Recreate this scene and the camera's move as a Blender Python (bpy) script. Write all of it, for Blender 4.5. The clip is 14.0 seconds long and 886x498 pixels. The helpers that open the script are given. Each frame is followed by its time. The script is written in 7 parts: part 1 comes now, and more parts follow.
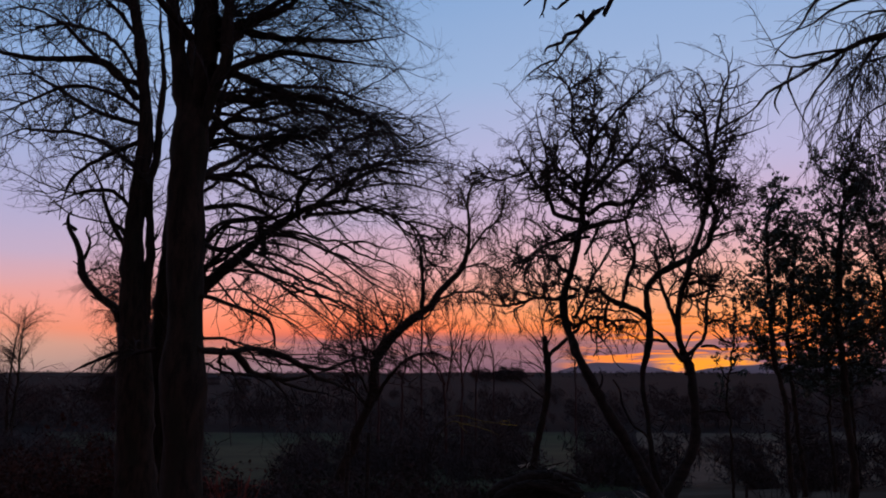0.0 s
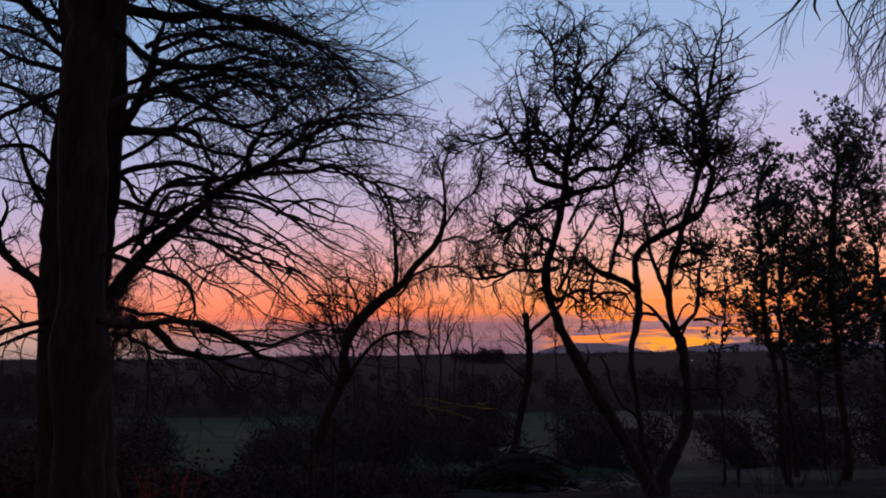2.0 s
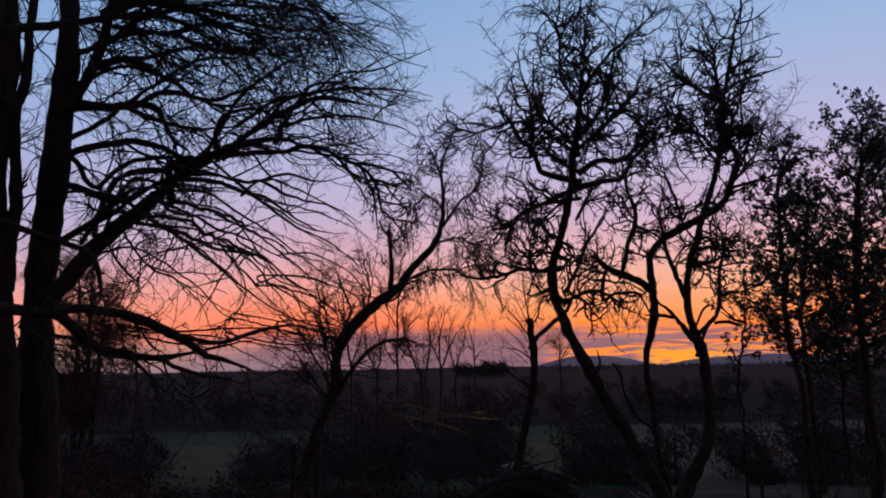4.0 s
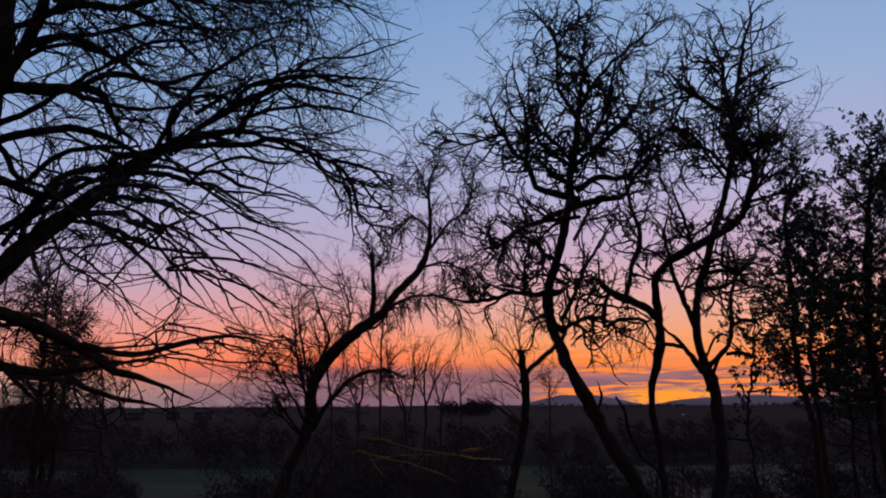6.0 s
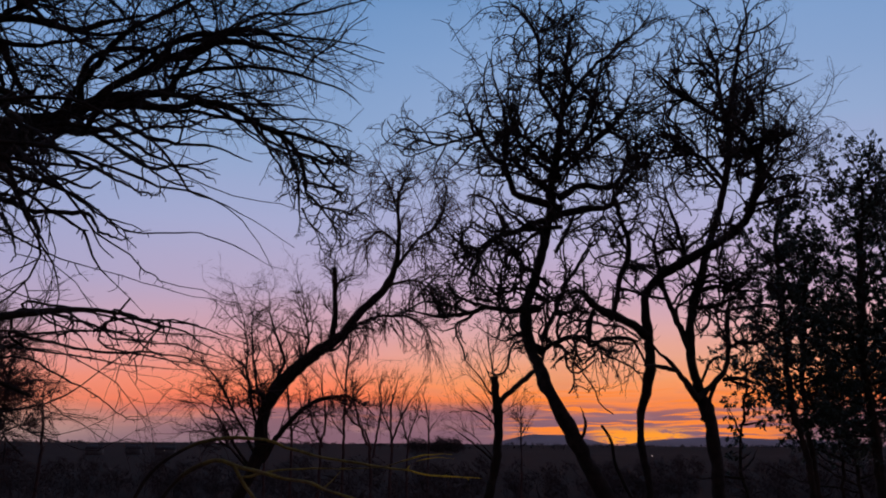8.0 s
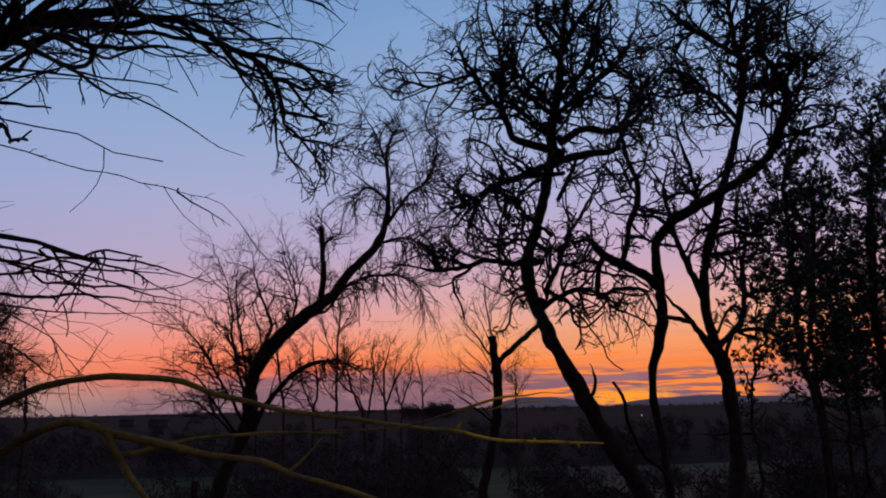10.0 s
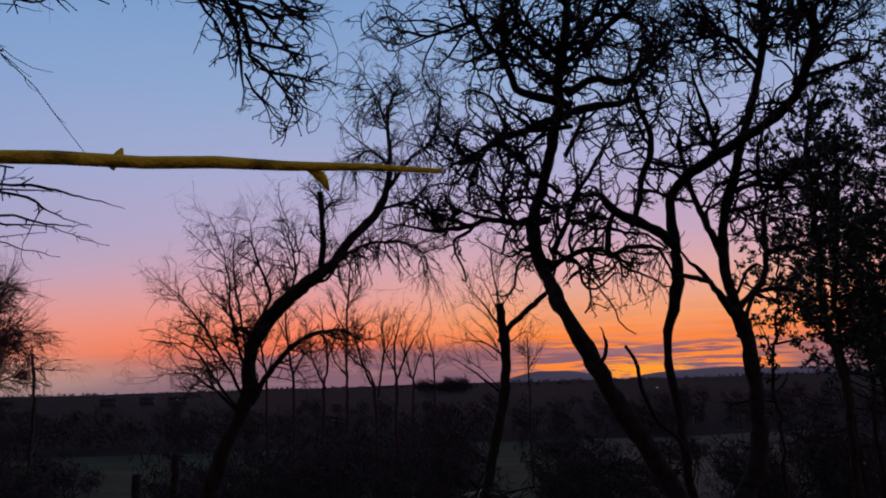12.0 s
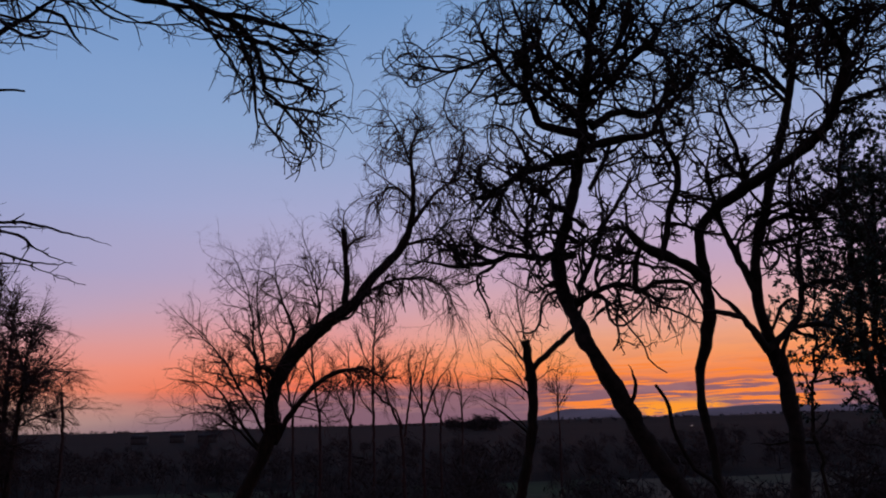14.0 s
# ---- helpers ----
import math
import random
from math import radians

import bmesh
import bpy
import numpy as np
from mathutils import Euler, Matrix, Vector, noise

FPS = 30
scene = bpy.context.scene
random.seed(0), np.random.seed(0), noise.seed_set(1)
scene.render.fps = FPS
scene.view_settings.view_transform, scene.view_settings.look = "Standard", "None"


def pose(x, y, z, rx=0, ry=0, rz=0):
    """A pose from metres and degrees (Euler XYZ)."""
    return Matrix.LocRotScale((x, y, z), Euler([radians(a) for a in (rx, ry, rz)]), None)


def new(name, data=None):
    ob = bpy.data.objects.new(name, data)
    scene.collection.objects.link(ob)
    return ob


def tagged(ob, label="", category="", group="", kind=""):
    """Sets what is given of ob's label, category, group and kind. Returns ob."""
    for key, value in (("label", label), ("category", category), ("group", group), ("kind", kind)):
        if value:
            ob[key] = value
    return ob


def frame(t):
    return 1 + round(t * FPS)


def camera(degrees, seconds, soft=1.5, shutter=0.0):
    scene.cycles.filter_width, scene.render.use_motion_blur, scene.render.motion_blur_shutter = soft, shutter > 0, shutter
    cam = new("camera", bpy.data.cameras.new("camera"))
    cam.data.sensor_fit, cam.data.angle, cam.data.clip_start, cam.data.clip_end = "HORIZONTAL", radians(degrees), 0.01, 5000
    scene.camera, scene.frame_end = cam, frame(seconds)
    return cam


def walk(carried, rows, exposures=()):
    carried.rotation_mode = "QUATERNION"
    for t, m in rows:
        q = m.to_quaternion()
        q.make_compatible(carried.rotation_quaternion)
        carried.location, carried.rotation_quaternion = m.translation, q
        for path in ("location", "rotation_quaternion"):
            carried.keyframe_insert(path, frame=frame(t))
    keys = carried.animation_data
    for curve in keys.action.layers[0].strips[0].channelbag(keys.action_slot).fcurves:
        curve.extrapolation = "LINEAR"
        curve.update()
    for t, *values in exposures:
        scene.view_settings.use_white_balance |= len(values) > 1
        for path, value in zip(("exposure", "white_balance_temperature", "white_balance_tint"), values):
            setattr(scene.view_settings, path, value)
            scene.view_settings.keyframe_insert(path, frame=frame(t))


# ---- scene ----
from math import sin, cos, pi, tau

# the camera and its walk
cam = camera(63.3, 14.0, 1.9)
METRES, EYE, TILT, LEAN, TURN = 7.0, 1.55, 9.8, 0.0, 0.0
ROWS = [
    (0.0, 0.0, 0.0, 0.0, -0.0, 0.0, -0.0),
    (0.5, -0.0036, 0.0419, -0.0104, -0.54, -0.5, 0.02),
    (1.0, -0.006, 0.0873, -0.0184, -1.08, -0.99, 0.04),
    (1.5, 0.0123, 0.1322, -0.0313, -1.49, -1.31, 0.18),
    (2.0, 0.0182, 0.1764, -0.04, -1.67, -1.4, 0.46),
    (2.5, 0.0194, 0.2254, -0.0482, -1.65, -1.27, 0.62),
    (3.0, 0.0367, 0.2671, -0.0614, -1.37, -0.92, 0.6),
    (5.5, 0.0382, 0.4789, -0.1164, -2.09, 1.41, 0.4),
    (6.0, 0.0449, 0.522, -0.1277, -2.53, 2.56, -0.15),
    (6.5, 0.0554, 0.5705, -0.1382, -3.14, 3.68, -0.78),
    (7.0, 0.0524, 0.6214, -0.1554, -4.08, 5.01, -1.28),
    (7.5, 0.0619, 0.6663, -0.1706, -4.61, 5.54, -1.49),
    (8.0, 0.0651, 0.7081, -0.18, -4.8, 5.47, -1.24),
    (10.5, 0.0606, 0.8462, -0.2123, -5.69, 2.07, 0.3),
    (11.0, 0.0766, 0.8664, -0.2197, -5.59, 1.45, 0.43),
    (11.5, 0.0927, 0.8916, -0.2233, -5.14, 0.99, 0.71),
    (12.0, 0.0953, 0.9125, -0.2327, -4.54, 0.92, 0.93),
    (12.5, 0.0989, 0.9283, -0.2365, -3.88, 1.25, 1.07),
    (13.0, 0.1057, 0.9364, -0.2362, -3.2, 2.03, 1.16),
    (13.5, 0.1078, 0.9388, -0.2346, -2.63, 2.96, 1.26),
    (14.0, 0.1072, 0.9364, -0.2322, -2.3, 3.85, 1.28),
]

EXPOSURES = [(0.0, 0.22, 6500, 10), (3.2, 0.25, 6480, 10), (5.5, 0.12, 6480, 10), (7.5, 0.02, 6360, 11), (10.5, 0.04, 6360, 11), (14.0, -0.02, 6300, 12)]
walk(cam, [(t, pose(0, 0, EYE, TILT, LEAN, TURN) @ pose(METRES * x, METRES * y, METRES * z, 90 + pitch, roll, yaw)) for t, x, y, z, yaw, pitch, roll in ROWS], EXPOSURES)


# ---- world: the sky after sunset ----
def lin(r, g, b):
    return tuple(((c / 255 + 0.055) / 1.055) ** 2.4 if c > 10 else c / 3295 for c in (r, g, b)) + (1.0,)


class Nodes:
    """A few short cuts for node trees."""

    def __init__(self, tree, clear=True):
        self.tree = tree
        if clear:
            tree.nodes.clear()

    def add(self, kind, **values):
        n = self.tree.nodes.new(kind)
        for key, value in values.items():
            setattr(n, key, value)
        return n

    def link(self, a, b):
        self.tree.links.new(a, b)

    def put(self, socket, value):
        if isinstance(value, bpy.types.NodeSocket):
            self.link(value, socket)
        else:
            socket.default_value = value

    def math(self, op, a, b=0.0, c=0.0, clamp=False):
        n = self.add("ShaderNodeMath", operation=op, use_clamp=clamp)
        for s, v in zip(n.inputs, (a, b, c)):
            self.put(s, v)
        return n.outputs[0]

    def span(self, v, a, b, c=0.0, d=1.0, smooth=True):
        n = self.add("ShaderNodeMapRange", interpolation_type="SMOOTHSTEP" if smooth else "LINEAR")
        for s, x in zip(n.inputs, (v, a, b, c, d)):
            self.put(s, x)
        return n.outputs[0]

    def mix(self, f, a, b, blend="MIX"):
        n = self.add("ShaderNodeMix", data_type="RGBA", blend_type=blend)
        self.put(n.inputs[0], f)
        self.put(n.inputs[6], a)
        self.put(n.inputs[7], b)
        return n.outputs[2]

    def ramp(self, f, stops):
        n = self.add("ShaderNodeValToRGB")
        el = n.color_ramp.elements
        while len(el) < len(stops):
            el.new(0.5)
        for e, (p, c) in zip(el, stops):
            e.position, e.color = p, c
        self.put(n.inputs[0], f)
        return n.outputs[0]

    def noise(self, v, scale, detail=4.0, rough=0.55):
        n = self.add("ShaderNodeTexNoise")
        if v is not None:
            self.link(v, n.inputs["Vector"])
        n.inputs["Scale"].default_value, n.inputs["Detail"].default_value, n.inputs["Roughness"].default_value = scale, detail, rough
        return n.outputs[0]

    def scaled(self, v, x, y, z):
        n = self.add("ShaderNodeMapping")
        self.link(v, n.inputs["Vector"])
        n.inputs["Scale"].default_value = (x, y, z)
        return n.outputs[0]


GLOW = radians(20.0)          # the sunset's bearing, to the right of straight ahead
world = bpy.data.worlds.new("dusk_sky")
scene.world = world
world.use_nodes = True
w = Nodes(world.node_tree)
way = w.add("ShaderNodeTexCoord").outputs["Generated"]
split = w.add("ShaderNodeSeparateXYZ")
w.link(way, split.inputs[0])
X, Y, Z = split.outputs
flat = w.math("SQRT", w.math("ADD", w.math("MULTIPLY", X, X), w.math("MULTIPLY", Y, Y)))
toward = w.math("DIVIDE", w.math("ADD", w.math("MULTIPLY", X, sin(GLOW)), w.math("MULTIPLY", Y, cos(GLOW))), w.math("MAXIMUM", flat, 0.01))
drift = w.noise(w.scaled(way, 2.5, 2.5, 14.0), 1.0, 3.0)
height = w.math("ADD", Z, w.math("MULTIPLY", w.math("SUBTRACT", drift, 0.5), 0.035))
up = w.math("MULTIPLY", height, 1.0 / 0.6, clamp=True)
near_glow = w.ramp(up, [(0.0, lin(118, 92, 110)), (0.03, lin(140, 100, 108)), (0.06, lin(222, 120, 82)), (0.09, lin(250, 136, 72)), (0.14, lin(245, 156, 103)), (0.19, lin(234, 165, 136)),
                        (0.25, lin(221, 168, 165)), (0.34, lin(197, 166, 189)), (0.47, lin(177, 172, 206)), (0.65, lin(151, 171, 207)), (0.85, lin(130, 160, 202)), (1.0, lin(106, 146, 194))])
away = w.ramp(up, [(0.0, lin(134, 106, 120)), (0.03, lin(158, 118, 122)), (0.06, lin(196, 124, 114)), (0.09, lin(247, 117, 78)), (0.13, lin(247, 135, 100)), (0.18, lin(235, 151, 135)),
                   (0.25, lin(210, 161, 170)), (0.34, lin(184, 166, 193)), (0.47, lin(168, 170, 204)), (0.65, lin(143, 167, 204)), (0.85, lin(122, 155, 199)), (1.0, lin(100, 144, 194))])
aside = w.ramp(up, [(0.0, lin(158, 130, 128)), (0.03, lin(184, 148, 136)), (0.06, lin(202, 152, 134)), (0.09, lin(226, 144, 118)), (0.13, lin(230, 150, 134)), (0.18, lin(212, 158, 162)),
                    (0.25, lin(186, 164, 188)), (0.34, lin(168, 164, 198)), (0.47, lin(154, 166, 204)), (0.65, lin(134, 162, 204)), (0.85, lin(117, 153, 200)), (1.0, lin(98, 142, 194))])
sky = w.mix(w.span(toward, 0.60, 0.90), aside, away)
sky = w.mix(w.span(toward, 0.90, 1.0), sky, near_glow)
behind = w.ramp(up, [(0.0, lin(120, 104, 122)), (0.15, lin(150, 122, 140)), (0.35, lin(190, 148, 164)), (0.6, lin(168, 150, 178)), (1.0, lin(112, 124, 160))])
sky = w.mix(w.span(toward, 0.2, -0.5), sky, behind)
# bars of low grey cloud over the glow, and gilded edges near the sun
warp = w.math("MULTIPLY", w.math("SUBTRACT", w.noise(w.scaled(way, 9.0, 9.0, 30.0), 1.0, 3.0), 0.5), 0.05)
bent = w.add("ShaderNodeCombineXYZ")
w.link(w.math("ADD", X, warp), bent.inputs[0])
w.link(Y, bent.inputs[1])
w.link(w.math("ADD", Z, w.math("MULTIPLY", warp, 0.35)), bent.inputs[2])
bars = w.noise(w.scaled(bent.outputs[0], 5.0, 5.0, 75.0), 1.0, 5.0, 0.62)
low = w.math("MULTIPLY", w.span(Z, 0.066, 0.036), w.span(toward, 0.7, 0.92))
sky = w.mix(w.math("MULTIPLY", w.span(bars, 0.36, 0.5), w.math("MULTIPLY", low, 0.92)), sky, lin(132, 96, 110))
# thin fiery streaks between the bars towards the sun
streaks = w.noise(w.scaled(bent.outputs[0], 7.0, 7.0, 150.0), 1.0, 4.0, 0.55)
fire = w.math("MULTIPLY", w.span(toward, 0.978, 0.992), w.math("MULTIPLY", w.span(Z, -0.002, 0.008), w.span(Z, 0.085, 0.06)))
sky = w.mix(w.math("MULTIPLY", w.span(streaks, 0.5, 0.58), fire), sky, lin(252, 136, 58))
gold = w.math("MULTIPLY", w.span(toward, 0.9972, 0.9995), w.math("MULTIPLY", w.span(Z, -0.004, 0.004), w.span(Z, 0.03, 0.014)))
broken = w.noise(w.scaled(way, 9.0, 9.0, 60.0), 1.0, 5.0, 0.6)
veil = w.math("MULTIPLY", w.span(Z, 0.13, 0.04), w.span(toward, 0.93, 0.985))
sky = w.mix(w.math("MULTIPLY", w.span(broken, 0.48, 0.62), w.math("MULTIPLY", veil, 0.3)), sky, lin(176, 128, 128))
wisps = w.noise(w.scaled(way, 26.0, 26.0, 150.0), 1.0, 5.0, 0.65)
sky = w.mix(w.math("MULTIPLY", gold, w.span(wisps, 0.6, 0.48)), sky, lin(255, 156, 50))
# the sky darkens overhead and away from the sunset
dim = w.math("MULTIPLY", w.span(toward, -0.6, 0.75, 0.5, 1.0), w.span(Z, 1.0, 0.5, 0.4, 1.0))

back = w.add("ShaderNodeBackground")
w.link(sky, back.inputs[0])
w.link(dim, back.inputs[1])
w.link(back.outputs[0], w.add("ShaderNodeOutputWorld").inputs[0])


# ---- materials ----
def material(name, dark, light, scale=8.0, rough=0.9, fine=60.0, bump=0.4, stretch=(1, 1, 1), third=None, spec=0.2):
    m = bpy.data.materials.new(name)
    m.use_nodes = True
    n = Nodes(m.node_tree)
    where = n.scaled(n.add("ShaderNodeTexCoord").outputs["Object"], *stretch)
    broad = n.noise(where, scale, 5.0)
    grain = n.noise(where, fine, 4.0, 0.65)
    both = n.math("ADD", n.math("MULTIPLY", broad, 0.6), n.math("MULTIPLY", grain, 0.4))
    colour = n.mix(n.span(both, 0.36, 0.64), (*dark, 1), (*light, 1))
    if third:
        colour = n.mix(n.math("MULTIPLY", n.span(n.noise(where, scale * 0.37, 3.0), 0.52, 0.66), 0.8), colour, (*third, 1))
    b = n.add("ShaderNodeBsdfPrincipled")
    n.link(colour, b.inputs["Base Color"])
    b.inputs["Roughness"].default_value = rough
    b.inputs["Specular IOR Level"].default_value = spec
    if bump:
        h = n.add("ShaderNodeBump")
        h.inputs["Strength"].default_value, h.inputs["Distance"].default_value = bump, 0.02
        n.link(both, h.inputs["Height"])
        n.link(h.outputs[0], b.inputs["Normal"])
    n.link(b.outputs[0], n.add("ShaderNodeOutputMaterial").inputs[0])
    return m


BARK = material("fissured_bark", (0.011, 0.0075, 0.005), (0.04, 0.026, 0.017), 5.0, 0.95, 45.0, 0.8, (3, 3, 0.7), (0.02, 0.018, 0.011))
APPLE_BARK = material("scaly_grey_bark", (0.01, 0.0075, 0.006), (0.032, 0.023, 0.018), 9.0, 0.95, 70.0, 0.7, (1, 1, 1), (0.022, 0.02, 0.013))
TWIG = material("dark_twig", (0.02, 0.015, 0.013), (0.05, 0.036, 0.03), 14.0, 0.85, 90.0, 0.0)
RED_TWIG = material("red_brown_twig", (0.03, 0.016, 0.014), (0.08, 0.04, 0.034), 14.0, 0.85, 90.0, 0.0)
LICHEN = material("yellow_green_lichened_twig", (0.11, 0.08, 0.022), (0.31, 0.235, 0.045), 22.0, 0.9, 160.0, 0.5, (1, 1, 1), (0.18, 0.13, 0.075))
HOLLY = material("dark_evergreen_leaf", (0.012, 0.022, 0.012), (0.03, 0.05, 0.022), 3.0, 0.45, 30.0, 0.0, spec=0.4)
GRASS = material("grazed_grass", (0.024, 0.03, 0.014), (0.05, 0.062, 0.028), 0.05, 1.0, 1.2, 0.3, (1, 1, 1), (0.026, 0.028, 0.017), spec=0.05)
PALE = material("pale_stubble", (0.06, 0.045, 0.031), (0.115, 0.088, 0.06), 0.06, 1.0, 1.5, 0.3, (1, 1, 1), (0.06, 0.058, 0.034), spec=0.05)
# Haze over the far hills is put into this pale purple base colour.
FAR = material("haze_tinted_hill", (0.35, 0.225, 0.22), (0.43, 0.28, 0.275), 0.004, 1.0, 0.05, 0.0, spec=0.0)
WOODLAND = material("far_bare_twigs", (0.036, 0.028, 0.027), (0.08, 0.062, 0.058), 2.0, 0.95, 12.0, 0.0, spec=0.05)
WOOD = material("rotting_wood", (0.014, 0.01, 0.008), (0.045, 0.034, 0.026), 6.0, 0.95, 50.0, 0.8, (1, 1, 4))


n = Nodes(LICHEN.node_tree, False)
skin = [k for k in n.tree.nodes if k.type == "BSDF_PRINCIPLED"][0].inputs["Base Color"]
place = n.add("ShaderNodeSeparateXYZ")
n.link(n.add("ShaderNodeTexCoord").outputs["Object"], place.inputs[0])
# Tips past x 0.5 coloured bright yellow in place of light falling on them.
lit_tip = n.mix(n.math("MULTIPLY", n.span(place.outputs[0], 0.5, 0.54), n.span(n.noise(n.add("ShaderNodeTexCoord").outputs["Object"], 60.0), 0.3, 0.5)), skin.links[0].from_socket, (0.9, 0.6, 0.04, 1))
# Stems set dark brown towards the base, by x.
n.link(n.mix(n.span(place.outputs[0], 0.0, 0.14), (0.03, 0.022, 0.016, 1), lit_tip), skin)


# ---- geometry helpers ----
def mesh_object(name, verts, faces, mat, parent=None, label="", smooth=True):
    """verts (n, 3); faces: arrays of equal-sided faces (n, 3) or (n, 4)."""
    faces = [np.asarray(f, np.int32) for f in (faces if isinstance(faces, list) else [faces]) if len(f)]
    me = bpy.data.meshes.new(name)
    me.vertices.add(len(verts))
    me.vertices.foreach_set("co", np.asarray(verts, np.float32).ravel())
    total = np.concatenate([np.full(len(f), f.shape[1], np.int32) for f in faces])
    loops = np.concatenate([f.ravel() for f in faces])
    me.loops.add(len(loops))
    me.loops.foreach_set("vertex_index", loops)
    me.polygons.add(len(total))
    me.polygons.foreach_set("loop_start", np.concatenate([[0], np.cumsum(total)[:-1]]).astype(np.int32))
    me.polygons.foreach_set("loop_total", total)
    me.update(calc_edges=True)
    me.validate()
    if smooth:
        me.polygons.foreach_set("use_smooth", np.ones(len(total), bool))
    me.materials.append(mat)
    ob = new(name, me)
    if parent is not None:
        ob.parent = parent
        ob.matrix_parent_inverse = Matrix.Translation(-Vector(parent.location)) if parent.parent is None else parent.matrix_parent_inverse
    return tagged(ob, label=label)


def unit(v):
    return v / np.maximum(np.linalg.norm(v, axis=-1, keepdims=True), 1e-9)


def sweep(paths, radii, sides, rng=None, rough=0.0):
    """Tubes along paths (n, m, 3) with radii (n, m): verts and quads."""
    n, m, _ = paths.shape
    t = unit(np.gradient(paths, axis=1))
    ref = np.array([0.12, 1.0, 0.07])
    a = unit(np.cross(t, ref))
    b = np.cross(t, a)
    ang = np.arange(sides) * tau / sides
    r = np.repeat(radii[:, :, None], sides, 2)
    if rough:
        r = r * (1 + rough * rng.standard_normal(r.shape))
    ring = a[:, :, None, :] * np.cos(ang)[None, None, :, None] + b[:, :, None, :] * np.sin(ang)[None, None, :, None]
    v = paths[:, :, None, :] + ring * r[..., None]
    i = np.arange(n * m * sides).reshape(n, m, sides)
    j = np.roll(i, -1, axis=2)
    q = np.stack([i[:, :-1], j[:, :-1], j[:, 1:], i[:, 1:]], -1).reshape(-1, 4)
    return v.reshape(-1, 3), q


class Pile:
    """Collects verts and faces of several sweeps for one mesh."""

    def __init__(self):
        self.v, self.q, self.t, self.n = [], [], [], 0

    def add(self, v, f):
        (self.q if f.shape[1] == 4 else self.t).append(f + self.n)
        self.v.append(v)
        self.n += len(v)

    def faces(self):
        return [np.concatenate(x) for x in (self.q, self.t) if x]

    def verts(self):
        return np.concatenate(self.v)


def resample(points, step):
    """A smooth curve (Catmull-Rom) through control points of x, y, z, r."""
    p = np.array(points, float)
    p = np.vstack([2 * p[0] - p[1], p, 2 * p[-1] - p[-2]])
    out = []
    for k in range(1, len(p) - 2):
        a, b, c, d = p[k - 1:k + 3]
        n = max(2, int(np.linalg.norm((c - b)[:3]) / step))
        for s in np.arange(n) / n:
            out.append(0.5 * (2 * b + (c - a) * s + (2 * a - 5 * b + 4 * c - d) * s * s + (3 * b - a - 3 * c + d) * s ** 3))
    out.append(p[-2])
    out = np.array(out)
    out[:, 3] = np.maximum(out[:, 3], 0.0005)
    return out


def grow(rng, start, d, length, r0, m, wiggle, pull, tip=0.35):
    """Shoots from start (n, 3) along d, bending by chance and by pull (a vector per metre)."""
    n = len(start)
    path = np.empty((n, m, 3))
    path[:, 0] = start
    d = unit(d)
    step = (length / (m - 1))[:, None]
    turn = np.zeros((n, 3))
    for k in range(1, m):
        turn = 0.35 * turn + rng.standard_normal((n, 3)) * wiggle
        d = unit(d + turn + np.asarray(pull) * step)
        path[:, k] = path[:, k - 1] + d * step
    s = np.linspace(0, 1, m)[None]
    return path, r0[:, None] * (1 - (1 - tip) * s)


def branch_off(rng, paths, radii, count, lo=0.1, hi=1.0, angle=(35, 75)):
    """Places on paths and ways off them: start, d, radius there, how far along."""
    n, m, _ = paths.shape
    who = np.repeat(np.arange(n), count)
    s = rng.uniform(lo, hi, len(who)) * (m - 1)
    k = np.minimum(s.astype(int), m - 2)
    f = (s - k)[:, None]
    p = paths[who, k] * (1 - f) + paths[who, k + 1] * f
    t = unit(paths[who, k + 1] - paths[who, k])
    side = unit(np.cross(t, rng.standard_normal((len(who), 3))))
    a = np.radians(rng.uniform(*angle, len(who)))[:, None]
    return p, t * np.cos(a) + side * np.sin(a), radii[who, k], s / (m - 1)


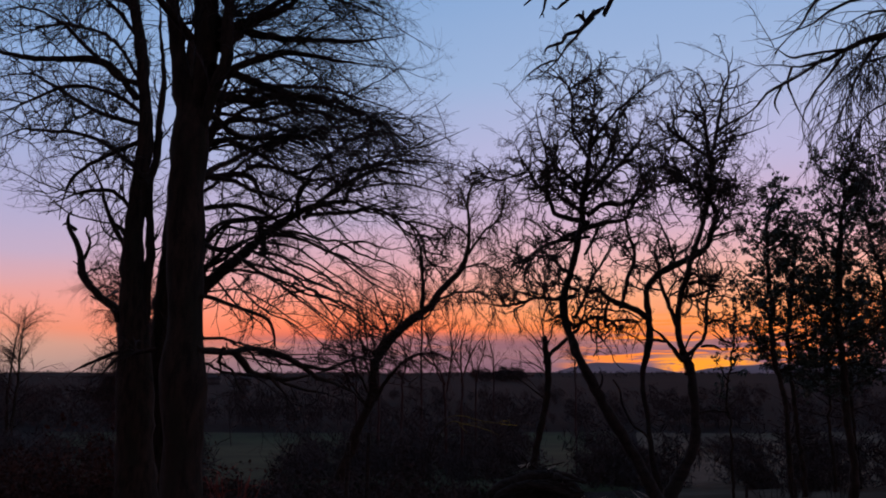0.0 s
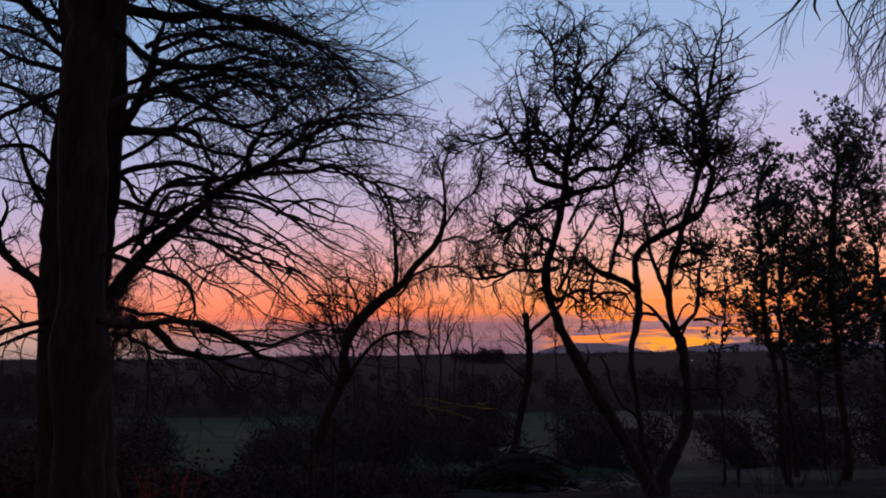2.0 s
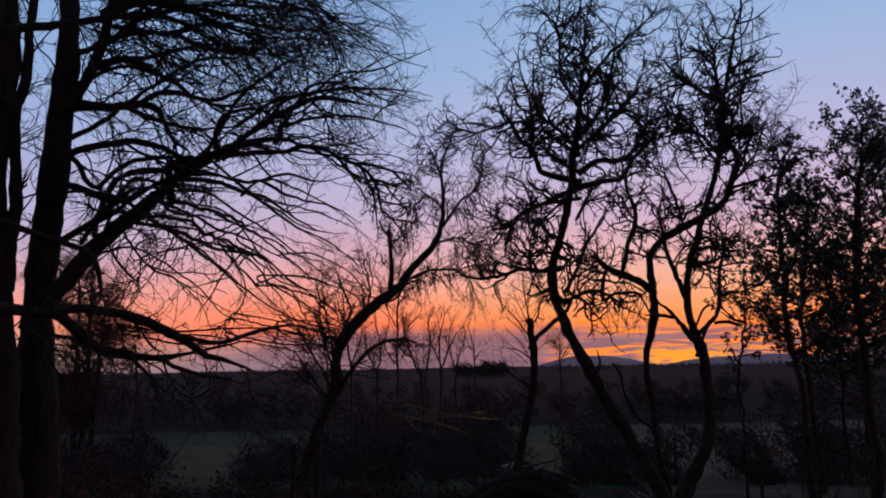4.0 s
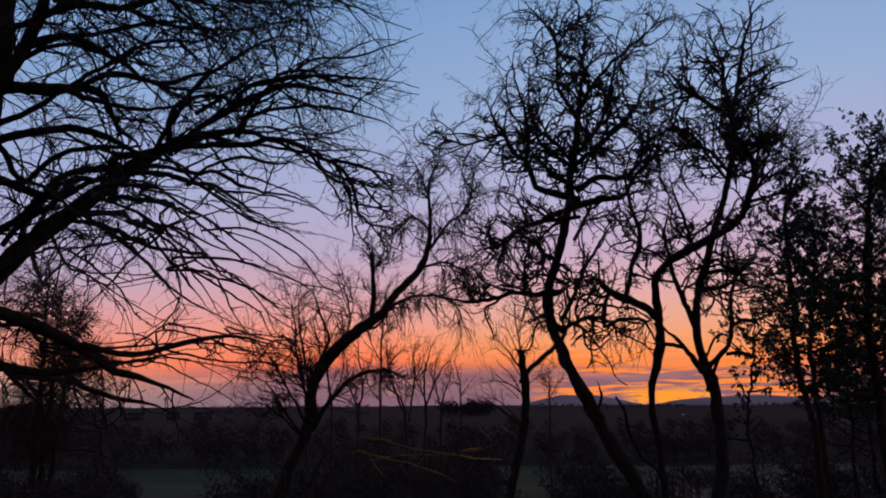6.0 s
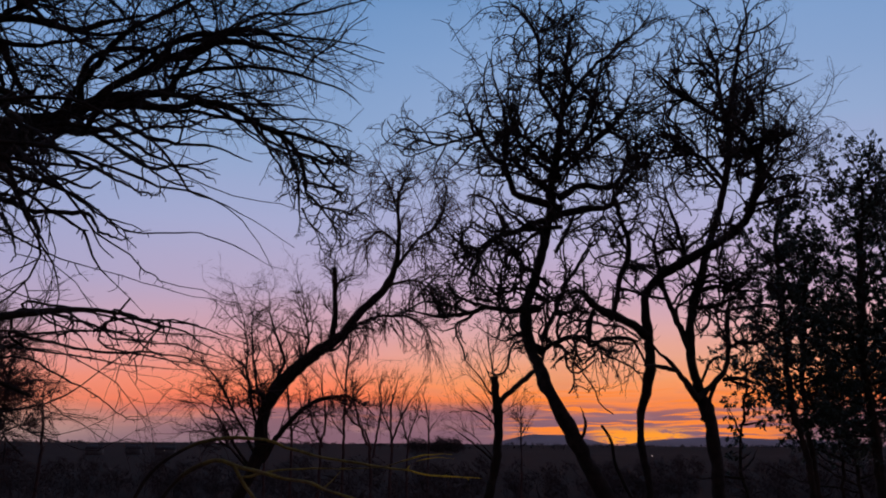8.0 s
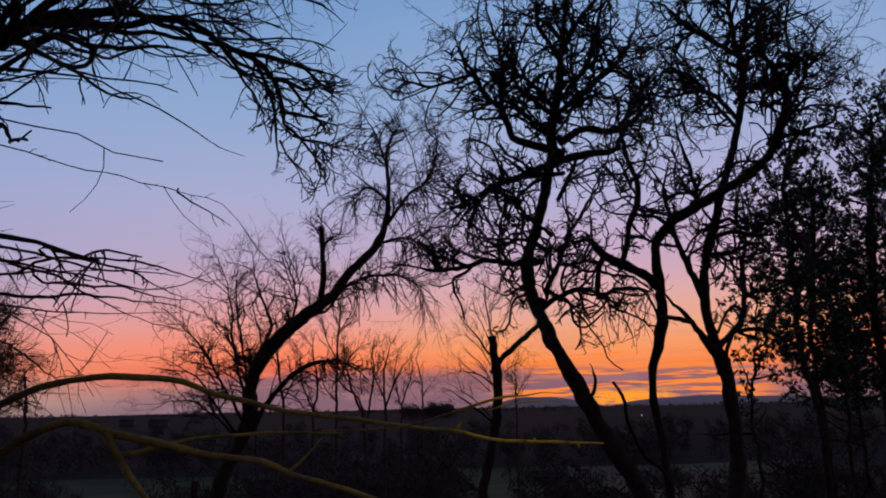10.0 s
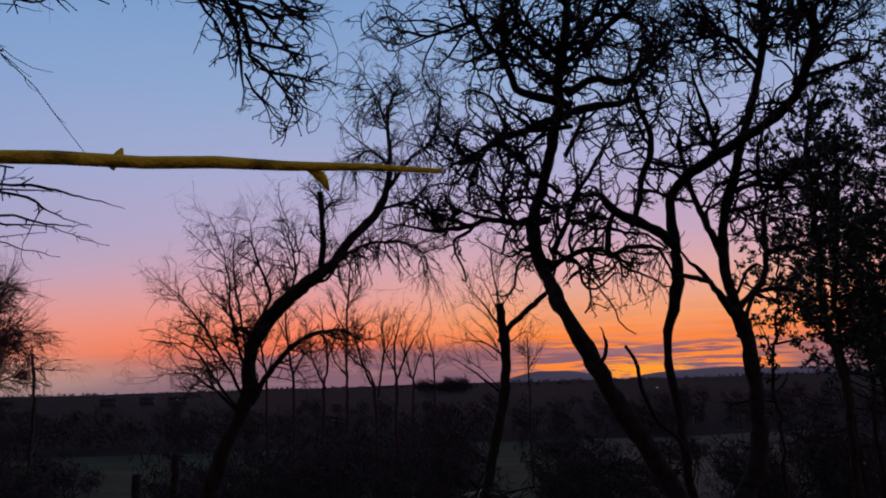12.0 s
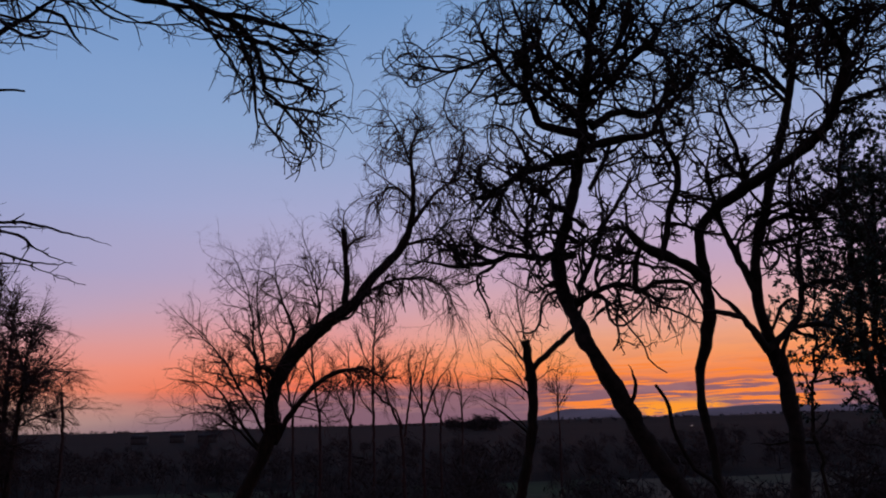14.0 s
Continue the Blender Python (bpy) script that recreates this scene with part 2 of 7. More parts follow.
class Tree:
    """A bare tree: trunk and limbs on given lines, and shoots of two or three orders that grow from them."""

    def __init__(self, name, label, base, seed, bark, twig, category="tree", group="", crooked=0.02):
        self.root = new(name)
        self.root.location = base
        tagged(self.root, label, category, group)
        self.rng = np.random.default_rng(seed)
        self.bark, self.twig, self.crooked = bark, twig, crooked
        self.lines = []
        bpy.context.view_layer.update()

    def limb(self, name, points, sprout=1.0):
        big = max(p[3] for p in points)
        c = resample(points, 0.14 if big > 0.2 else 0.09 if big > 0.014 else 0.04 if self.crooked > 0.01 else 0.015)
        n = len(c)
        if name not in ("trunk", "stem", "snag", "shaft", "cut_branch", "dead_stem"):
            # sunk into what it grows from, and thin at the tip
            c[0, :3] -= unit(c[1, :3] - c[0, :3]) * min(0.07, (1.6 if self.crooked > 0.01 else 0.8) * c[0, 3])
            c[:, 3] *= np.interp(np.linspace(0, 1, n), [0, 0.6, 1], [1, 1, 0.4])
        if n > 6:
            wob = np.cumsum(self.rng.standard_normal((n, 3)), axis=0)
            wob -= np.linspace(0, 1, n)[:, None] * wob[-1]
            c[:, :3] += wob * self.crooked * (0.35 if big > 0.022 else 0.12)
        c[:, 3] *= 1 + 0.1 * np.convolve(self.rng.standard_normal(n), np.ones(3) / 3, "same")
        sides = 12 if big > 0.1 else 7 if big > 0.03 else 5
        v, q = sweep(c[None, :, :3], c[None, :, 3], sides, self.rng, 0.05)
        caps = np.array([[len(v) - sides + k for k in range(sides)]], np.int32)
        mesh_object(name, v, [q, caps], self.bark, self.root)
        self.lines.append((c, {"low_limb": 0.3, "tuft_limb": 0.0, "fan": 0.3}.get(name, sprout)))

    def crown(self, per_metre, first, second, third=None, max_r=0.09, lean=(0, 0, 0), clear=-9.0, inside=None, thin=(99.0, 1.0)):
        """Orders: dicts of length, count, wiggle, pull, angle, r. Sprouts from thin parts of the limbs most."""
        rng, pile, fine = self.rng, Pile(), Pile()
        P, D, R = [], [], []
        for c, sprout in self.lines:
            seg = np.linalg.norm(np.diff(c[:, :3], axis=0), axis=1)
            ok = (c[:-1, 3] < max_r) & (c[:-1, 2] > clear)
            want = rng.poisson(np.where(ok, seg * per_metre * sprout * np.where(c[:-1, 2] > thin[0], thin[1], 1.0), 0))
            k = np.repeat(np.arange(len(seg)), want)
            if len(k) == 0:
                continue
            t = unit(c[k + 1, :3] - c[k, :3])
            side = unit(np.cross(t, rng.standard_normal((len(k), 3))))
            a = np.radians(rng.uniform(*first["angle"], len(k)))[:, None]
            P.append(c[k, :3] + t * rng.uniform(0, 0.1, (len(k), 1)))
            D.append(t * np.cos(a) + side * np.sin(a) + np.asarray(lean))
            R.append(c[k, 3])
        P, D, R = np.concatenate(P), np.concatenate(D), np.concatenate(R)
        length = first["length"] * rng.uniform(0.35, 1.25, len(P))
        r0 = np.minimum(R * 0.7, first["r"] * rng.uniform(0.7, 1.2, len(P)))
        p1, r1 = grow(rng, P, D, length, r0, first.get("m", 8), first["wiggle"], first["pull"], first.get("tip", 0.35))
        if inside:
            ok = np.all([inside(p1[:, k]) for k in range(1, p1.shape[1])], axis=0)
            p1, r1 = p1[ok], r1[ok]
        pile.add(*sweep(p1, r1, 4))
        last = (p1, r1)
        for order, sides, target in ((second, 3, fine), (third, 3, fine)):
            if not order:
                continue
            s, d, r, along = branch_off(rng, *last, order["count"], 0.12, 1.0, order["angle"])
            length = order["length"] * rng.uniform(0.3, 1.2, len(s)) * (1.15 - 0.5 * along)
            d = d + np.asarray(order.get("lean", (0, 0, 0)))
            p2, r2 = grow(rng, s, d, length, np.minimum(r * 0.75, order["r"]), order.get("m", 5), order["wiggle"], order["pull"], order.get("tip", 0.5))
            if inside:
                ok = inside(p2[:, -1])
                p2, r2 = p2[ok], r2[ok]
            target.add(*sweep(p2, r2, sides))
            last = (p2, r2)
        tagged(mesh_object("branchwork", pile.verts(), pile.faces(), self.twig, self.root), kind="stuff")
        if fine.v:
            tagged(mesh_object("twig_crown", fine.verts(), fine.faces(), self.twig, self.root), kind="stuff")
        return last

    def leaves(self, paths, count, size, mat, name="foliage", low=0.2):
        """Small folded leaves along shoots, as one part."""
        rng = self.rng
        s, d, _, _ = branch_off(rng, *paths, count, low, 1.0, (30, 90))
        n = len(s)
        length = (size * rng.uniform(0.6, 1.3, n))[:, None]
        d = unit(d + 0.4 * rng.standard_normal((n, 3)))
        side = unit(np.cross(d, rng.standard_normal((n, 3))))
        up = np.cross(d, side)
        wide = length * 0.3
        v = np.stack([s, s + d * length * 0.45 + side * wide + up * wide * 0.5, s + d * length, s + d * length * 0.45 - side * wide + up * wide * 0.5], 1)
        i = np.arange(n)[:, None] * 4
        f = np.concatenate([i + [0, 1, 2], i + [0, 2, 3]])
        tagged(mesh_object(name, v.reshape(-1, 3), f, mat, self.root, smooth=False), kind="stuff")


def hang(tree, which, per_metre, length, r=0.006, wiggle=0.12, inside=None):
    """Thin twigs that hang from some of the limbs."""
    rng, pile = tree.rng, Pile()
    for k in which:
        c = tree.lines[k][0]
        n = int(per_metre * np.linalg.norm(np.diff(c[:, :3], axis=0), axis=1).sum())
        s, d, q, _ = branch_off(rng, c[None, :, :3], c[None, :, 3], n, 0.15, 1.0, (40, 90))
        p, q = grow(rng, s, d + [0, 0, -0.3], length * rng.uniform(0.4, 1.3, n), np.minimum(q, r * 1.3), 8, wiggle, (0, 0, -2.2), 0.5)
        if inside:
            ok = np.all([inside(p[:, k]) for k in range(1, 8)], axis=0)
            p, q = p[ok], q[ok]
        pile.add(*sweep(p, q, 4))
        s, d, q, _ = branch_off(rng, p, q, 4, 0.1, 1.0, (25, 60))
        p, q = grow(rng, s, d + [0, 0, -0.4], length * 0.4 * rng.uniform(0.4, 1.3, len(s)), np.minimum(q, r), 5, wiggle + 0.03, (0, 0, -2.0), 0.6)
        pile.add(*sweep(p, q, 3))
    tagged(mesh_object("hanging_growth", pile.verts(), pile.faces(), tree.twig, tree.root), kind="stuff")


def knobs(tree, which):
    """Crooked side twigs with curled-up tips along some of the limbs."""
    rng, pile = tree.rng, Pile()
    for k in which:
        c = tree.lines[k][0]
        n = int(10 * np.linalg.norm(np.diff(c[:, :3], axis=0), axis=1).sum())
        s, d, q, _ = branch_off(rng, c[None, :, :3], c[None, :, 3], n, 0.12, 1.0, (25, 70))
        p, q = grow(rng, s, d + [0.15, 0, -0.25], 0.26 * rng.uniform(0.25, 1.3, n), np.minimum(q * 0.85, 0.0085), 8, 0.24, (0.2, 0, -0.3), 0.6)
        pile.add(*sweep(p, q, 4))
        s, d, q, _ = branch_off(rng, p, q, 3, 0.15, 1.0, (30, 75))
        p, q = grow(rng, s, d + [0, 0, -0.1], 0.15 * rng.uniform(0.25, 1.3, len(s)), np.minimum(q * 0.9, 0.0075), 5, 0.3, (0, 0, 2.0), 0.65)
        pile.add(*sweep(p, q, 4))
        s, d, q, _ = branch_off(rng, p, q, 2, 0.3, 1.0, (35, 80))
        p, q = grow(rng, s, d, 0.045 * rng.uniform(0.4, 1.3, len(s)), np.minimum(q * 0.95, 0.007), 3, 0.3, (0, 0, 2.0), 0.8)
        pile.add(*sweep(p, q, 3))
    tagged(mesh_object("side_growth", pile.verts(), pile.faces(), tree.twig, tree.root), kind="stuff")


def spurs(tree, mark, inside=True, size=1.0):
    """Short knobbly side twigs along the long bare shoots of the last limbs."""
    rng, pile = tree.rng, Pile()
    for c, _ in tree.lines[-mark:]:
        if c[0, 3] > 0.06:
            continue
        n = max(3, int(15 / size * np.linalg.norm(np.diff(c[:, :3], axis=0), axis=1).sum()))
        s, d, r, _ = branch_off(rng, c[None, :, :3], c[None, :, 3], n, 0.1, 1.0, (30, 70))
        p, q = grow(rng, s, d + [0, 0, -0.2], np.where(rng.uniform(size=n) < 0.08, rng.uniform(0.06, 0.2, n), rng.exponential(0.012, n) + 0.012) * size, np.minimum(r * 0.85, 0.004), 5, 0.16, (0, 0, 0.0), 0.5)
        ok = np.all([large_crown(p[:, k]) for k in range(1, 5)], axis=0) if inside else np.ones(n, bool)
        pile.add(*sweep(p[ok], q[ok], 4))
    tagged(mesh_object("spur_growth", pile.verts(), pile.faces(), tree.twig, tree.root), kind="stuff")


# ---- the ground ----
def land(x, y):
    """Height of the ground: a gentle slope, a valley, and country that rises to the skyline."""
    x, y = np.asarray(x, float), np.asarray(y, float)
    d = np.hypot(x, y)
    slope = -0.075 * np.clip(y, -6, 17)
    drop = -17.0 * np.clip((y - 15) / 150, 0, 1) ** 1.0 * (1 - 0.25 * np.clip((y - 15) / 150, 0, 1))
    rise = 14.0 * np.clip((d - 330) / 1500, 0, 1) ** 0.8
    rolls = np.clip((d - 200) / 800, 0, 1) * (3.0 * np.sin(x / 210 + 0.6) * np.sin(y / 330 + 1.1) + 2.0 * np.sin(x / 97 + y / 160))
    small = 0.05 * np.sin(x * 1.3 + 0.4) * np.sin(y * 1.1) + 0.03 * np.sin(x * 3.1 + y * 2.3)
    return slope + drop + rise + rolls + small


ax = np.concatenate([-np.geomspace(4200, 12, 60), np.linspace(-11.5, 11.5, 93), np.geomspace(12, 4200, 60)])
ay = np.concatenate([-np.geomspace(4200, 8, 26), np.linspace(-7.5, 30, 120), np.geomspace(31, 4400, 90)])
gx, gy = np.meshgrid(ax, ay)
rng = np.random.default_rng(5)
gz = land(gx, gy) + np.where((np.abs(gx) < 12) & (np.abs(gy) < 31), 0.02 * rng.standard_normal(gx.shape), 0)
idx = np.arange(gx.size).reshape(gx.shape)
quads = np.stack([idx[:-1, :-1], idx[:-1, 1:], idx[1:, 1:], idx[1:, :-1]], -1).reshape(-1, 4)
COUNTRY = bpy.data.materials.new("garden_litter_and_farmland")
COUNTRY.use_nodes = True
n = Nodes(COUNTRY.node_tree)
spot = n.add("ShaderNodeTexCoord").outputs["Object"]
parts = n.add("ShaderNodeSeparateXYZ")
n.link(spot, parts.inputs[0])
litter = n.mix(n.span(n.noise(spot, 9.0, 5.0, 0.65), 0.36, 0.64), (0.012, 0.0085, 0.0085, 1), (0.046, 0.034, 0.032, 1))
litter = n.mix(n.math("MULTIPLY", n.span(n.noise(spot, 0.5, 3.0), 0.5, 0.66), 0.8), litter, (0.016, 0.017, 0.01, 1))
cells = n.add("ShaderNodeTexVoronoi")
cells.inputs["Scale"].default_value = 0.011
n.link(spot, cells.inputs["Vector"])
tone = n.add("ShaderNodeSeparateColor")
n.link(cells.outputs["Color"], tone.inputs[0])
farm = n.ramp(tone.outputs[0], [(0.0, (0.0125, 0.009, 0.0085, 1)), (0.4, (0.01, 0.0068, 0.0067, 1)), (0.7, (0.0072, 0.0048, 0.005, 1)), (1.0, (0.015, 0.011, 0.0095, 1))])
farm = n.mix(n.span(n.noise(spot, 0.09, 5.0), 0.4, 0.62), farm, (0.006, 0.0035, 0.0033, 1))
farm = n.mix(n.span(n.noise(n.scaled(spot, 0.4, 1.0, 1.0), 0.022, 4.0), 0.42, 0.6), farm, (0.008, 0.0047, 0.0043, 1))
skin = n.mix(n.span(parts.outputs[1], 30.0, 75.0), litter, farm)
shade = n.add("ShaderNodeBsdfPrincipled")
shade.inputs["Roughness"].default_value, shade.inputs["Specular IOR Level"].default_value = 1.0, 0.05
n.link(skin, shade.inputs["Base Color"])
rise = n.add("ShaderNodeBump")
rise.inputs["Strength"].default_value, rise.inputs["Distance"].default_value = 0.8, 0.03
n.link(n.noise(spot, 9.0, 5.0, 0.65), rise.inputs["Height"])
n.link(rise.outputs[0], shade.inputs["Normal"])
n.link(shade.outputs[0], n.add("ShaderNodeOutputMaterial").inputs[0])
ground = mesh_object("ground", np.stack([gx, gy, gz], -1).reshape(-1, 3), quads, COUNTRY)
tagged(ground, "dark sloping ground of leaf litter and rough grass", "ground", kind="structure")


def field(name, b0, b1, y0, y1, mat, label, seed):
    """A field between two bearings (x over y), from y0 to y1, with uneven edges."""
    u, v = np.meshgrid(np.linspace(0, 1, 34), np.linspace(0, 1, 40))
    y = y0 * (y1 / y0) ** v + (0.03 * y0 * np.sin(u * 5 + seed)) * (1 - v) + 2.0 * np.sin(u * 7 + seed) * v
    x = (b0 + (b1 - b0) * u + 0.012 * np.sin(v * 9 + seed)) * y
    i = np.arange(u.size).reshape(u.shape)
    q = np.stack([i[:-1, :-1], i[:-1, 1:], i[1:, 1:], i[1:, :-1]], -1).reshape(-1, 4)
    rim = (u > 0) & (u < 1) & (v > 0) & (v < 1)
    lift = np.interp(y, [20, 60], [0.09, 0.25])
    ob = mesh_object(name, np.stack([x, y, land(x, y) + np.where(rim, lift, -0.6)], -1).reshape(-1, 3), q, mat)
    tagged(ob, label, "field", kind="structure")


field("field_1", -0.55, 0.262, 25, 204, GRASS, "dim green pasture in the valley beyond the trees", 1)
field("field_2", 0.264, 0.62, 19.5, 204, PALE, "pale rough grass running down into the valley", 2)


# far hills on the skyline
def ridge(name, y, x0, x1, top, seed, label, skew=1.0):
    r = np.random.default_rng(seed)
    x = np.linspace(x0, x1, 90)
    u = np.linspace(0, 1, 90)
    h = top * np.sin(pi * u ** skew) ** 1.2 * (1 + 0.1 * np.sin(7 * u + seed) + 0.03 * np.sin(23 * u))
    h += 0.008 * top * r.standard_normal(90)
    base = land(x, np.full(90, y)) - 5
    front = np.stack([x, np.full(90, y - 350.0), base], -1)
    crest = np.stack([x, np.full(90, float(y)), base + 5 + h], -1)
    rear = np.stack([x, np.full(90, y + 350.0), base], -1)
    i = np.arange(89)
    q = np.concatenate([np.stack([i, i + 1, i + 91, i + 90], -1), np.stack([i + 90, i + 91, i + 181, i + 180], -1)])
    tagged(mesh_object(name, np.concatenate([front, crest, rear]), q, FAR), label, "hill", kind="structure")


ridge("hill_1", 3300, 480, 1060, 52, 1, "low haze-purple hill far off on the skyline")
ridge("hill_2", 3500, 1180, 2700, 50, 2, "long haze-purple hill far off under the sunset", 0.62)

# ---- the trees ----
fruit = dict(first=dict(length=1.2, wiggle=0.27, pull=(0, 0, 0.3), angle=(30, 80), r=0.023, m=11, tip=0.5),
             second=dict(count=6, length=0.4, wiggle=0.36, pull=(0, 0, 0.4), angle=(35, 85), r=0.0165, m=6, tip=0.6),
             third=dict(count=4, length=0.12, wiggle=0.4, pull=(0, 0, 0.6), angle=(40, 90), r=0.0125, m=3, tip=0.7))

tree = Tree("fruit_tree", "gnarled bare fruit tree with a curved trunk and dense crooked crown", (4.85, 16.3, -1.2), 111, APPLE_BARK, TWIG, group="orchard trees", crooked=0.035)
tree.limb("trunk", [(4.31, 14.8, -1.12, 0.1501), (4.12, 14.91, -0.55, 0.1171), (3.95, 15.02, -0.13, 0.1067), (3.5, 15.13, 0.76, 0.1086), (3.16, 15.24, 1.38, 0.1103), (2.88, 15.35, 1.97, 0.0906), (2.85, 15.9, 2.54, 0.0888), (2.89, 16.3, 3.2, 0.0969), (3.12, 16.3, 3.89, 0.0806), (3.27, 16.3, 4.47, 0.0778), (3.31, 16.3, 5.17, 0.0757), (3.38, 16.3, 5.88, 0.0663), (3.45, 16.3, 6.41, 0.0495), (3.52, 16.3, 7.05, 0.0358), (3.59, 16.3, 7.72, 0.0218), (3.63, 16.3, 8.34, 0.011)])
tree.limb("limb", [(3.22, 15.15, 1.22, 0.0265), (3.3, 15.15, 1.35, 0.0232), (3.32, 15.15, 1.48, 0.0199), (3.28, 15.15, 1.59, 0.0132), (3.24, 15.15, 1.67, 0.0099)])
tree.limb("limb", [(2.92, 16.3, 3.27, 0.05596), (2.43, 16.15, 3.22, 0.04227), (2.05, 16, 3.23, 0.03752), (1.68, 15.85, 3.08, 0.03676), (1.32, 15.7, 3.01, 0.03211), (0.98, 15.55, 3.03, 0.02375), (0.64, 15.4, 3.06, 0.01558)])
tree.limb("limb", [(2.9, 16.3, 2.65, 0.04246), (2.71, 16.13, 2.76, 0.03772), (2.53, 15.97, 2.81, 0.04123), (2.4, 15.8, 2.7, 0.02024)])
tree.limb("limb", [(2.97, 16.2, 2.55, 0.05035), (3.17, 16.08, 2.71, 0.03762), (3.37, 15.96, 2.81, 0.03734), (3.59, 15.84, 2.73, 0.03287), (3.81, 15.72, 2.55, 0.02432), (3.9, 15.6, 2.37, 0.01197)])
tree.limb("limb", [(3.02, 16.3, 2.83, 0.04266), (3.27, 16.42, 3.27, 0.03924), (3.46, 16.54, 3.67, 0.03553), (3.64, 16.66, 3.99, 0.03173), (3.94, 16.78, 4.43, 0.02774), (4.22, 16.9, 4.83, 0.01881)])
tree.limb("limb", [(3.3, 16.3, 4.99, 0.06726), (2.86, 16.26, 5.06, 0.06251), (2.53, 16.23, 5.16, 0.05339), (2.37, 16.19, 5.59, 0.04474), (2.15, 16.15, 5.79, 0.04028), (1.95, 16.11, 6.13, 0.03591), (1.76, 16.08, 6.48, 0.02251), (1.66, 16.04, 6.77, 0.01805), (1.51, 16, 6.9, 0.01349)])
tree.limb("limb", [(1.89, 16, 6.1, 0.0267), (1.52, 16.08, 6.01, 0.02223), (1.24, 16.15, 5.96, 0.02232), (0.92, 16.23, 6.05, 0.01795), (0.67, 16.3, 5.85, 0.01349)])
tree.limb("limb", [(2.33, 15.9, 5.43, 0.03486), (2.42, 16, 6.22, 0.03126), (2.34, 16.1, 6.79, 0.0228), (2.22, 16.2, 7.48, 0.01862), (2.14, 16.3, 7.84, 0.01416)])
tree.limb("limb", [(3.29, 16.3, 4.65, 0.04456), (2.69, 16.16, 4.56, 0.03933), (2.25, 16.02, 4.4, 0.03439), (1.95, 15.88, 4.13, 0.02527), (1.58, 15.74, 3.94, 0.02062), (1.35, 15.6, 3.66, 0.01216)])
tree.limb("limb", [(3.3, 16.3, 4.82, 0.05804), (3.87, 16.42, 5.01, 0.05909), (4.25, 16.54, 5.1, 0.05073), (4.57, 16.66, 5.55, 0.04237), (5.05, 16.78, 6.04, 0.03372), (5.24, 16.9, 6.54, 0.01966)])
tree.limb("limb", [(3.39, 16.3, 5.68, 0.05006), (3.94, 16.48, 6.17, 0.04218), (4.42, 16.65, 6.7, 0.03372), (4.85, 16.82, 7.16, 0.0247), (5.36, 17, 7.74, 0.0152)])
tree.limb("limb", [(3.49, 16.3, 6.73, 0.04199), (3.82, 16.24, 7.37, 0.03296), (4.13, 16.18, 7.66, 0.0284), (4.53, 16.12, 7.95, 0.02375), (5.06, 16.06, 8.43, 0.01919), (5.36, 16, 8.6, 0.01434)])
tree.limb("limb", [(3.37, 16.3, 5.57, 0.04085), (2.99, 16.2, 6.01, 0.03629), (2.69, 16.1, 6.18, 0.02708), (2.48, 16, 6.53, 0.02251), (2.45, 15.9, 7, 0.01805), (2.49, 15.8, 7.48, 0.01358)])
tree.limb("limb", [(3.47, 16.3, 6.36, 0.04161), (3.22, 16.25, 6.78, 0.03714), (3.03, 16.2, 7.19, 0.03258), (3, 16.15, 7.93, 0.02831), (2.89, 16.1, 8.32, 0.02366), (2.56, 16.05, 8.69, 0.01891), (2.4, 16, 8.93, 0.01425)])
tree.limb("limb", [(3.04, 16.3, 8.25, 0.02394), (3.45, 16.4, 8.48, 0.02432), (3.62, 16.5, 8.88, 0.01976), (3.53, 16.6, 9.33, 0.0151)])
tree.limb("limb", [(3.31, 16.3, 5.22, 0.04056), (2.85, 16.12, 5.48, 0.03116), (2.49, 15.95, 5.7, 0.02204), (1.95, 15.78, 5.51, 0.0172), (1.48, 15.6, 5.13, 0.01254)])
tree.limb("limb", [(3.38, 16.3, 5.88, 0.04114), (3.84, 16.42, 6.48, 0.03287), (4.14, 16.55, 7.33, 0.02897), (4.3, 16.68, 8.21, 0.01985), (4.54, 16.8, 8.96, 0.0153)])
tree.limb("limb", [(3.3, 16.4, 4.87, 0.06982), (2.85, 16.27, 4.63, 0.0532), (2.45, 16.13, 4.44, 0.04104), (2.11, 16, 4.24, 0.03296), (1.89, 15.87, 4.01, 0.02869), (1.57, 15.73, 3.92, 0.02118), (1.26, 15.6, 3.73, 0.01387)])
tree.limb("limb", [(3.42, 16.4, 5.2, 0.0704), (3.85, 16.56, 5.44, 0.05994), (4.28, 16.72, 5.46, 0.04873), (4.72, 16.88, 5.81, 0.03743), (5.02, 17.04, 6.37, 0.02992), (5.09, 17.2, 6.95, 0.02194)])
tree.limb("limb", [(3.35, 16.4, 5.6, 0.04731), (3, 16.22, 5.79, 0.03895), (2.65, 16.05, 5.97, 0.03068), (2.44, 15.88, 6.32, 0.0228), (2.39, 15.7, 6.65, 0.0151)])
tree.limb("limb", [(3.33, 16.5, 4.32, 0.03477), (3.64, 16.67, 4.73, 0.03173), (3.85, 16.83, 5.15, 0.02442), (4.18, 17, 5.3, 0.01662)])
tree.limb("limb", [(3.08, 16.2, 3.65, 0.03325), (2.82, 16, 3.84, 0.02907), (2.56, 15.8, 3.94, 0.02498), (2.38, 15.6, 4.11, 0.01757), (2.2, 15.4, 3.97, 0.01026)])
tree.limb("limb", [(3, 16.2, 3.41, 0.03676), (2.66, 16.07, 3.54, 0.02907), (2.25, 15.93, 3.44, 0.02138), (1.93, 15.8, 3.56, 0.01406)])
hang(tree, (3,), 13.0, 0.62, 0.0055, 0.2)
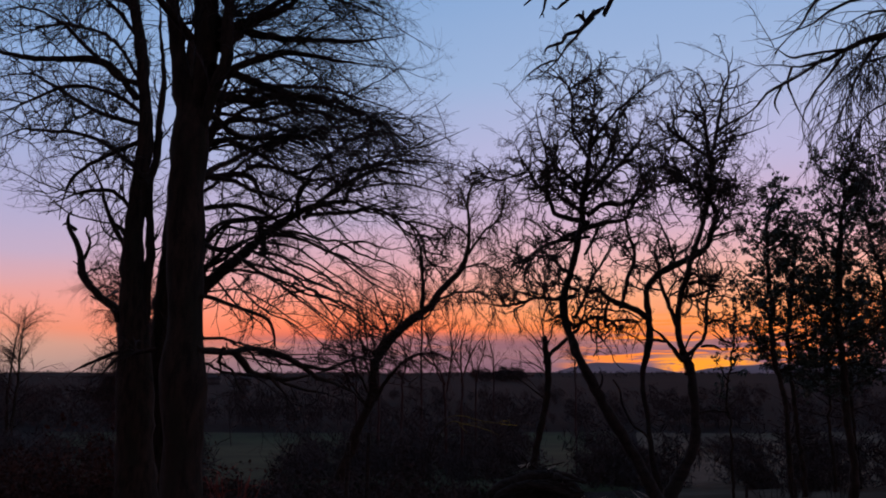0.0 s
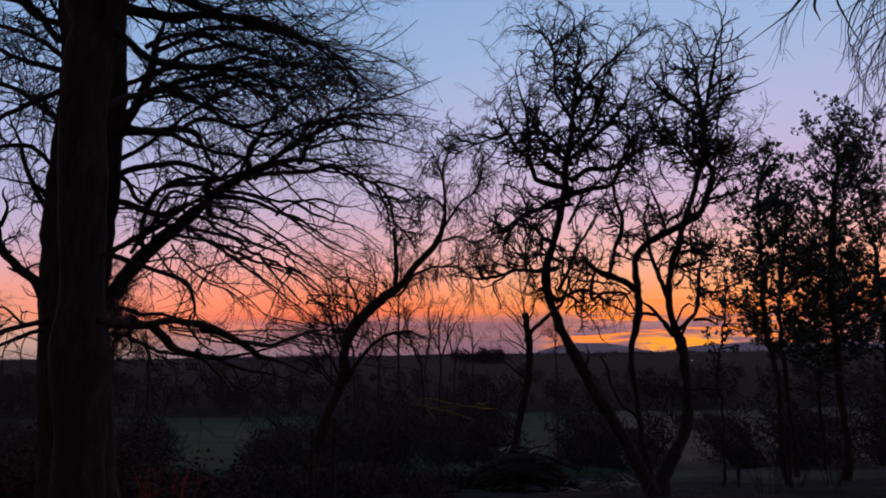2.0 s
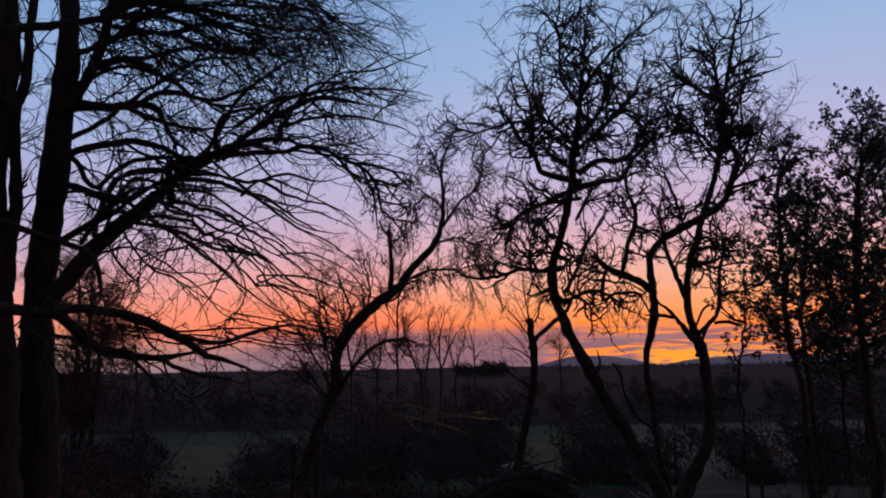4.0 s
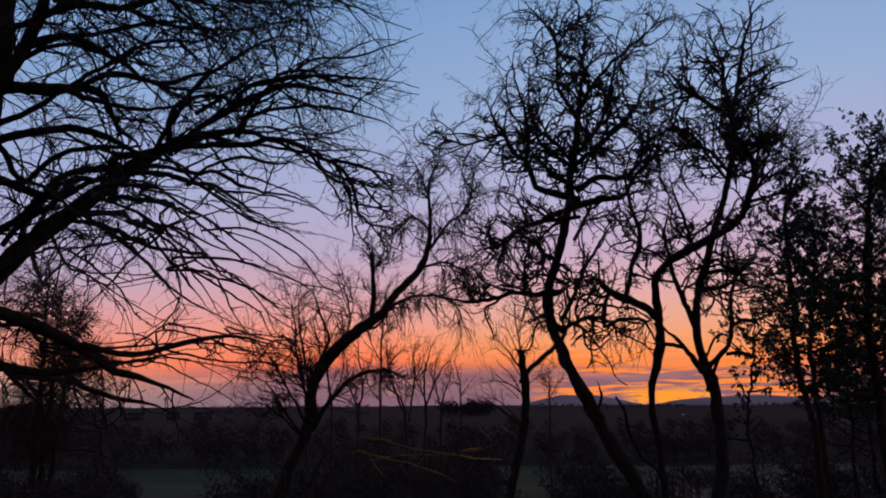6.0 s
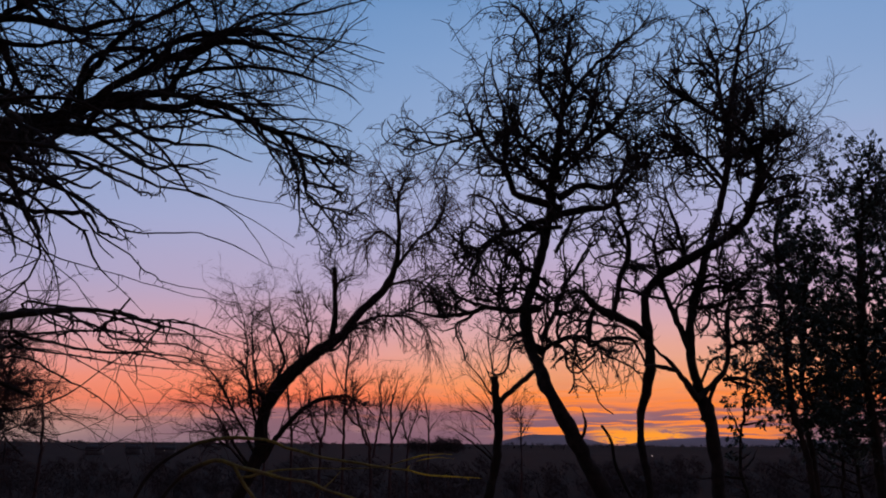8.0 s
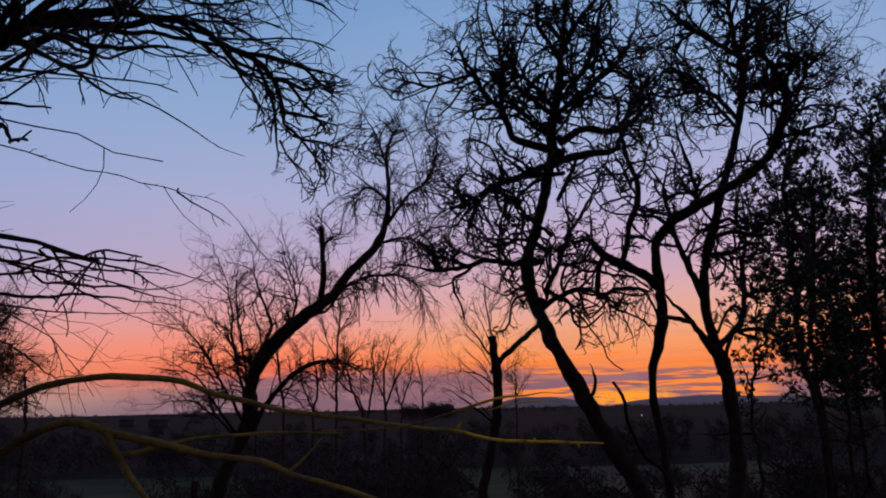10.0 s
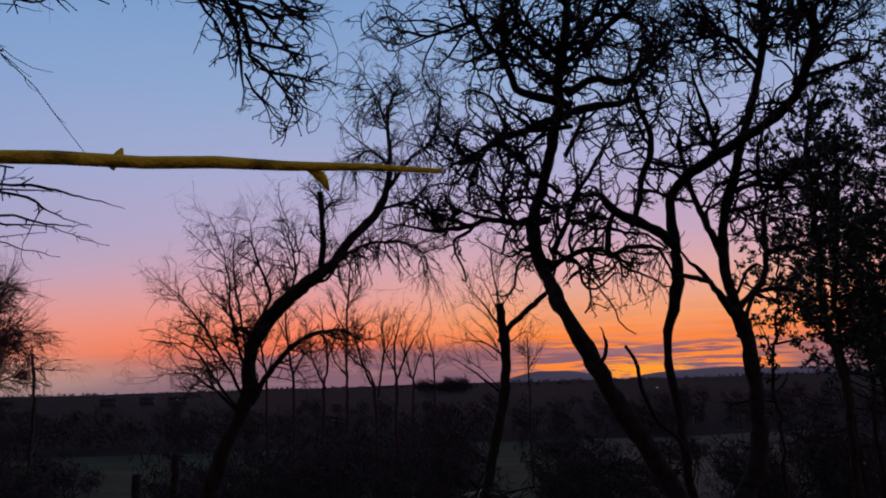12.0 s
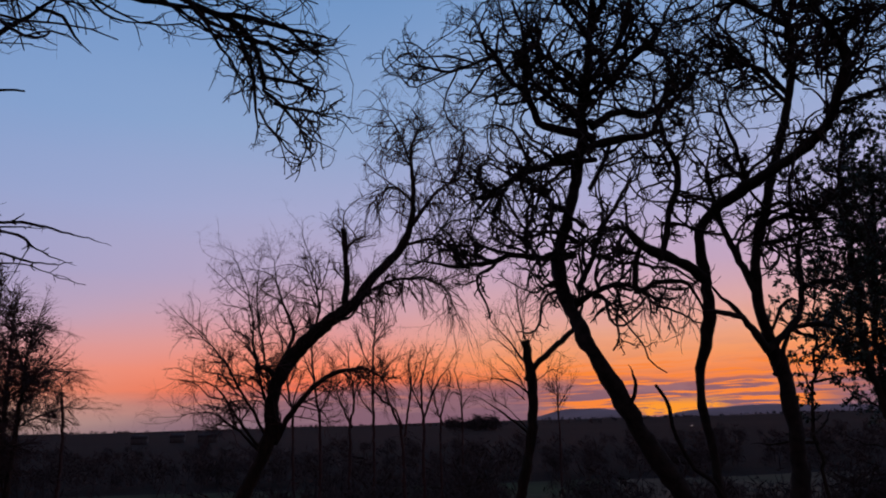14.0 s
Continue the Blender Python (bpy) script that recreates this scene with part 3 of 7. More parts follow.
tree.crown(9.6, **fruit, max_r=0.05, clear=2.6, thin=(4.3, 1.2))

tree = Tree("fruit_tree", "slender bare fruit tree with a thick limb bent to one side", (4.85, 15.6, -1.2), 12, APPLE_BARK, TWIG, group="orchard trees", crooked=0.03)
tree.limb("trunk", [(4.67, 15.7, -1.29, 0.07544), (4.47, 15.7, -0.44, 0.06184), (4.35, 15.7, 0.61, 0.05296), (4.31, 15.7, 1.2, 0.05328), (4.3, 15.7, 1.68, 0.05848), (4.35, 15.6, 1.97, 0.0712), (4.43, 15.58, 2.4, 0.07744), (4.41, 15.56, 2.76, 0.07792), (4.36, 15.54, 3.13, 0.06384), (4.39, 15.52, 3.44, 0.06128), (4.61, 15.5, 3.73, 0.0704), (4.8, 15.2, 3.84, 0.07416), (4.89, 14.63, 3.83, 0.06968), (5.02, 14.07, 3.91, 0.06032), (5.02, 13.5, 3.97, 0.05152), (5.05, 13.2, 4.25, 0.0544), (5.11, 13.14, 4.47, 0.04984), (5.03, 13.08, 4.68, 0.04072), (4.91, 13.02, 4.84, 0.03152), (4.78, 12.96, 5.02, 0.02472), (4.69, 12.9, 5.27, 0.018)])
tree.limb("snag", [(4.37, 15.4, 2.71, 0.07368), (4.09, 15.28, 2.89, 0.06448), (3.77, 15.16, 2.96, 0.0636), (3.52, 15.04, 3.02, 0.06), (3.34, 14.92, 3.14, 0.04584), (3.24, 14.8, 3.24, 0.03192)])
tree.limb("limb", [(3.74, 15.1, 2.94, 0.0412), (3.97, 15.16, 3.47, 0.0392), (4.14, 15.22, 3.97, 0.04), (4.07, 15.28, 4.45, 0.0348), (3.97, 15.34, 4.98, 0.02656), (3.97, 15.4, 5.58, 0.01808)])
tree.limb("limb", [(3.46, 15, 3.04, 0.03256), (3.4, 15.05, 2.81, 0.03256), (3.41, 15.1, 2.5, 0.03528), (3.66, 15.15, 2.59, 0.0328), (4, 15.2, 2.64, 0.03312), (4.15, 15.25, 2.52, 0.03328), (4.28, 15.3, 2.3, 0.03328)])
tree.limb("limb", [(5.06, 13.5, 4.09, 0.02904), (5.35, 13.47, 4.45, 0.02344), (5.55, 13.43, 4.7, 0.02064), (5.57, 13.4, 4.92, 0.01768)])
tree.limb("limb", [(5.53, 13.4, 4.69, 0.01464), (5.67, 13.3, 4.71, 0.0116), (5.85, 13.2, 4.77, 0.00576)])
tree.limb("limb", [(5.01, 13, 4.36, 0.02432), (5.11, 12.9, 4.52, 0.01976), (5.18, 12.8, 4.58, 0.0152), (5.27, 12.7, 4.58, 0.01072), (5.45, 12.8, 4.96, 0.01112), (5.69, 12.8, 5.14, 0.0084)])
tree.limb("limb", [(4.85, 13, 4.62, 0.02512), (5.04, 13, 5.01, 0.01976), (5.27, 13, 4.98, 0.01416), (5.58, 13, 5.06, 0.01136), (5.82, 13, 5.24, 0.00856)])
tree.limb("limb", [(4.93, 13.1, 4.41, 0.0196), (5.13, 13.16, 4.59, 0.01424), (5.26, 13.22, 5.01, 0.01448), (5.32, 13.28, 5.52, 0.0148), (5.48, 13.34, 5.97, 0.01208), (5.59, 13.4, 6.35, 0.0092)])
tree.limb("dead_stem", [(4.38, 15.5, 0, 0.02424), (4.17, 15.4, 0.33, 0.0268), (3.96, 15.3, 0.46, 0.02648), (3.75, 15.2, 0.81, 0.02376), (3.65, 15.1, 1.14, 0.02368), (3.49, 15, 1.42, 0.02088)])
tree.limb("limb", [(4.96, 15.2, 3.9, 0.03144), (4.83, 15, 4.22, 0.02816), (4.62, 14.8, 4.58, 0.02216), (4.45, 14.6, 4.93, 0.0164)])
hang(tree, (3,), 13.0, 0.62, 0.0055, 0.2)
tree.crown(9.5, **dict(fruit, first=dict(fruit["first"], length=0.75)), max_r=0.055, clear=2.9)

tree = Tree("fruit_tree", "bare forked fruit tree with upswept crooked branches", (4.8, 15.4, -1.2), 13, APPLE_BARK, TWIG, group="orchard trees", crooked=0.03)
tree.limb("trunk", [(4.52, 15.3, -1.32, 0.1917), (4.65, 15.35, -0.84, 0.1505), (4.91, 15.4, -0.4, 0.1192), (5.16, 15.45, 0.11, 0.1093), (5.21, 15.5, 0.74, 0.094), (5.2, 15.55, 1.32, 0.0948), (5.16, 15.6, 1.8, 0.1014), (4.98, 15.4, 2.2, 0.0734), (4.97, 15.41, 2.61, 0.0674), (5.01, 15.42, 3.04, 0.0613), (5.12, 15.42, 3.48, 0.0587), (5.23, 15.43, 3.88, 0.0628), (5.41, 15.44, 4.29, 0.053), (5.62, 15.45, 4.77, 0.0501), (5.82, 15.46, 5.35, 0.0509), (5.94, 15.47, 5.94, 0.0443), (5.9, 15.48, 6.55, 0.0374), (5.89, 15.48, 7.07, 0.0303), (5.85, 15.49, 7.49, 0.0192), (5.7, 15.5, 7.94, 0.0116)])
tree.limb("limb", [(5.02, 15.4, 1.87, 0.05244), (4.79, 15.3, 2.14, 0.04182), (4.6, 15.2, 2.33, 0.03808), (4.4, 15.1, 2.46, 0.03094), (4.23, 15, 2.61, 0.02728)])
tree.limb("limb", [(4.97, 15.4, 2.61, 0.04981), (4.88, 15.52, 3.05, 0.0436), (4.82, 15.64, 3.43, 0.03332), (4.8, 15.76, 3.81, 0.034), (4.79, 15.88, 4.31, 0.02703), (4.95, 16, 4.83, 0.01972)])
tree.limb("limb", [(4.69, 15.2, 2.21, 0.03111), (4.39, 15, 2.23, 0.03043), (4.15, 14.8, 2.22, 0.02652), (3.98, 14.6, 2.21, 0.01624)])
tree.limb("limb", [(5.08, 15.4, 1.86, 0.05244), (5.37, 15.47, 2.08, 0.04258), (5.6, 15.53, 2.29, 0.0431), (5.74, 15.6, 2.74, 0.03655), (5.8, 15.67, 3.19, 0.03349), (5.92, 15.73, 3.65, 0.0227), (6.05, 15.8, 4.14, 0.01538)])
tree.limb("limb", [(5.17, 15.45, 1.56, 0.03468), (5.21, 15.37, 1.7, 0.03128), (5.27, 15.33, 1.94, 0.02788), (5.48, 15.3, 2.2, 0.02805)])
tree.limb("limb", [(5.16, 15.4, 2.1, 0.02116), (5.26, 15.33, 2.34, 0.02116), (5.37, 15.27, 2.42, 0.02108), (5.44, 15.2, 2.35, 0.02091)])
tree.limb("limb", [(5.73, 15.6, 2.61, 0.03281), (5.81, 15.3, 2.66, 0.02848), (5.85, 15, 2.56, 0.01377)])
tree.limb("limb", [(5.57, 15.5, 2.12, 0.03204), (5.72, 15.25, 2.1, 0.03137), (5.81, 15, 2, 0.0136)])
tree.limb("limb", [(5.97, 15.5, 6.11, 0.03927), (6.19, 15.48, 6.98, 0.03604), (6.35, 15.45, 7.71, 0.02839), (6.59, 15.42, 8.53, 0.02066), (6.63, 15.4, 8.91, 0.0125)])
tree.limb("limb", [(6.09, 15.4, 6.78, 0.02372), (6.36, 15.2, 7.04, 0.02354), (6.65, 15, 7.13, 0.01164)])
tree.limb("limb", [(6.34, 15.4, 7.87, 0.02032), (6.63, 15.2, 7.89, 0.01598), (6.92, 15, 8.08, 0.0119)])
tree.limb("limb", [(5.94, 15.5, 6.34, 0.03553), (5.64, 15.62, 6.61, 0.04004), (5.37, 15.75, 6.87, 0.03655), (5.1, 15.88, 7.24, 0.02882), (4.97, 16, 7.52, 0.01674)])
tree.limb("limb", [(6.03, 15.5, 6.47, 0.02771), (6.4, 15.38, 6.71, 0.02372), (6.73, 15.25, 6.78, 0.01964), (6.97, 15.12, 6.85, 0.01556), (7.26, 15, 6.98, 0.00774)])
tree.limb("limb", [(5.78, 15.5, 5.17, 0.03068), (5.57, 15.68, 5.62, 0.02754), (5.35, 15.85, 6.08, 0.02414), (5.14, 16.02, 6.31, 0.02048), (5, 16.2, 6.86, 0.01674)])
tree.limb("limb", [(5.13, 15.4, 3.52, 0.02915), (5.35, 15.2, 3.61, 0.02516), (5.5, 15, 3.44, 0.02108), (5.76, 14.8, 3.61, 0.01394)])
tree.limb("limb", [(5.91, 15.5, 7.03, 0.02406), (5.71, 15.63, 7.41, 0.0204), (5.43, 15.77, 7.57, 0.01649), (5.4, 15.9, 8.15, 0.01266)])
tree.limb("limb", [(5.22, 15.5, 3.42, 0.03706), (5.44, 15.27, 3.46, 0.03017), (5.66, 15.03, 3.35, 0.02354), (5.87, 14.8, 3.32, 0.01436)])
tree.limb("limb", [(5.22, 15.5, 3.19, 0.03383), (5.44, 15.33, 3.22, 0.0272), (5.72, 15.17, 3.31, 0.02091), (5.87, 15, 3.05, 0.01164)])
tree.limb("limb", [(5.84, 15.6, 5.36, 0.03944), (5.59, 15.7, 5.75, 0.03349), (5.24, 15.8, 5.81, 0.03043), (4.87, 15.9, 5.78, 0.0238), (4.61, 16, 6.1, 0.01726)])
tree.limb("limb", [(5.92, 15.6, 5.61, 0.03306), (6.08, 15.4, 5.8, 0.02932), (6.26, 15.2, 5.69, 0.0255), (6.4, 15, 5.86, 0.01572)])
# twiggier on the side towards its neighbour
tree.lines = [(c, s * (1.6 if c[:, 0].mean() < 5.45 and c[:, 2].mean() > 4.2 else 0.65 if c[:, 0].mean() > 6.1 else 1.0)) for c, s in tree.lines]
tree.crown(8.5, **fruit, max_r=0.05, clear=2.6, inside=lambda p: p[:, 0] < 6.85, thin=(6.2, 0.75))

tree = Tree("leaning_tree", "leaning bare tree with a broken snag and thin suckers", (-3.0, 20.8, -1.6), 14, BARK, RED_TWIG, crooked=0.03)
tree.limb("trunk", [(-3.02, 20.8, -1.94, 0.16896), (-2.72, 20.8, -1.04, 0.1584), (-2.5, 20.8, -0.41, 0.1401), (-2.19, 20.8, 0.34, 0.12166), (-1.94, 20.8, 1.05, 0.13677), (-1.92, 20.8, 1.69, 0.1312), (-1.79, 20.8, 2.06, 0.13197), (-1.39, 20.8, 2.59, 0.14029), (-0.85, 20.8, 3.11, 0.13453), (-0.38, 20.8, 3.48, 0.10701), (0.04, 20.8, 4.02, 0.1008), (0.61, 20.8, 4.59, 0.08365), (0.78, 20.9, 5.15, 0.06278), (0.8, 21, 5.85, 0.04883), (0.7, 21.1, 6.51, 0.0343), (0.79, 21.2, 7.06, 0.02707), (1.02, 21.3, 7.42, 0.01568)])
tree.limb("snag", [(-0.63, 20.8, 3.35, 0.0711), (-0.58, 20.8, 3.92, 0.06099), (-0.63, 20.8, 4.5, 0.06144), (-0.65, 20.8, 4.94, 0.05459)])
tree.limb("limb", [(-0.62, 20.8, 4.52, 0.03258), (-0.36, 20.6, 4.67, 0.02502)])
tree.limb("limb", [(-1.89, 20.8, 0.84, 0.05453), (-1.57, 20.73, 1.31, 0.05472), (-1.2, 20.67, 1.71, 0.05491), (-0.82, 20.6, 2.02, 0.04813), (-0.28, 20.53, 2.13, 0.04122), (0.1, 20.47, 1.97, 0.03072), (0.38, 20.4, 1.71, 0.01696)])
tree.limb("snag", [(-1.87, 20.8, 1.85, 0.06227), (-2.02, 20.55, 2.17, 0.0512), (-2.2, 20.3, 2.18, 0.05024)])
tree.limb("limb", [(-1.88, 20.8, 2.17, 0.04518), (-1.68, 20.92, 2.59, 0.03885), (-1.67, 21.05, 2.96, 0.03226), (-2.02, 21.18, 3.79, 0.02189), (-2.12, 21.3, 4.52, 0.01114)])
tree.limb("limb", [(-1.6, 20.8, 2.38, 0.03494), (-1.24, 20.9, 2.93, 0.03194), (-1.15, 21, 3.4, 0.02522), (-1.34, 21.1, 4.11, 0.01466), (-1.57, 21.2, 4.79, 0.01114)])
tree.limb("limb", [(0.76, 20.8, 5.06, 0.04397), (1.21, 20.95, 5.7, 0.03366), (1.7, 21.1, 6.18, 0.02669), (1.88, 21.25, 7, 0.01946), (1.77, 21.4, 7.79, 0.0119)])
tree.limb("limb", [(0.71, 20.8, 6.39, 0.02611), (0.54, 20.6, 6.81, 0.02221), (0.34, 20.4, 7.15, 0.01466), (0.16, 20.2, 7.37, 0.01088)])
tree.limb("limb", [(0.79, 20.9, 5.45, 0.02598), (0.52, 20.8, 5.78, 0.02221), (0.23, 20.7, 5.75, 0.01837), (-0.05, 20.6, 5.43, 0.01088)])
tree.limb("limb", [(-0.52, 20.8, 3.29, 0.03552), (-0.07, 20.72, 3.67, 0.03206), (0.49, 20.64, 3.87, 0.02848), (0.99, 20.56, 3.86, 0.02483), (1.37, 20.48, 3.59, 0.01408), (1.57, 20.4, 3.02, 0.01043)])
tree.limb("limb", [(-0.95, 20.8, 3.02, 0.03533), (-0.49, 20.53, 3.14, 0.02784), (-0.2, 20.27, 3.47, 0.01722), (0.08, 20, 3.53, 0.01011)])
tree.limb("limb", [(0.67, 20.8, 4.59, 0.03277), (1.13, 21, 4.69, 0.02957), (1.6, 21.2, 4.56, 0.02246), (1.98, 21.4, 4.84, 0.0153)])
tree.limb("limb", [(-2.05, 20.8, 0.8, 0.03066), (-2.39, 20.62, 1.43, 0.02714), (-2.84, 20.45, 2.17, 0.02029), (-3.29, 20.28, 2.84, 0.01344), (-3.58, 20.1, 3.14, 0.00998)])
tree.limb("limb", [(-2.1, 20.8, 0.59, 0.03053), (-2.56, 20.7, 1.23, 0.02714), (-3.03, 20.6, 1.87, 0.01696), (-3.52, 20.5, 1.98, 0.0135), (-3.85, 20.4, 2.03, 0.01005)])
tree.limb("limb", [(-1.98, 20.8, 1.21, 0.03085), (-2.24, 20.85, 1.86, 0.02778), (-2.44, 20.9, 2.74, 0.02112), (-2.59, 20.95, 3.64, 0.01434), (-2.9, 21, 4.58, 0.01088)])
tree.limb("limb", [(-2.15, 20.8, 0.59, 0.02714), (-2.61, 20.7, 1.02, 0.02368), (-3.11, 20.6, 1.35, 0.01683), (-3.6, 20.5, 1.36, 0.00998)])
tree.limb("limb", [(-2.01, 20.8, 1.42, 0.02752), (-2.16, 20.9, 2.4, 0.02458), (-2.31, 21, 3.42, 0.01792), (-2.36, 21.1, 4.48, 0.01101)])
hang(tree, (7, 8, 9, 10, 12), 13.0, 0.85, 0.01)
tree.crown(8.5, first=dict(length=1.0, wiggle=0.17, pull=(0, 0, 0.3), angle=(20, 65), r=0.0155, m=9),
           second=dict(count=7, length=0.45, wiggle=0.22, pull=(0, 0, 0.0), angle=(25, 65), r=0.0115, m=6),
           third=dict(count=3, length=0.22, wiggle=0.24, pull=(0, 0, -0.4), angle=(25, 70), r=0.009, m=4), max_r=0.075, clear=1.0)

tree = Tree("broken_tree", "thin bare tree with a broken top and one side arm", (1.95, 20.6, -1.7), 15, BARK, RED_TWIG, crooked=0.03)
tree.limb("trunk", [(2.3, 20.6, -2.21, 0.12998), (2.43, 20.6, -1.3, 0.1164), (2.54, 20.6, -0.66, 0.10192), (2.73, 20.6, 0.24, 0.09548), (2.85, 20.6, 1.07, 0.08865), (2.91, 20.6, 1.71, 0.10177), (2.89, 20.6, 2.19, 0.0861), (2.88, 20.6, 2.58, 0.08242)])
tree.limb("limb", [(2.92, 20.6, 1.87, 0.06525), (3.27, 20.66, 2.3, 0.05782), (3.63, 20.72, 2.57, 0.05422), (3.95, 20.78, 2.91, 0.05055), (4.13, 20.84, 3.37, 0.03832), (4.15, 20.9, 3.85, 0.02152)])
tree.limb("limb", [(2.89, 20.6, 2.41, 0.02468), (2.78, 20.5, 3.01, 0.0165), (2.73, 20.4, 3.77, 0.01238)])
tree.limb("limb", [(2.87, 20.6, 2.14, 0.0246), (2.53, 20.4, 2.56, 0.0162), (2.25, 20.2, 2.87, 0.01208)])
tree.limb("limb", [(2.86, 20.6, 1.6, 0.02032), (2.5, 20.4, 1.81, 0.01605), (2.1, 20.2, 1.86, 0.01185)])
tree.limb("limb", [(2.82, 20.6, 0.86, 0.02408), (2.36, 20.4, 1.19, 0.01988), (1.93, 20.2, 1.51, 0.01178)])
tree.limb("limb", [(2.89, 20.5, 2.44, 0.012195), (2.86, 20.5, 2.88, 0.009765), (2.93, 20.5, 3.32, 0.007335), (2.99, 20.5, 3.72, 0.00486)])
tree.limb("limb", [(2.86, 20.5, 2.33, 0.012195), (2.69, 20.5, 2.77, 0.009765), (2.54, 20.5, 3.11, 0.007335), (2.46, 20.5, 3.45, 0.00486)])
tree.limb("limb", [(2.93, 20.5, 2.49, 0.012195), (3.13, 20.5, 2.87, 0.009765), (3.26, 20.5, 3.21, 0.007335), (3.34, 20.5, 3.54, 0.00486)])
tree.limb("limb", [(2.81, 20.5, 2, 0.012195), (2.61, 20.5, 2.34, 0.009765), (2.35, 20.5, 2.56, 0.007335), (2.07, 20.5, 2.62, 0.00486)])
tree.limb("limb", [(3.02, 20.5, 1.78, 0.009765), (3.36, 20.5, 1.99, 0.007335), (3.58, 20.5, 1.88, 0.00486)])
tree.limb("limb", [(2.79, 20.5, 1.47, 0.012195), (2.48, 20.5, 1.75, 0.009765), (2.16, 20.5, 1.97, 0.007335)])
tree.limb("limb", [(2.8, 20.5, 0.94, 0.012195), (2.56, 20.5, 1.21, 0.009765), (2.3, 20.5, 1.43, 0.007335), (1.82, 20.5, 1.71, 0.00486)])
tree.limb("limb", [(2.85, 20.5, 1.57, 0.012195), (2.6, 20.5, 2.01, 0.009765), (2.37, 20.5, 2.23, 0.007335), (2.23, 20.5, 2.45, 0.00486)])
tree.crown(5.0, first=dict(length=0.8, wiggle=0.12, pull=(0, 0, 0.5), angle=(25, 60), r=0.006, m=7),
           second=dict(count=6, length=0.45, wiggle=0.16, pull=(0, 0, 0.3), angle=(25, 60), r=0.004, m=5), max_r=0.06, clear=1.2)

# the large trees: their crowns end in clean edges over the open side
def large_crown(p):
    x, y, z = p[:, 0], p[:, 1], p[:, 2]
    side = x < np.where(z < 0.27 * y - 0.4, 3.7, 2.7) - 0.445 * y
    high = (z > 0.56 * y - np.where(y > 9.5, 2.75, 2.1)) & (y > 7.9)
    tuft = (x > 2.7 - 0.295 * y) & (x < 1.35 - 0.087 * y) & (z > 0.36 * y - 1.3)
    near = (y < 7.9) & (x < 3.4 - 0.49 * y)
    open_left = (x < -0.5 * y) & (z < 1.5 + 0.22 * y) & (y > 9)
    return (side | high | tuft | near) & (x < 0.4) & ~open_left


tree = Tree("large_tree", "thick bare trunk of a large tree with forked limbs", (-2.5, 6.5, -0.6), 16, BARK, TWIG, group="large trees", crooked=0.02)
tree.limb("trunk", [(-2.28, 6.5, 0.17, 0.2304), (-2.27, 6.5, 0.48, 0.2055), (-2.28, 6.5, 0.97, 0.1834), (-2.3, 6.5, 1.6, 0.1816), (-2.34, 6.5, 2.36, 0.1749), (-2.38, 6.5, 2.89, 0.173), (-2.39, 6.5, 3.43, 0.169), (-2.4, 6.5, 3.75, 0.1665), (-2.4, 6.5, 3.97, 0.1392), (-2.47, 6.5, 4.19, 0.1044), (-2.52, 6.5, 4.41, 0.082), (-2.58, 6.5, 4.64, 0.0745), (-2.61, 6.5, 4.86, 0.0696), (-2.64, 6.5, 5.15, 0.0646), (-2.69, 6.5, 5.56, 0.0547), (-2.76, 6.5, 6.16, 0.0373)])
tree.limb("limb", [(-2.23, 6.46, 3.91, 0.0543), (-2.15, 6.45, 4.17, 0.0641), (-2.06, 6.44, 4.39, 0.0616), (-2.05, 6.43, 4.61, 0.0615), (-2.05, 6.43, 4.88, 0.0589), (-2.03, 6.42, 5.22, 0.049), (-2, 6.41, 5.74, 0.0343), (-1.98, 6.4, 6.21, 0.0293)])
tree.limb("limb", [(-2.38, 6.52, 3.84, 0.1396), (-2.37, 6.54, 4.07, 0.115), (-2.33, 6.56, 4.27, 0.1003), (-2.31, 6.58, 4.51, 0.1007), (-2.31, 6.6, 4.74, 0.101), (-2.31, 6.62, 4.99, 0.0912), (-2.32, 6.64, 5.35, 0.0813), (-2.33, 6.66, 5.97, 0.0611), (-2.36, 6.68, 6.54, 0.0511)])
tree.limb("limb", [(-2.36, 6.5, 4.1, 0.0807), (-2.36, 6.57, 4.59, 0.0659), (-2.42, 6.63, 4.97, 0.056), (-2.51, 6.7, 5.56, 0.0401)])
tree.limb("limb", [(-2.12, 6.5, 4.67, 0.06), (-1.95, 6.72, 4.96, 0.0453), (-1.67, 6.95, 5.26, 0.0353), (-1.37, 7.18, 5.65, 0.0244), (-0.91, 7.4, 5.84, 0.0126)])
tree.limb("limb", [(-2.13, 6.5, 4.38, 0.0487), (-1.86, 6.68, 4.58, 0.0362), (-1.51, 6.85, 4.75, 0.0287), (-1.08, 7.02, 4.73, 0.0176), (-0.56, 7.2, 4.75, 0.009)])
tree.limb("limb", [(-2.11, 6.5, 4.79, 0.0492), (-1.8, 6.78, 5.17, 0.0373), (-1.46, 7.05, 5.51, 0.027), (-1.02, 7.32, 5.53, 0.0186), (-0.54, 7.6, 5.47, 0.0096)])
tree.limb("limb", [(-2.48, 6.5, 4.79, 0.0492), (-2.64, 6.3, 4.97, 0.0374), (-2.84, 6.1, 5.2, 0.0235), (-3.12, 5.9, 5.3, 0.0127)])
tree.limb("limb", [(-2.16, 6.5, 4.44, 0.0488), (-1.83, 7, 4.48, 0.0407), (-1.39, 7.5, 4.49, 0.031), (-0.88, 8, 4.55, 0.0165)])
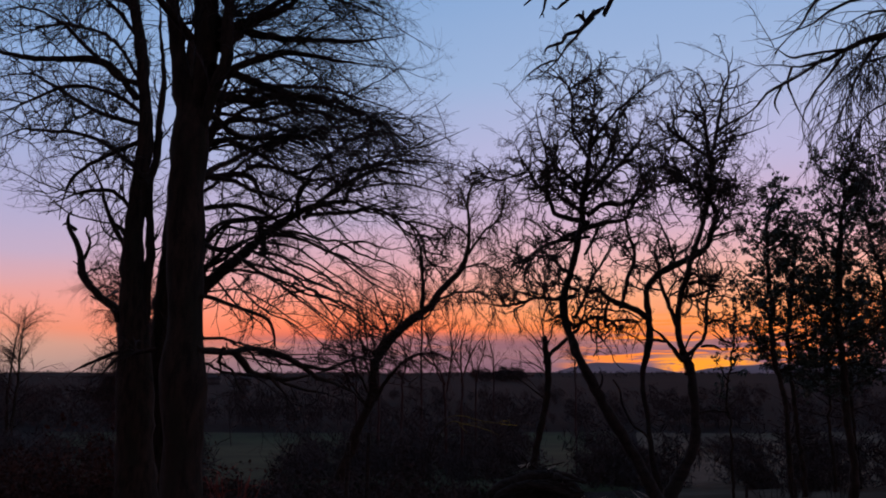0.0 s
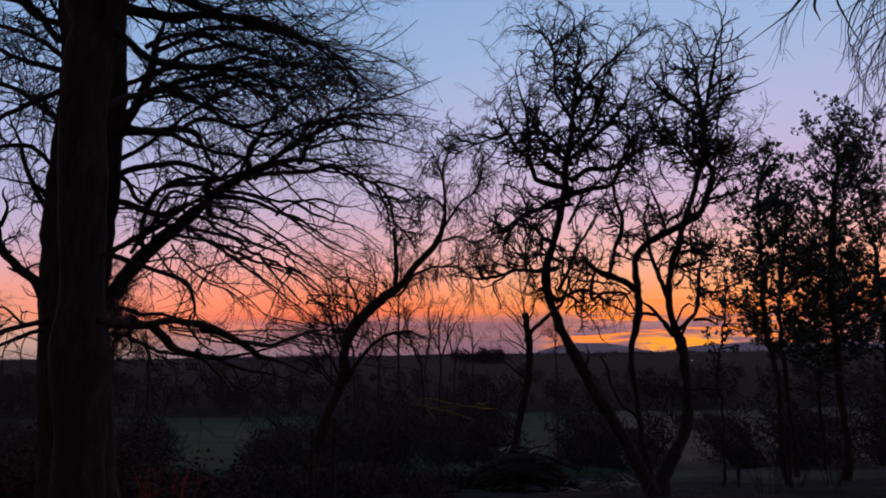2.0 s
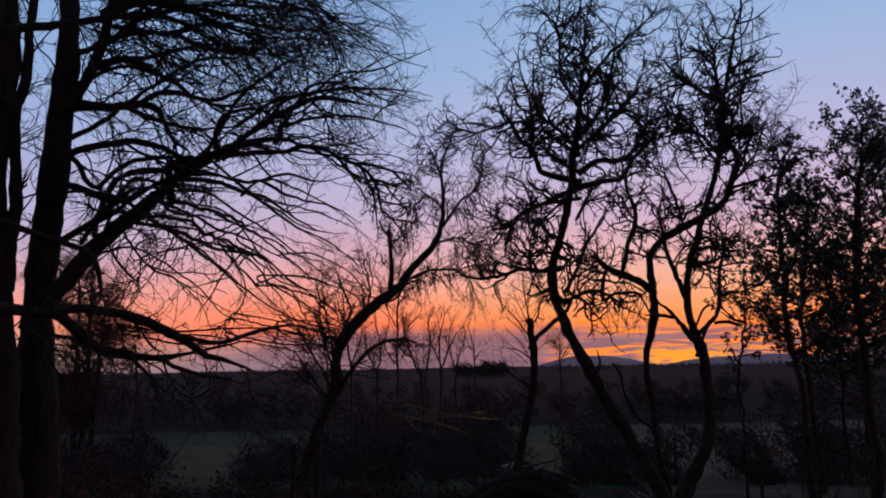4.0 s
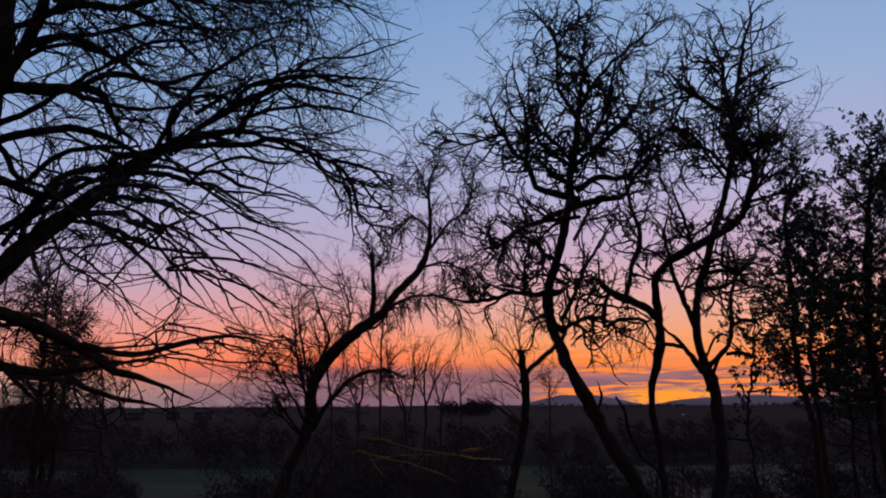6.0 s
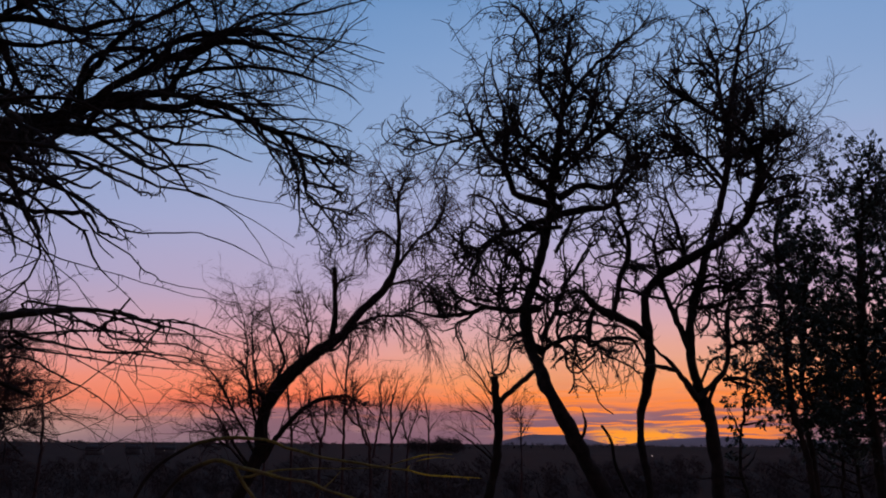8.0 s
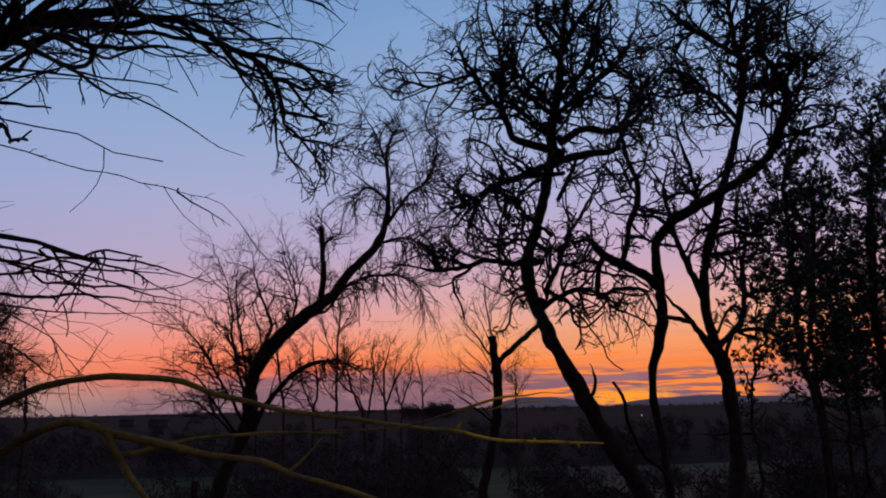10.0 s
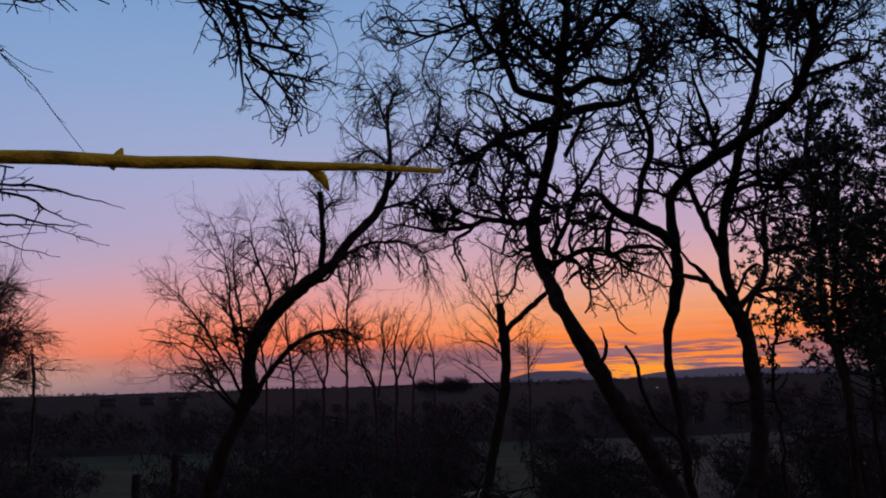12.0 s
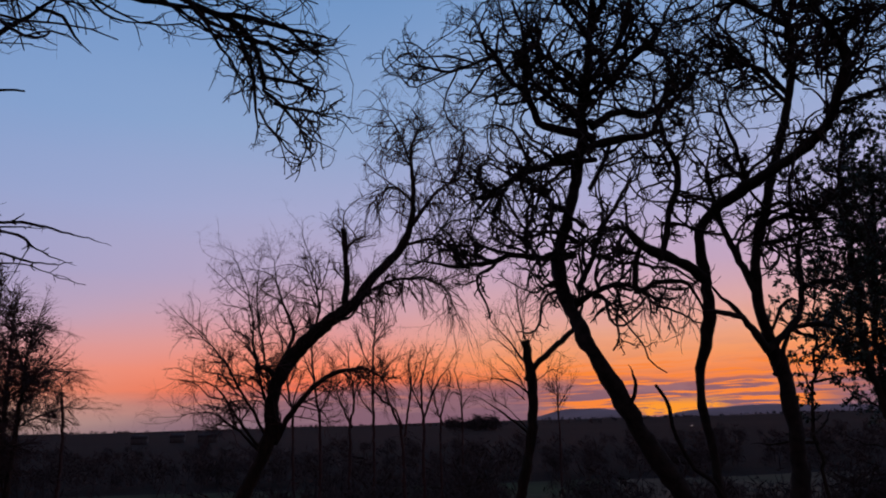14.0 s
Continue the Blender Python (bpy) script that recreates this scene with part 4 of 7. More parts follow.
tree.limb("limb", [(-2.19, 6.5, 4.15, 0.0485), (-1.91, 6.92, 4.29, 0.0401), (-1.49, 7.35, 4.49, 0.0304), (-1.05, 7.77, 4.53, 0.0225), (-0.57, 8.2, 4.41, 0.0135)])
tree.limb("limb", [(-2.12, 6.5, 4.9, 0.0494), (-1.85, 6.78, 4.92, 0.0371), (-1.45, 7.05, 5, 0.0296), (-0.89, 7.32, 5.13, 0.0185), (-0.41, 7.6, 5.34, 0.0096)])
tree.limb("limb", [(-2.09, 6.5, 5.14, 0.0496), (-1.73, 6.68, 5.48, 0.0399), (-1.31, 6.85, 5.71, 0.0293), (-0.74, 7.02, 5.69, 0.018), (-0.15, 7.2, 5.53, 0.0092)])
tree.limb("limb", [(-2.22, 6.5, 3.98, 0.0375), (-2.08, 6.98, 3.92, 0.0315), (-1.86, 7.45, 4.08, 0.0275), (-1.59, 7.92, 4.24, 0.0228), (-1.13, 8.4, 4.19, 0.0137)])
tree.limb("limb", [(-2.28, 6.5, 3.32, 0.029), (-2.2, 7.02, 3.64, 0.0286), (-2.06, 7.55, 3.96, 0.0247), (-1.75, 8.07, 4.23, 0.0198), (-1.29, 8.6, 4.04, 0.014)])
tree.limb("low_limb", [(-2.18, 6.5, 1.77, 0.0341), (-2.12, 6.69, 1.75, 0.0352), (-2.03, 6.88, 1.77, 0.0362), (-2, 7.07, 1.76, 0.0373), (-1.97, 7.26, 1.67, 0.0356), (-1.93, 7.45, 1.58, 0.0337), (-1.83, 7.64, 1.54, 0.0288), (-1.67, 7.83, 1.5, 0.0237), (-1.5, 8.02, 1.53, 0.0182), (-1.33, 8.21, 1.57, 0.0155), (-1.11, 8.4, 1.62, 0.0096)])
tree.limb("low_limb", [(-1.98, 7, 1.75, 0.0316), (-1.86, 7.2, 1.79, 0.0325), (-1.72, 7.4, 1.77, 0.0307), (-1.6, 7.6, 1.71, 0.0316), (-1.46, 7.8, 1.62, 0.0295), (-1.35, 8, 1.5, 0.0272), (-1.2, 8.2, 1.44, 0.0217), (-1.04, 8.4, 1.34, 0.0159)])
tree.limb("low_limb", [(-2.18, 6.5, 2.24, 0.0219), (-2.06, 6.49, 2.21, 0.0219), (-1.91, 6.49, 2.16, 0.0194), (-1.73, 6.48, 2.1, 0.017), (-1.58, 6.47, 2.03, 0.017), (-1.52, 6.46, 1.93, 0.017), (-1.5, 6.46, 1.81, 0.0145), (-1.51, 6.45, 1.75, 0.0121)])
tree.limb("low_limb", [(-1.46, 7.8, 1.62, 0.0206), (-1.3, 8.05, 1.59, 0.0183), (-1.09, 8.3, 1.68, 0.0157), (-0.87, 8.55, 1.75, 0.013), (-0.63, 8.8, 1.71, 0.01)])
tree.limb("low_limb", [(-2.06, 6.8, 1.76, 0.0204), (-2.09, 6.8, 1.67, 0.0153), (-2.07, 6.8, 1.58, 0.0102), (-2.1, 6.8, 1.5, 0.0077)])
tree.limb("low_limb", [(-2.09, 6.8, 1.65, 0.0153), (-1.97, 6.8, 1.58, 0.0128), (-1.92, 6.8, 1.45, 0.0102), (-1.84, 6.8, 1.35, 0.0077)])
tree.limb("low_limb", [(-1.82, 7.6, 1.54, 0.0172), (-1.74, 7.65, 1.43, 0.0144), (-1.62, 7.7, 1.3, 0.0116)])
tree.limb("low_limb", [(-2.61, 6.55, 1.76, 0.022), (-2.75, 6.59, 1.74, 0.0199), (-2.92, 6.62, 1.7, 0.0201), (-3.04, 6.66, 1.63, 0.018), (-3.14, 6.7, 1.53, 0.0113)])
tree.limb("low_limb", [(-2.78, 6.6, 1.74, 0.0089), (-2.87, 6.62, 1.82, 0.0089), (-2.96, 6.65, 1.88, 0.009), (-3.06, 6.67, 1.86, 0.0068), (-3.12, 6.7, 1.79, 0.0045)])
hang(tree, range(len(tree.lines) - 8, len(tree.lines)), 7.0, 0.3, 0.0045, 0.2)
tree.crown(9.5, first=dict(length=1.5, wiggle=0.13, pull=(0.15, 0.1, -0.1), angle=(20, 60), r=0.009, m=9),
           second=dict(count=8, length=0.65, wiggle=0.13, pull=(0, 0, -0.25), angle=(20, 55), r=0.005, m=6),
           third=dict(count=4, length=0.28, wiggle=0.15, pull=(0, 0, -0.3), angle=(25, 60), r=0.0035, m=4), max_r=0.075, clear=3.7, lean=(0.5, 0.2, 0), inside=large_crown)


tree = Tree("large_tree", "large bare twin-stemmed tree with long spreading limbs and fine twigs", (-4.2, 10.3, -0.8), 17, BARK, TWIG, group="large trees", crooked=0.025)
tree.limb("trunk", [(-4.14, 11.3, -0.7, 0.2634), (-4.23, 11.27, 0.46, 0.2233), (-4.28, 11.25, 1.21, 0.1969), (-4.33, 11.22, 1.92, 0.1815), (-4.31, 11.19, 2.65, 0.1658), (-4.27, 11.16, 3.27, 0.1554), (-4.23, 11.14, 3.78, 0.1568), (-4.19, 11.11, 4.44, 0.146), (-4.16, 11.08, 4.97, 0.141), (-4.12, 11.05, 5.51, 0.1294), (-4.12, 11.03, 6.21, 0.1049), (-4.08, 11, 6.92, 0.0731)])
tree.limb("stem", [(-4.26, 10.5, -0.76, 0.3287), (-4.34, 10.51, 0.22, 0.2708), (-4.41, 10.52, 1.08, 0.2425), (-4.46, 10.52, 1.88, 0.2214), (-4.53, 10.53, 2.54, 0.1824), (-4.59, 10.54, 3.12, 0.1592), (-4.62, 10.55, 3.72, 0.1439), (-4.58, 10.56, 4.34, 0.1369), (-4.58, 10.57, 4.96, 0.121), (-4.61, 10.58, 5.6, 0.1048), (-4.73, 10.58, 6.44, 0.0974), (-4.91, 10.59, 7.4, 0.0809), (-5.09, 10.6, 8.19, 0.0455)])
tree.limb("limb", [(-4.43, 10.6, 2.38, 0.0832), (-4.4, 10.61, 3.05, 0.0674), (-4.42, 10.63, 3.74, 0.064), (-4.43, 10.64, 4.36, 0.0604), (-4.36, 10.66, 5.08, 0.0567), (-4.37, 10.67, 5.92, 0.0487), (-4.49, 10.69, 6.87, 0.036), (-4.6, 10.7, 7.86, 0.0228)])
tree.limb("limb", [(-4.6, 10.6, 1.64, 0.0822), (-4.73, 10.64, 2.25, 0.0709), (-4.87, 10.68, 2.51, 0.063), (-5.07, 10.72, 2.67, 0.0634), (-5.26, 10.76, 2.85, 0.0596), (-5.4, 10.8, 3.06, 0.06), (-5.46, 10.84, 3.3, 0.0518), (-5.59, 10.88, 3.57, 0.0522), (-5.75, 10.92, 3.78, 0.0482), (-5.84, 10.96, 3.97, 0.0397), (-5.81, 11, 4.05, 0.0266)])
tree.limb("limb", [(-5.5, 10.9, 3.31, 0.0304), (-5.43, 10.87, 3.51, 0.0217), (-5.48, 10.83, 3.68, 0.0174), (-5.43, 10.8, 3.79, 0.013)])
tree.limb("limb", [(-5.74, 10.95, 3.77, 0.0307), (-5.87, 10.98, 3.85, 0.022), (-5.95, 11, 3.82, 0.0132)])
tree.limb("limb", [(-5.09, 10.8, 2.66, 0.0298), (-5.16, 10.7, 2.64, 0.0211), (-5.22, 10.6, 2.68, 0.0125)])
tree.limb("limb", [(-4.66, 10.6, 3.46, 0.0423), (-4.78, 10.5, 3.66, 0.0379), (-4.87, 10.4, 3.74, 0.0251)])
tree.limb("limb", [(-5.39, 10.9, 2.93, 0.0259), (-5.55, 10.97, 3.01, 0.0217), (-5.66, 11.03, 3.2, 0.0175), (-5.79, 11.1, 3.28, 0.0132)])
tree.limb("limb", [(-4.24, 11.1, 2.15, 0.108), (-3.96, 11.14, 2.52, 0.1036), (-3.74, 11.18, 2.83, 0.0926), (-3.48, 11.22, 3.12, 0.0876), (-3.2, 11.26, 3.36, 0.0823), (-2.98, 11.3, 3.6, 0.0769), (-2.75, 11.3, 3.83, 0.0709), (-2.39, 11.33, 4.08, 0.0652), (-1.95, 11.37, 4.26, 0.0527), (-1.57, 11.4, 4.31, 0.0398), (-1.11, 11.43, 4.13, 0.0266), (-0.71, 11.47, 3.88, 0.0199), (-0.38, 11.5, 3.68, 0.01)])
tree.limb("limb", [(-2.85, 11.2, 3.49, 0.0498), (-2.95, 11.33, 3.92, 0.0511), (-2.86, 11.47, 4.03, 0.0488), (-2.5, 11.6, 4.17, 0.0399)])
tree.limb("limb", [(-4.16, 11.1, 3.99, 0.0495), (-3.84, 11.04, 4.11, 0.0462), (-3.39, 10.98, 4.14, 0.043), (-3, 10.92, 4.07, 0.0365), (-2.66, 10.86, 3.91, 0.0301), (-2.16, 10.8, 3.71, 0.0179)])
tree.limb("limb", [(-4.1, 11.1, 4.6, 0.0471), (-3.6, 10.85, 4.56, 0.0426), (-3.12, 10.6, 4.42, 0.0354), (-2.66, 10.35, 4.19, 0.0284), (-2.12, 10.1, 4, 0.0192), (-1.61, 9.85, 3.95, 0.0132), (-1.13, 9.6, 3.8, 0.0076)])
tree.limb("limb", [(-4.03, 11, 4.62, 0.0745), (-3.81, 10.9, 4.91, 0.068), (-3.59, 10.8, 5.32, 0.0617), (-3.46, 10.7, 5.81, 0.0463), (-3.27, 10.6, 6.29, 0.0278)])
tree.limb("limb", [(-3.84, 11.1, 5.14, 0.0382), (-3.37, 11.02, 5.17, 0.0348), (-2.88, 10.93, 4.93, 0.0281), (-2.46, 10.85, 4.63, 0.0245), (-2.07, 10.77, 4.49, 0.0182), (-1.57, 10.68, 4.55, 0.012), (-1.02, 10.6, 4.68, 0.009)])
tree.limb("limb", [(-2.33, 11.3, 4.04, 0.0352), (-2.29, 11.2, 4.51, 0.0288), (-1.86, 11.1, 4.64, 0.0222), (-1.4, 11, 4.49, 0.0157), (-0.83, 10.9, 4.78, 0.0125), (-0.57, 10.8, 4.61, 0.0092)])
tree.limb("limb", [(-1.6, 11.4, 4.28, 0.0327), (-1.37, 11.48, 4.77, 0.0267), (-1.19, 11.56, 5.05, 0.0237), (-0.87, 11.64, 5.13, 0.0206), (-0.53, 11.72, 5.02, 0.0138), (-0.05, 11.8, 5.02, 0.0105)])
tree.limb("limb", [(-4.11, 11.1, 2.93, 0.0422), (-3.77, 10.98, 3.12, 0.0358), (-3.44, 10.85, 3.36, 0.0296), (-3.1, 10.72, 3.48, 0.0234), (-2.59, 10.6, 3.41, 0.0173)])
tree.limb("limb", [(-1.92, 11.4, 4.23, 0.0293), (-1.67, 11.45, 4.17, 0.0228), (-1.28, 11.5, 4.16, 0.0197), (-0.89, 11.55, 4.12, 0.0164), (-0.37, 11.6, 4.0, 0.01)])
tree.limb("low_limb", [(-4.29, 11.1, 2.24, 0.0293), (-3.65, 10.79, 2.08, 0.0253), (-3.09, 10.47, 1.96, 0.0215), (-2.63, 10.16, 1.85, 0.018), (-2.24, 9.84, 1.68, 0.0159), (-1.88, 9.53, 1.61, 0.0117), (-1.46, 9.21, 1.68, 0.0078), (-1.07, 8.9, 1.72, 0.0042)])
tree.limb("low_limb", [(-4.26, 11.1, 1.85, 0.0261), (-3.66, 10.66, 1.76, 0.0233), (-3.15, 10.22, 1.6, 0.0205), (-2.64, 9.78, 1.56, 0.0168), (-2.17, 9.34, 1.51, 0.0135), (-1.83, 8.9, 1.58, 0.0073)])
tree.limb("low_limb", [(-2.08, 9, 1.5, 0.0217), (-1.92, 8.9, 1.42, 0.0191), (-1.65, 8.8, 1.35, 0.0167), (-1.37, 8.7, 1.31, 0.0103), (-1.18, 8.6, 1.23, 0.006)])
tree.limb("low_limb", [(-2.65, 9.9, 1.86, 0.01651), (-2.4, 9.6, 1.64, 0.012545), (-2.13, 9.3, 1.54, 0.008905)])
tree.limb("limb", [(-4.78, 10.6, 5.8, 0.0527), (-5.32, 10.72, 6.41, 0.0582), (-6.02, 10.84, 6.51, 0.0544), (-6.63, 10.96, 6.57, 0.0458), (-7.28, 11.08, 6.77, 0.0371), (-7.95, 11.2, 7.13, 0.0188)])
tree.limb("limb", [(-4.68, 10.6, 5.06, 0.0391), (-5.09, 10.5, 4.81, 0.0343), (-5.36, 10.4, 4.56, 0.0296), (-5.54, 10.3, 4.27, 0.0209), (-5.56, 10.2, 3.74, 0.0123)])
tree.limb("limb", [(-4.71, 10.6, 5.52, 0.035), (-5.24, 10.45, 5.83, 0.0303), (-5.76, 10.3, 5.81, 0.0257), (-6.24, 10.15, 5.48, 0.021), (-6.71, 10, 5.21, 0.0124)])
tree.limb("limb", [(-4.8, 10.6, 6.17, 0.0353), (-5.3, 10.8, 6.83, 0.0318), (-5.88, 11, 7.13, 0.0278), (-6.55, 11.2, 7.28, 0.0236), (-7.51, 11.4, 7.13, 0.0144)])
tree.limb("limb", [(-4.85, 10.6, 6.83, 0.0357), (-5.31, 10.73, 7.38, 0.0273), (-5.96, 10.87, 7.75, 0.0231), (-6.76, 11, 7.63, 0.014)])
tree.limb("limb", [(-4.48, 10.4, 1.89, 0.029), (-4.68, 10.25, 1.82, 0.0285), (-4.84, 10.1, 1.71, 0.0245), (-4.98, 9.95, 1.61, 0.0171), (-5.09, 9.8, 1.47, 0.0101)])
tree.limb("limb", [(-4.06, 11, 5.29, 0.0378), (-3.39, 10.88, 5.47, 0.0344), (-2.72, 10.76, 5.38, 0.0278), (-2.06, 10.64, 5.11, 0.0212), (-1.44, 10.52, 5.05, 0.0149), (-0.77, 10.4, 5.12, 0.0118)])
tree.limb("limb", [(-3.6, 10.8, 5.29, 0.037), (-3.02, 10.68, 5.66, 0.0338), (-2.25, 10.56, 5.66, 0.0273), (-1.49, 10.44, 5.4, 0.0209), (-0.76, 10.32, 5.27, 0.0147), (-0.22, 10.2, 5.08, 0.0087)])
tree.limb("limb", [(-3.46, 10.7, 5.67, 0.0369), (-2.79, 10.82, 6.03, 0.0316), (-2.01, 10.95, 6.05, 0.0258), (-1.27, 11.08, 5.92, 0.0196), (-0.62, 11.2, 5.71, 0.0132)])
tree.limb("limb", [(-2.52, 11.3, 3.97, 0.0319), (-2.2, 11.38, 4.72, 0.0263), (-1.84, 11.45, 5.18, 0.0235), (-1.34, 11.52, 5.51, 0.0171), (-0.67, 11.6, 5.63, 0.0104)])
tree.limb("limb", [(-4.12, 11.1, 4.2, 0.0342), (-3.73, 11.24, 4.52, 0.0319), (-3.25, 11.38, 5, 0.0263), (-2.74, 11.52, 5.43, 0.0237), (-2.19, 11.66, 5.58, 0.0173), (-1.61, 11.8, 5.96, 0.0106)])
tree.limb("limb", [(-4.64, 10.6, 4.61, 0.0431), (-5.32, 10.75, 5.11, 0.0352), (-6.03, 10.9, 5.3, 0.0268), (-6.75, 11.05, 5.4, 0.0227), (-7.47, 11.2, 5.26, 0.0138)])
tree.limb("limb", [(-4.64, 10.6, 3.91, 0.0384), (-4.94, 10.47, 4.23, 0.0339), (-5.3, 10.33, 4.15, 0.0251), (-5.71, 10.2, 3.99, 0.0165)])
tree.limb("limb", [(-4.58, 10.6, 3.13, 0.0379), (-5.03, 10.73, 3.76, 0.0344), (-5.32, 10.87, 4.42, 0.0264), (-5.6, 11, 4.92, 0.0179)])
tree.limb("limb", [(-4.72, 10.6, 5.98, 0.044), (-5.13, 10.55, 6.15, 0.0395), (-5.68, 10.5, 6.69, 0.0309), (-6.31, 10.45, 7.13, 0.0221), (-6.9, 10.4, 7.11, 0.0132)])
tree.limb("limb", [(-4.66, 10.6, 5.34, 0.0436), (-5.32, 10.85, 5.61, 0.0358), (-6.01, 11.1, 6, 0.0322), (-6.85, 11.35, 6.49, 0.0236), (-7.76, 11.6, 6.5, 0.0145)])
tree.limb("limb", [(-4.84, 10.6, 7.21, 0.0449), (-5.47, 10.8, 7.82, 0.0368), (-6.25, 11, 8.24, 0.0283), (-7.13, 11.2, 8.36, 0.0192)])
tree.limb("limb", [(-4.18, 11.1, 4.69, 0.0585), (-3.93, 11.13, 4.68, 0.0624), (-3.64, 11.16, 4.67, 0.0589), (-3.28, 11.19, 4.7, 0.0554), (-3.06, 11.21, 4.62, 0.0481), (-2.98, 11.24, 4.45, 0.0446), (-2.87, 11.27, 4.24, 0.0447), (-2.69, 11.3, 4.13, 0.0411)])
tree.limb("limb", [(-3.25, 11.1, 4.67, 0.0366), (-3.01, 11.06, 4.8, 0.0328), (-2.78, 11.02, 4.79, 0.0326), (-2.39, 10.98, 4.69, 0.0289), (-2.01, 10.94, 4.75, 0.0252), (-1.64, 10.9, 4.82, 0.0179)])
tree.limb("limb", [(-4.16, 11.1, 3.67, 0.0439), (-3.87, 11.12, 3.59, 0.0476), (-3.61, 11.14, 3.5, 0.0477), (-3.36, 11.16, 3.48, 0.0478), (-3.12, 11.18, 3.62, 0.0406), (-2.87, 11.2, 3.76, 0.037)])
tree.limb("limb", [(-4.1, 11.1, 4.01, 0.0329), (-3.94, 11.09, 3.93, 0.0329), (-3.82, 11.07, 3.73, 0.0328), (-3.66, 11.06, 3.62, 0.0328), (-3.48, 11.04, 3.8, 0.0291), (-3.23, 11.03, 3.92, 0.0327), (-2.89, 11.01, 3.95, 0.0326), (-2.52, 11, 3.97, 0.0289)])
tree.limb("limb", [(-3.83, 11.1, 2.95, 0.0293), (-3.64, 11.07, 3.17, 0.0328), (-3.38, 11.03, 3.31, 0.0363), (-3.09, 11, 3.63, 0.0326)])
tree.limb("limb", [(-2.18, 11.1, 3.99, 0.0366), (-1.97, 11.15, 4.24, 0.0368), (-1.69, 11.2, 4.45, 0.037), (-1.36, 11.25, 4.66, 0.0372), (-1.02, 11.3, 4.8, 0.0336), (-0.64, 11.35, 4.77, 0.0263), (-0.25, 11.4, 4.7, 0.0189)])
tree.limb("limb", [(-2.18, 11.1, 3.99, 0.0329), (-1.81, 11.12, 4.07, 0.033), (-1.44, 11.13, 4.11, 0.033), (-1.07, 11.15, 4.15, 0.0294), (-0.84, 11.17, 4.04, 0.0258), (-0.62, 11.18, 3.77, 0.0221), (-0.24, 11.2, 3.62, 0.0185)])
tree.limb("limb", [(-1.67, 11.1, 4.42, 0.0293), (-1.45, 11.12, 4.7, 0.0293), (-1.08, 11.15, 4.82, 0.0294), (-0.77, 11.18, 4.87, 0.0258), (-0.55, 11.2, 4.8, 0.0222)])
tree.limb("limb", [(-3.6, 11.1, 5.7, 0.0329), (-3.19, 11.04, 5.59, 0.0327), (-2.87, 10.98, 5.52, 0.0325), (-2.4, 10.92, 5.61, 0.0287), (-2.01, 10.86, 5.54, 0.0214), (-1.63, 10.8, 5.44, 0.0142)])
tree.limb("limb", [(-3.83, 11.1, 5.18, 0.0329), (-3.56, 11.08, 5.25, 0.0328), (-3.18, 11.06, 5.24, 0.0291), (-2.8, 11.04, 5.31, 0.0254), (-2.27, 11.02, 5.42, 0.0218), (-1.81, 11, 5.29, 0.0145)])
tree.limb("limb", [(-3.76, 11.1, 5.9, 0.0366), (-3.38, 11.08, 6.06, 0.0328), (-2.99, 11.06, 6.04, 0.0328), (-2.52, 11.04, 5.87, 0.0291), (-2.06, 11.02, 5.78, 0.0218), (-1.52, 11, 5.81, 0.0145)])
tree.limb("limb", [(-4.01, 11.1, 4.94, 0.0329), (-3.71, 11.07, 5.09, 0.0292), (-3.4, 11.05, 5.16, 0.0255), (-2.94, 11.03, 4.99, 0.0218), (-2.4, 11, 4.86, 0.0181)])
tree.limb("tuft_limb", [(-0.86, 11.4, 4.09, 0.0204), (-0.68, 11.41, 4, 0.0223), (-0.53, 11.42, 3.92, 0.0223), (-0.41, 11.43, 3.8, 0.0224), (-0.33, 11.43, 3.65, 0.0205), (-0.3, 11.44, 3.5, 0.0168), (-0.28, 11.45, 3.36, 0.015), (-0.2, 11.46, 3.29, 0.015), (-0.11, 11.47, 3.2, 0.0132), (-0.02, 11.47, 3.11, 0.0113), (0.05, 11.48, 3.04, 0.0094), (0.13, 11.49, 2.99, 0.0076), (0.23, 11.5, 2.94, 0.0057)])
tree.limb("tuft_limb", [(-0.52, 11.4, 3.91, 0.0185), (-0.42, 11.42, 3.68, 0.0167), (-0.36, 11.43, 3.52, 0.0149), (-0.35, 11.45, 3.38, 0.0131), (-0.34, 11.47, 3.24, 0.0113), (-0.32, 11.48, 3.12, 0.0075), (-0.34, 11.5, 3.02, 0.0057)])
tree.limb("tuft_limb", [(-0.29, 11.4, 3.46, 0.0148), (-0.18, 11.42, 3.46, 0.013), (-0.07, 11.44, 3.44, 0.0112), (0.05, 11.46, 3.41, 0.0094), (0.15, 11.48, 3.39, 0.0075), (0.26, 11.5, 3.45, 0.0057)])
tree.limb("tuft_limb", [(-0.18, 11.4, 3.26, 0.013), (-0.06, 11.42, 3.22, 0.0112), (0.05, 11.44, 3.22, 0.0093), (0.17, 11.46, 3.18, 0.0075), (0.27, 11.48, 3.15, 0.0075), (0.34, 11.5, 3.07, 0.0057)])
tree.limb("tuft_limb", [(-0.06, 11.4, 3.14, 0.0093), (-0.02, 11.43, 3.08, 0.0093), (0.03, 11.47, 2.96, 0.0075), (0.09, 11.5, 2.88, 0.0057)])
tree.limb("tuft_limb", [(-0.4, 11.4, 3.76, 0.0185), (-0.25, 11.43, 3.73, 0.0168), (-0.13, 11.45, 3.68, 0.015), (-0.04, 11.47, 3.72, 0.0094), (0.01, 11.5, 3.71, 0.0057)])
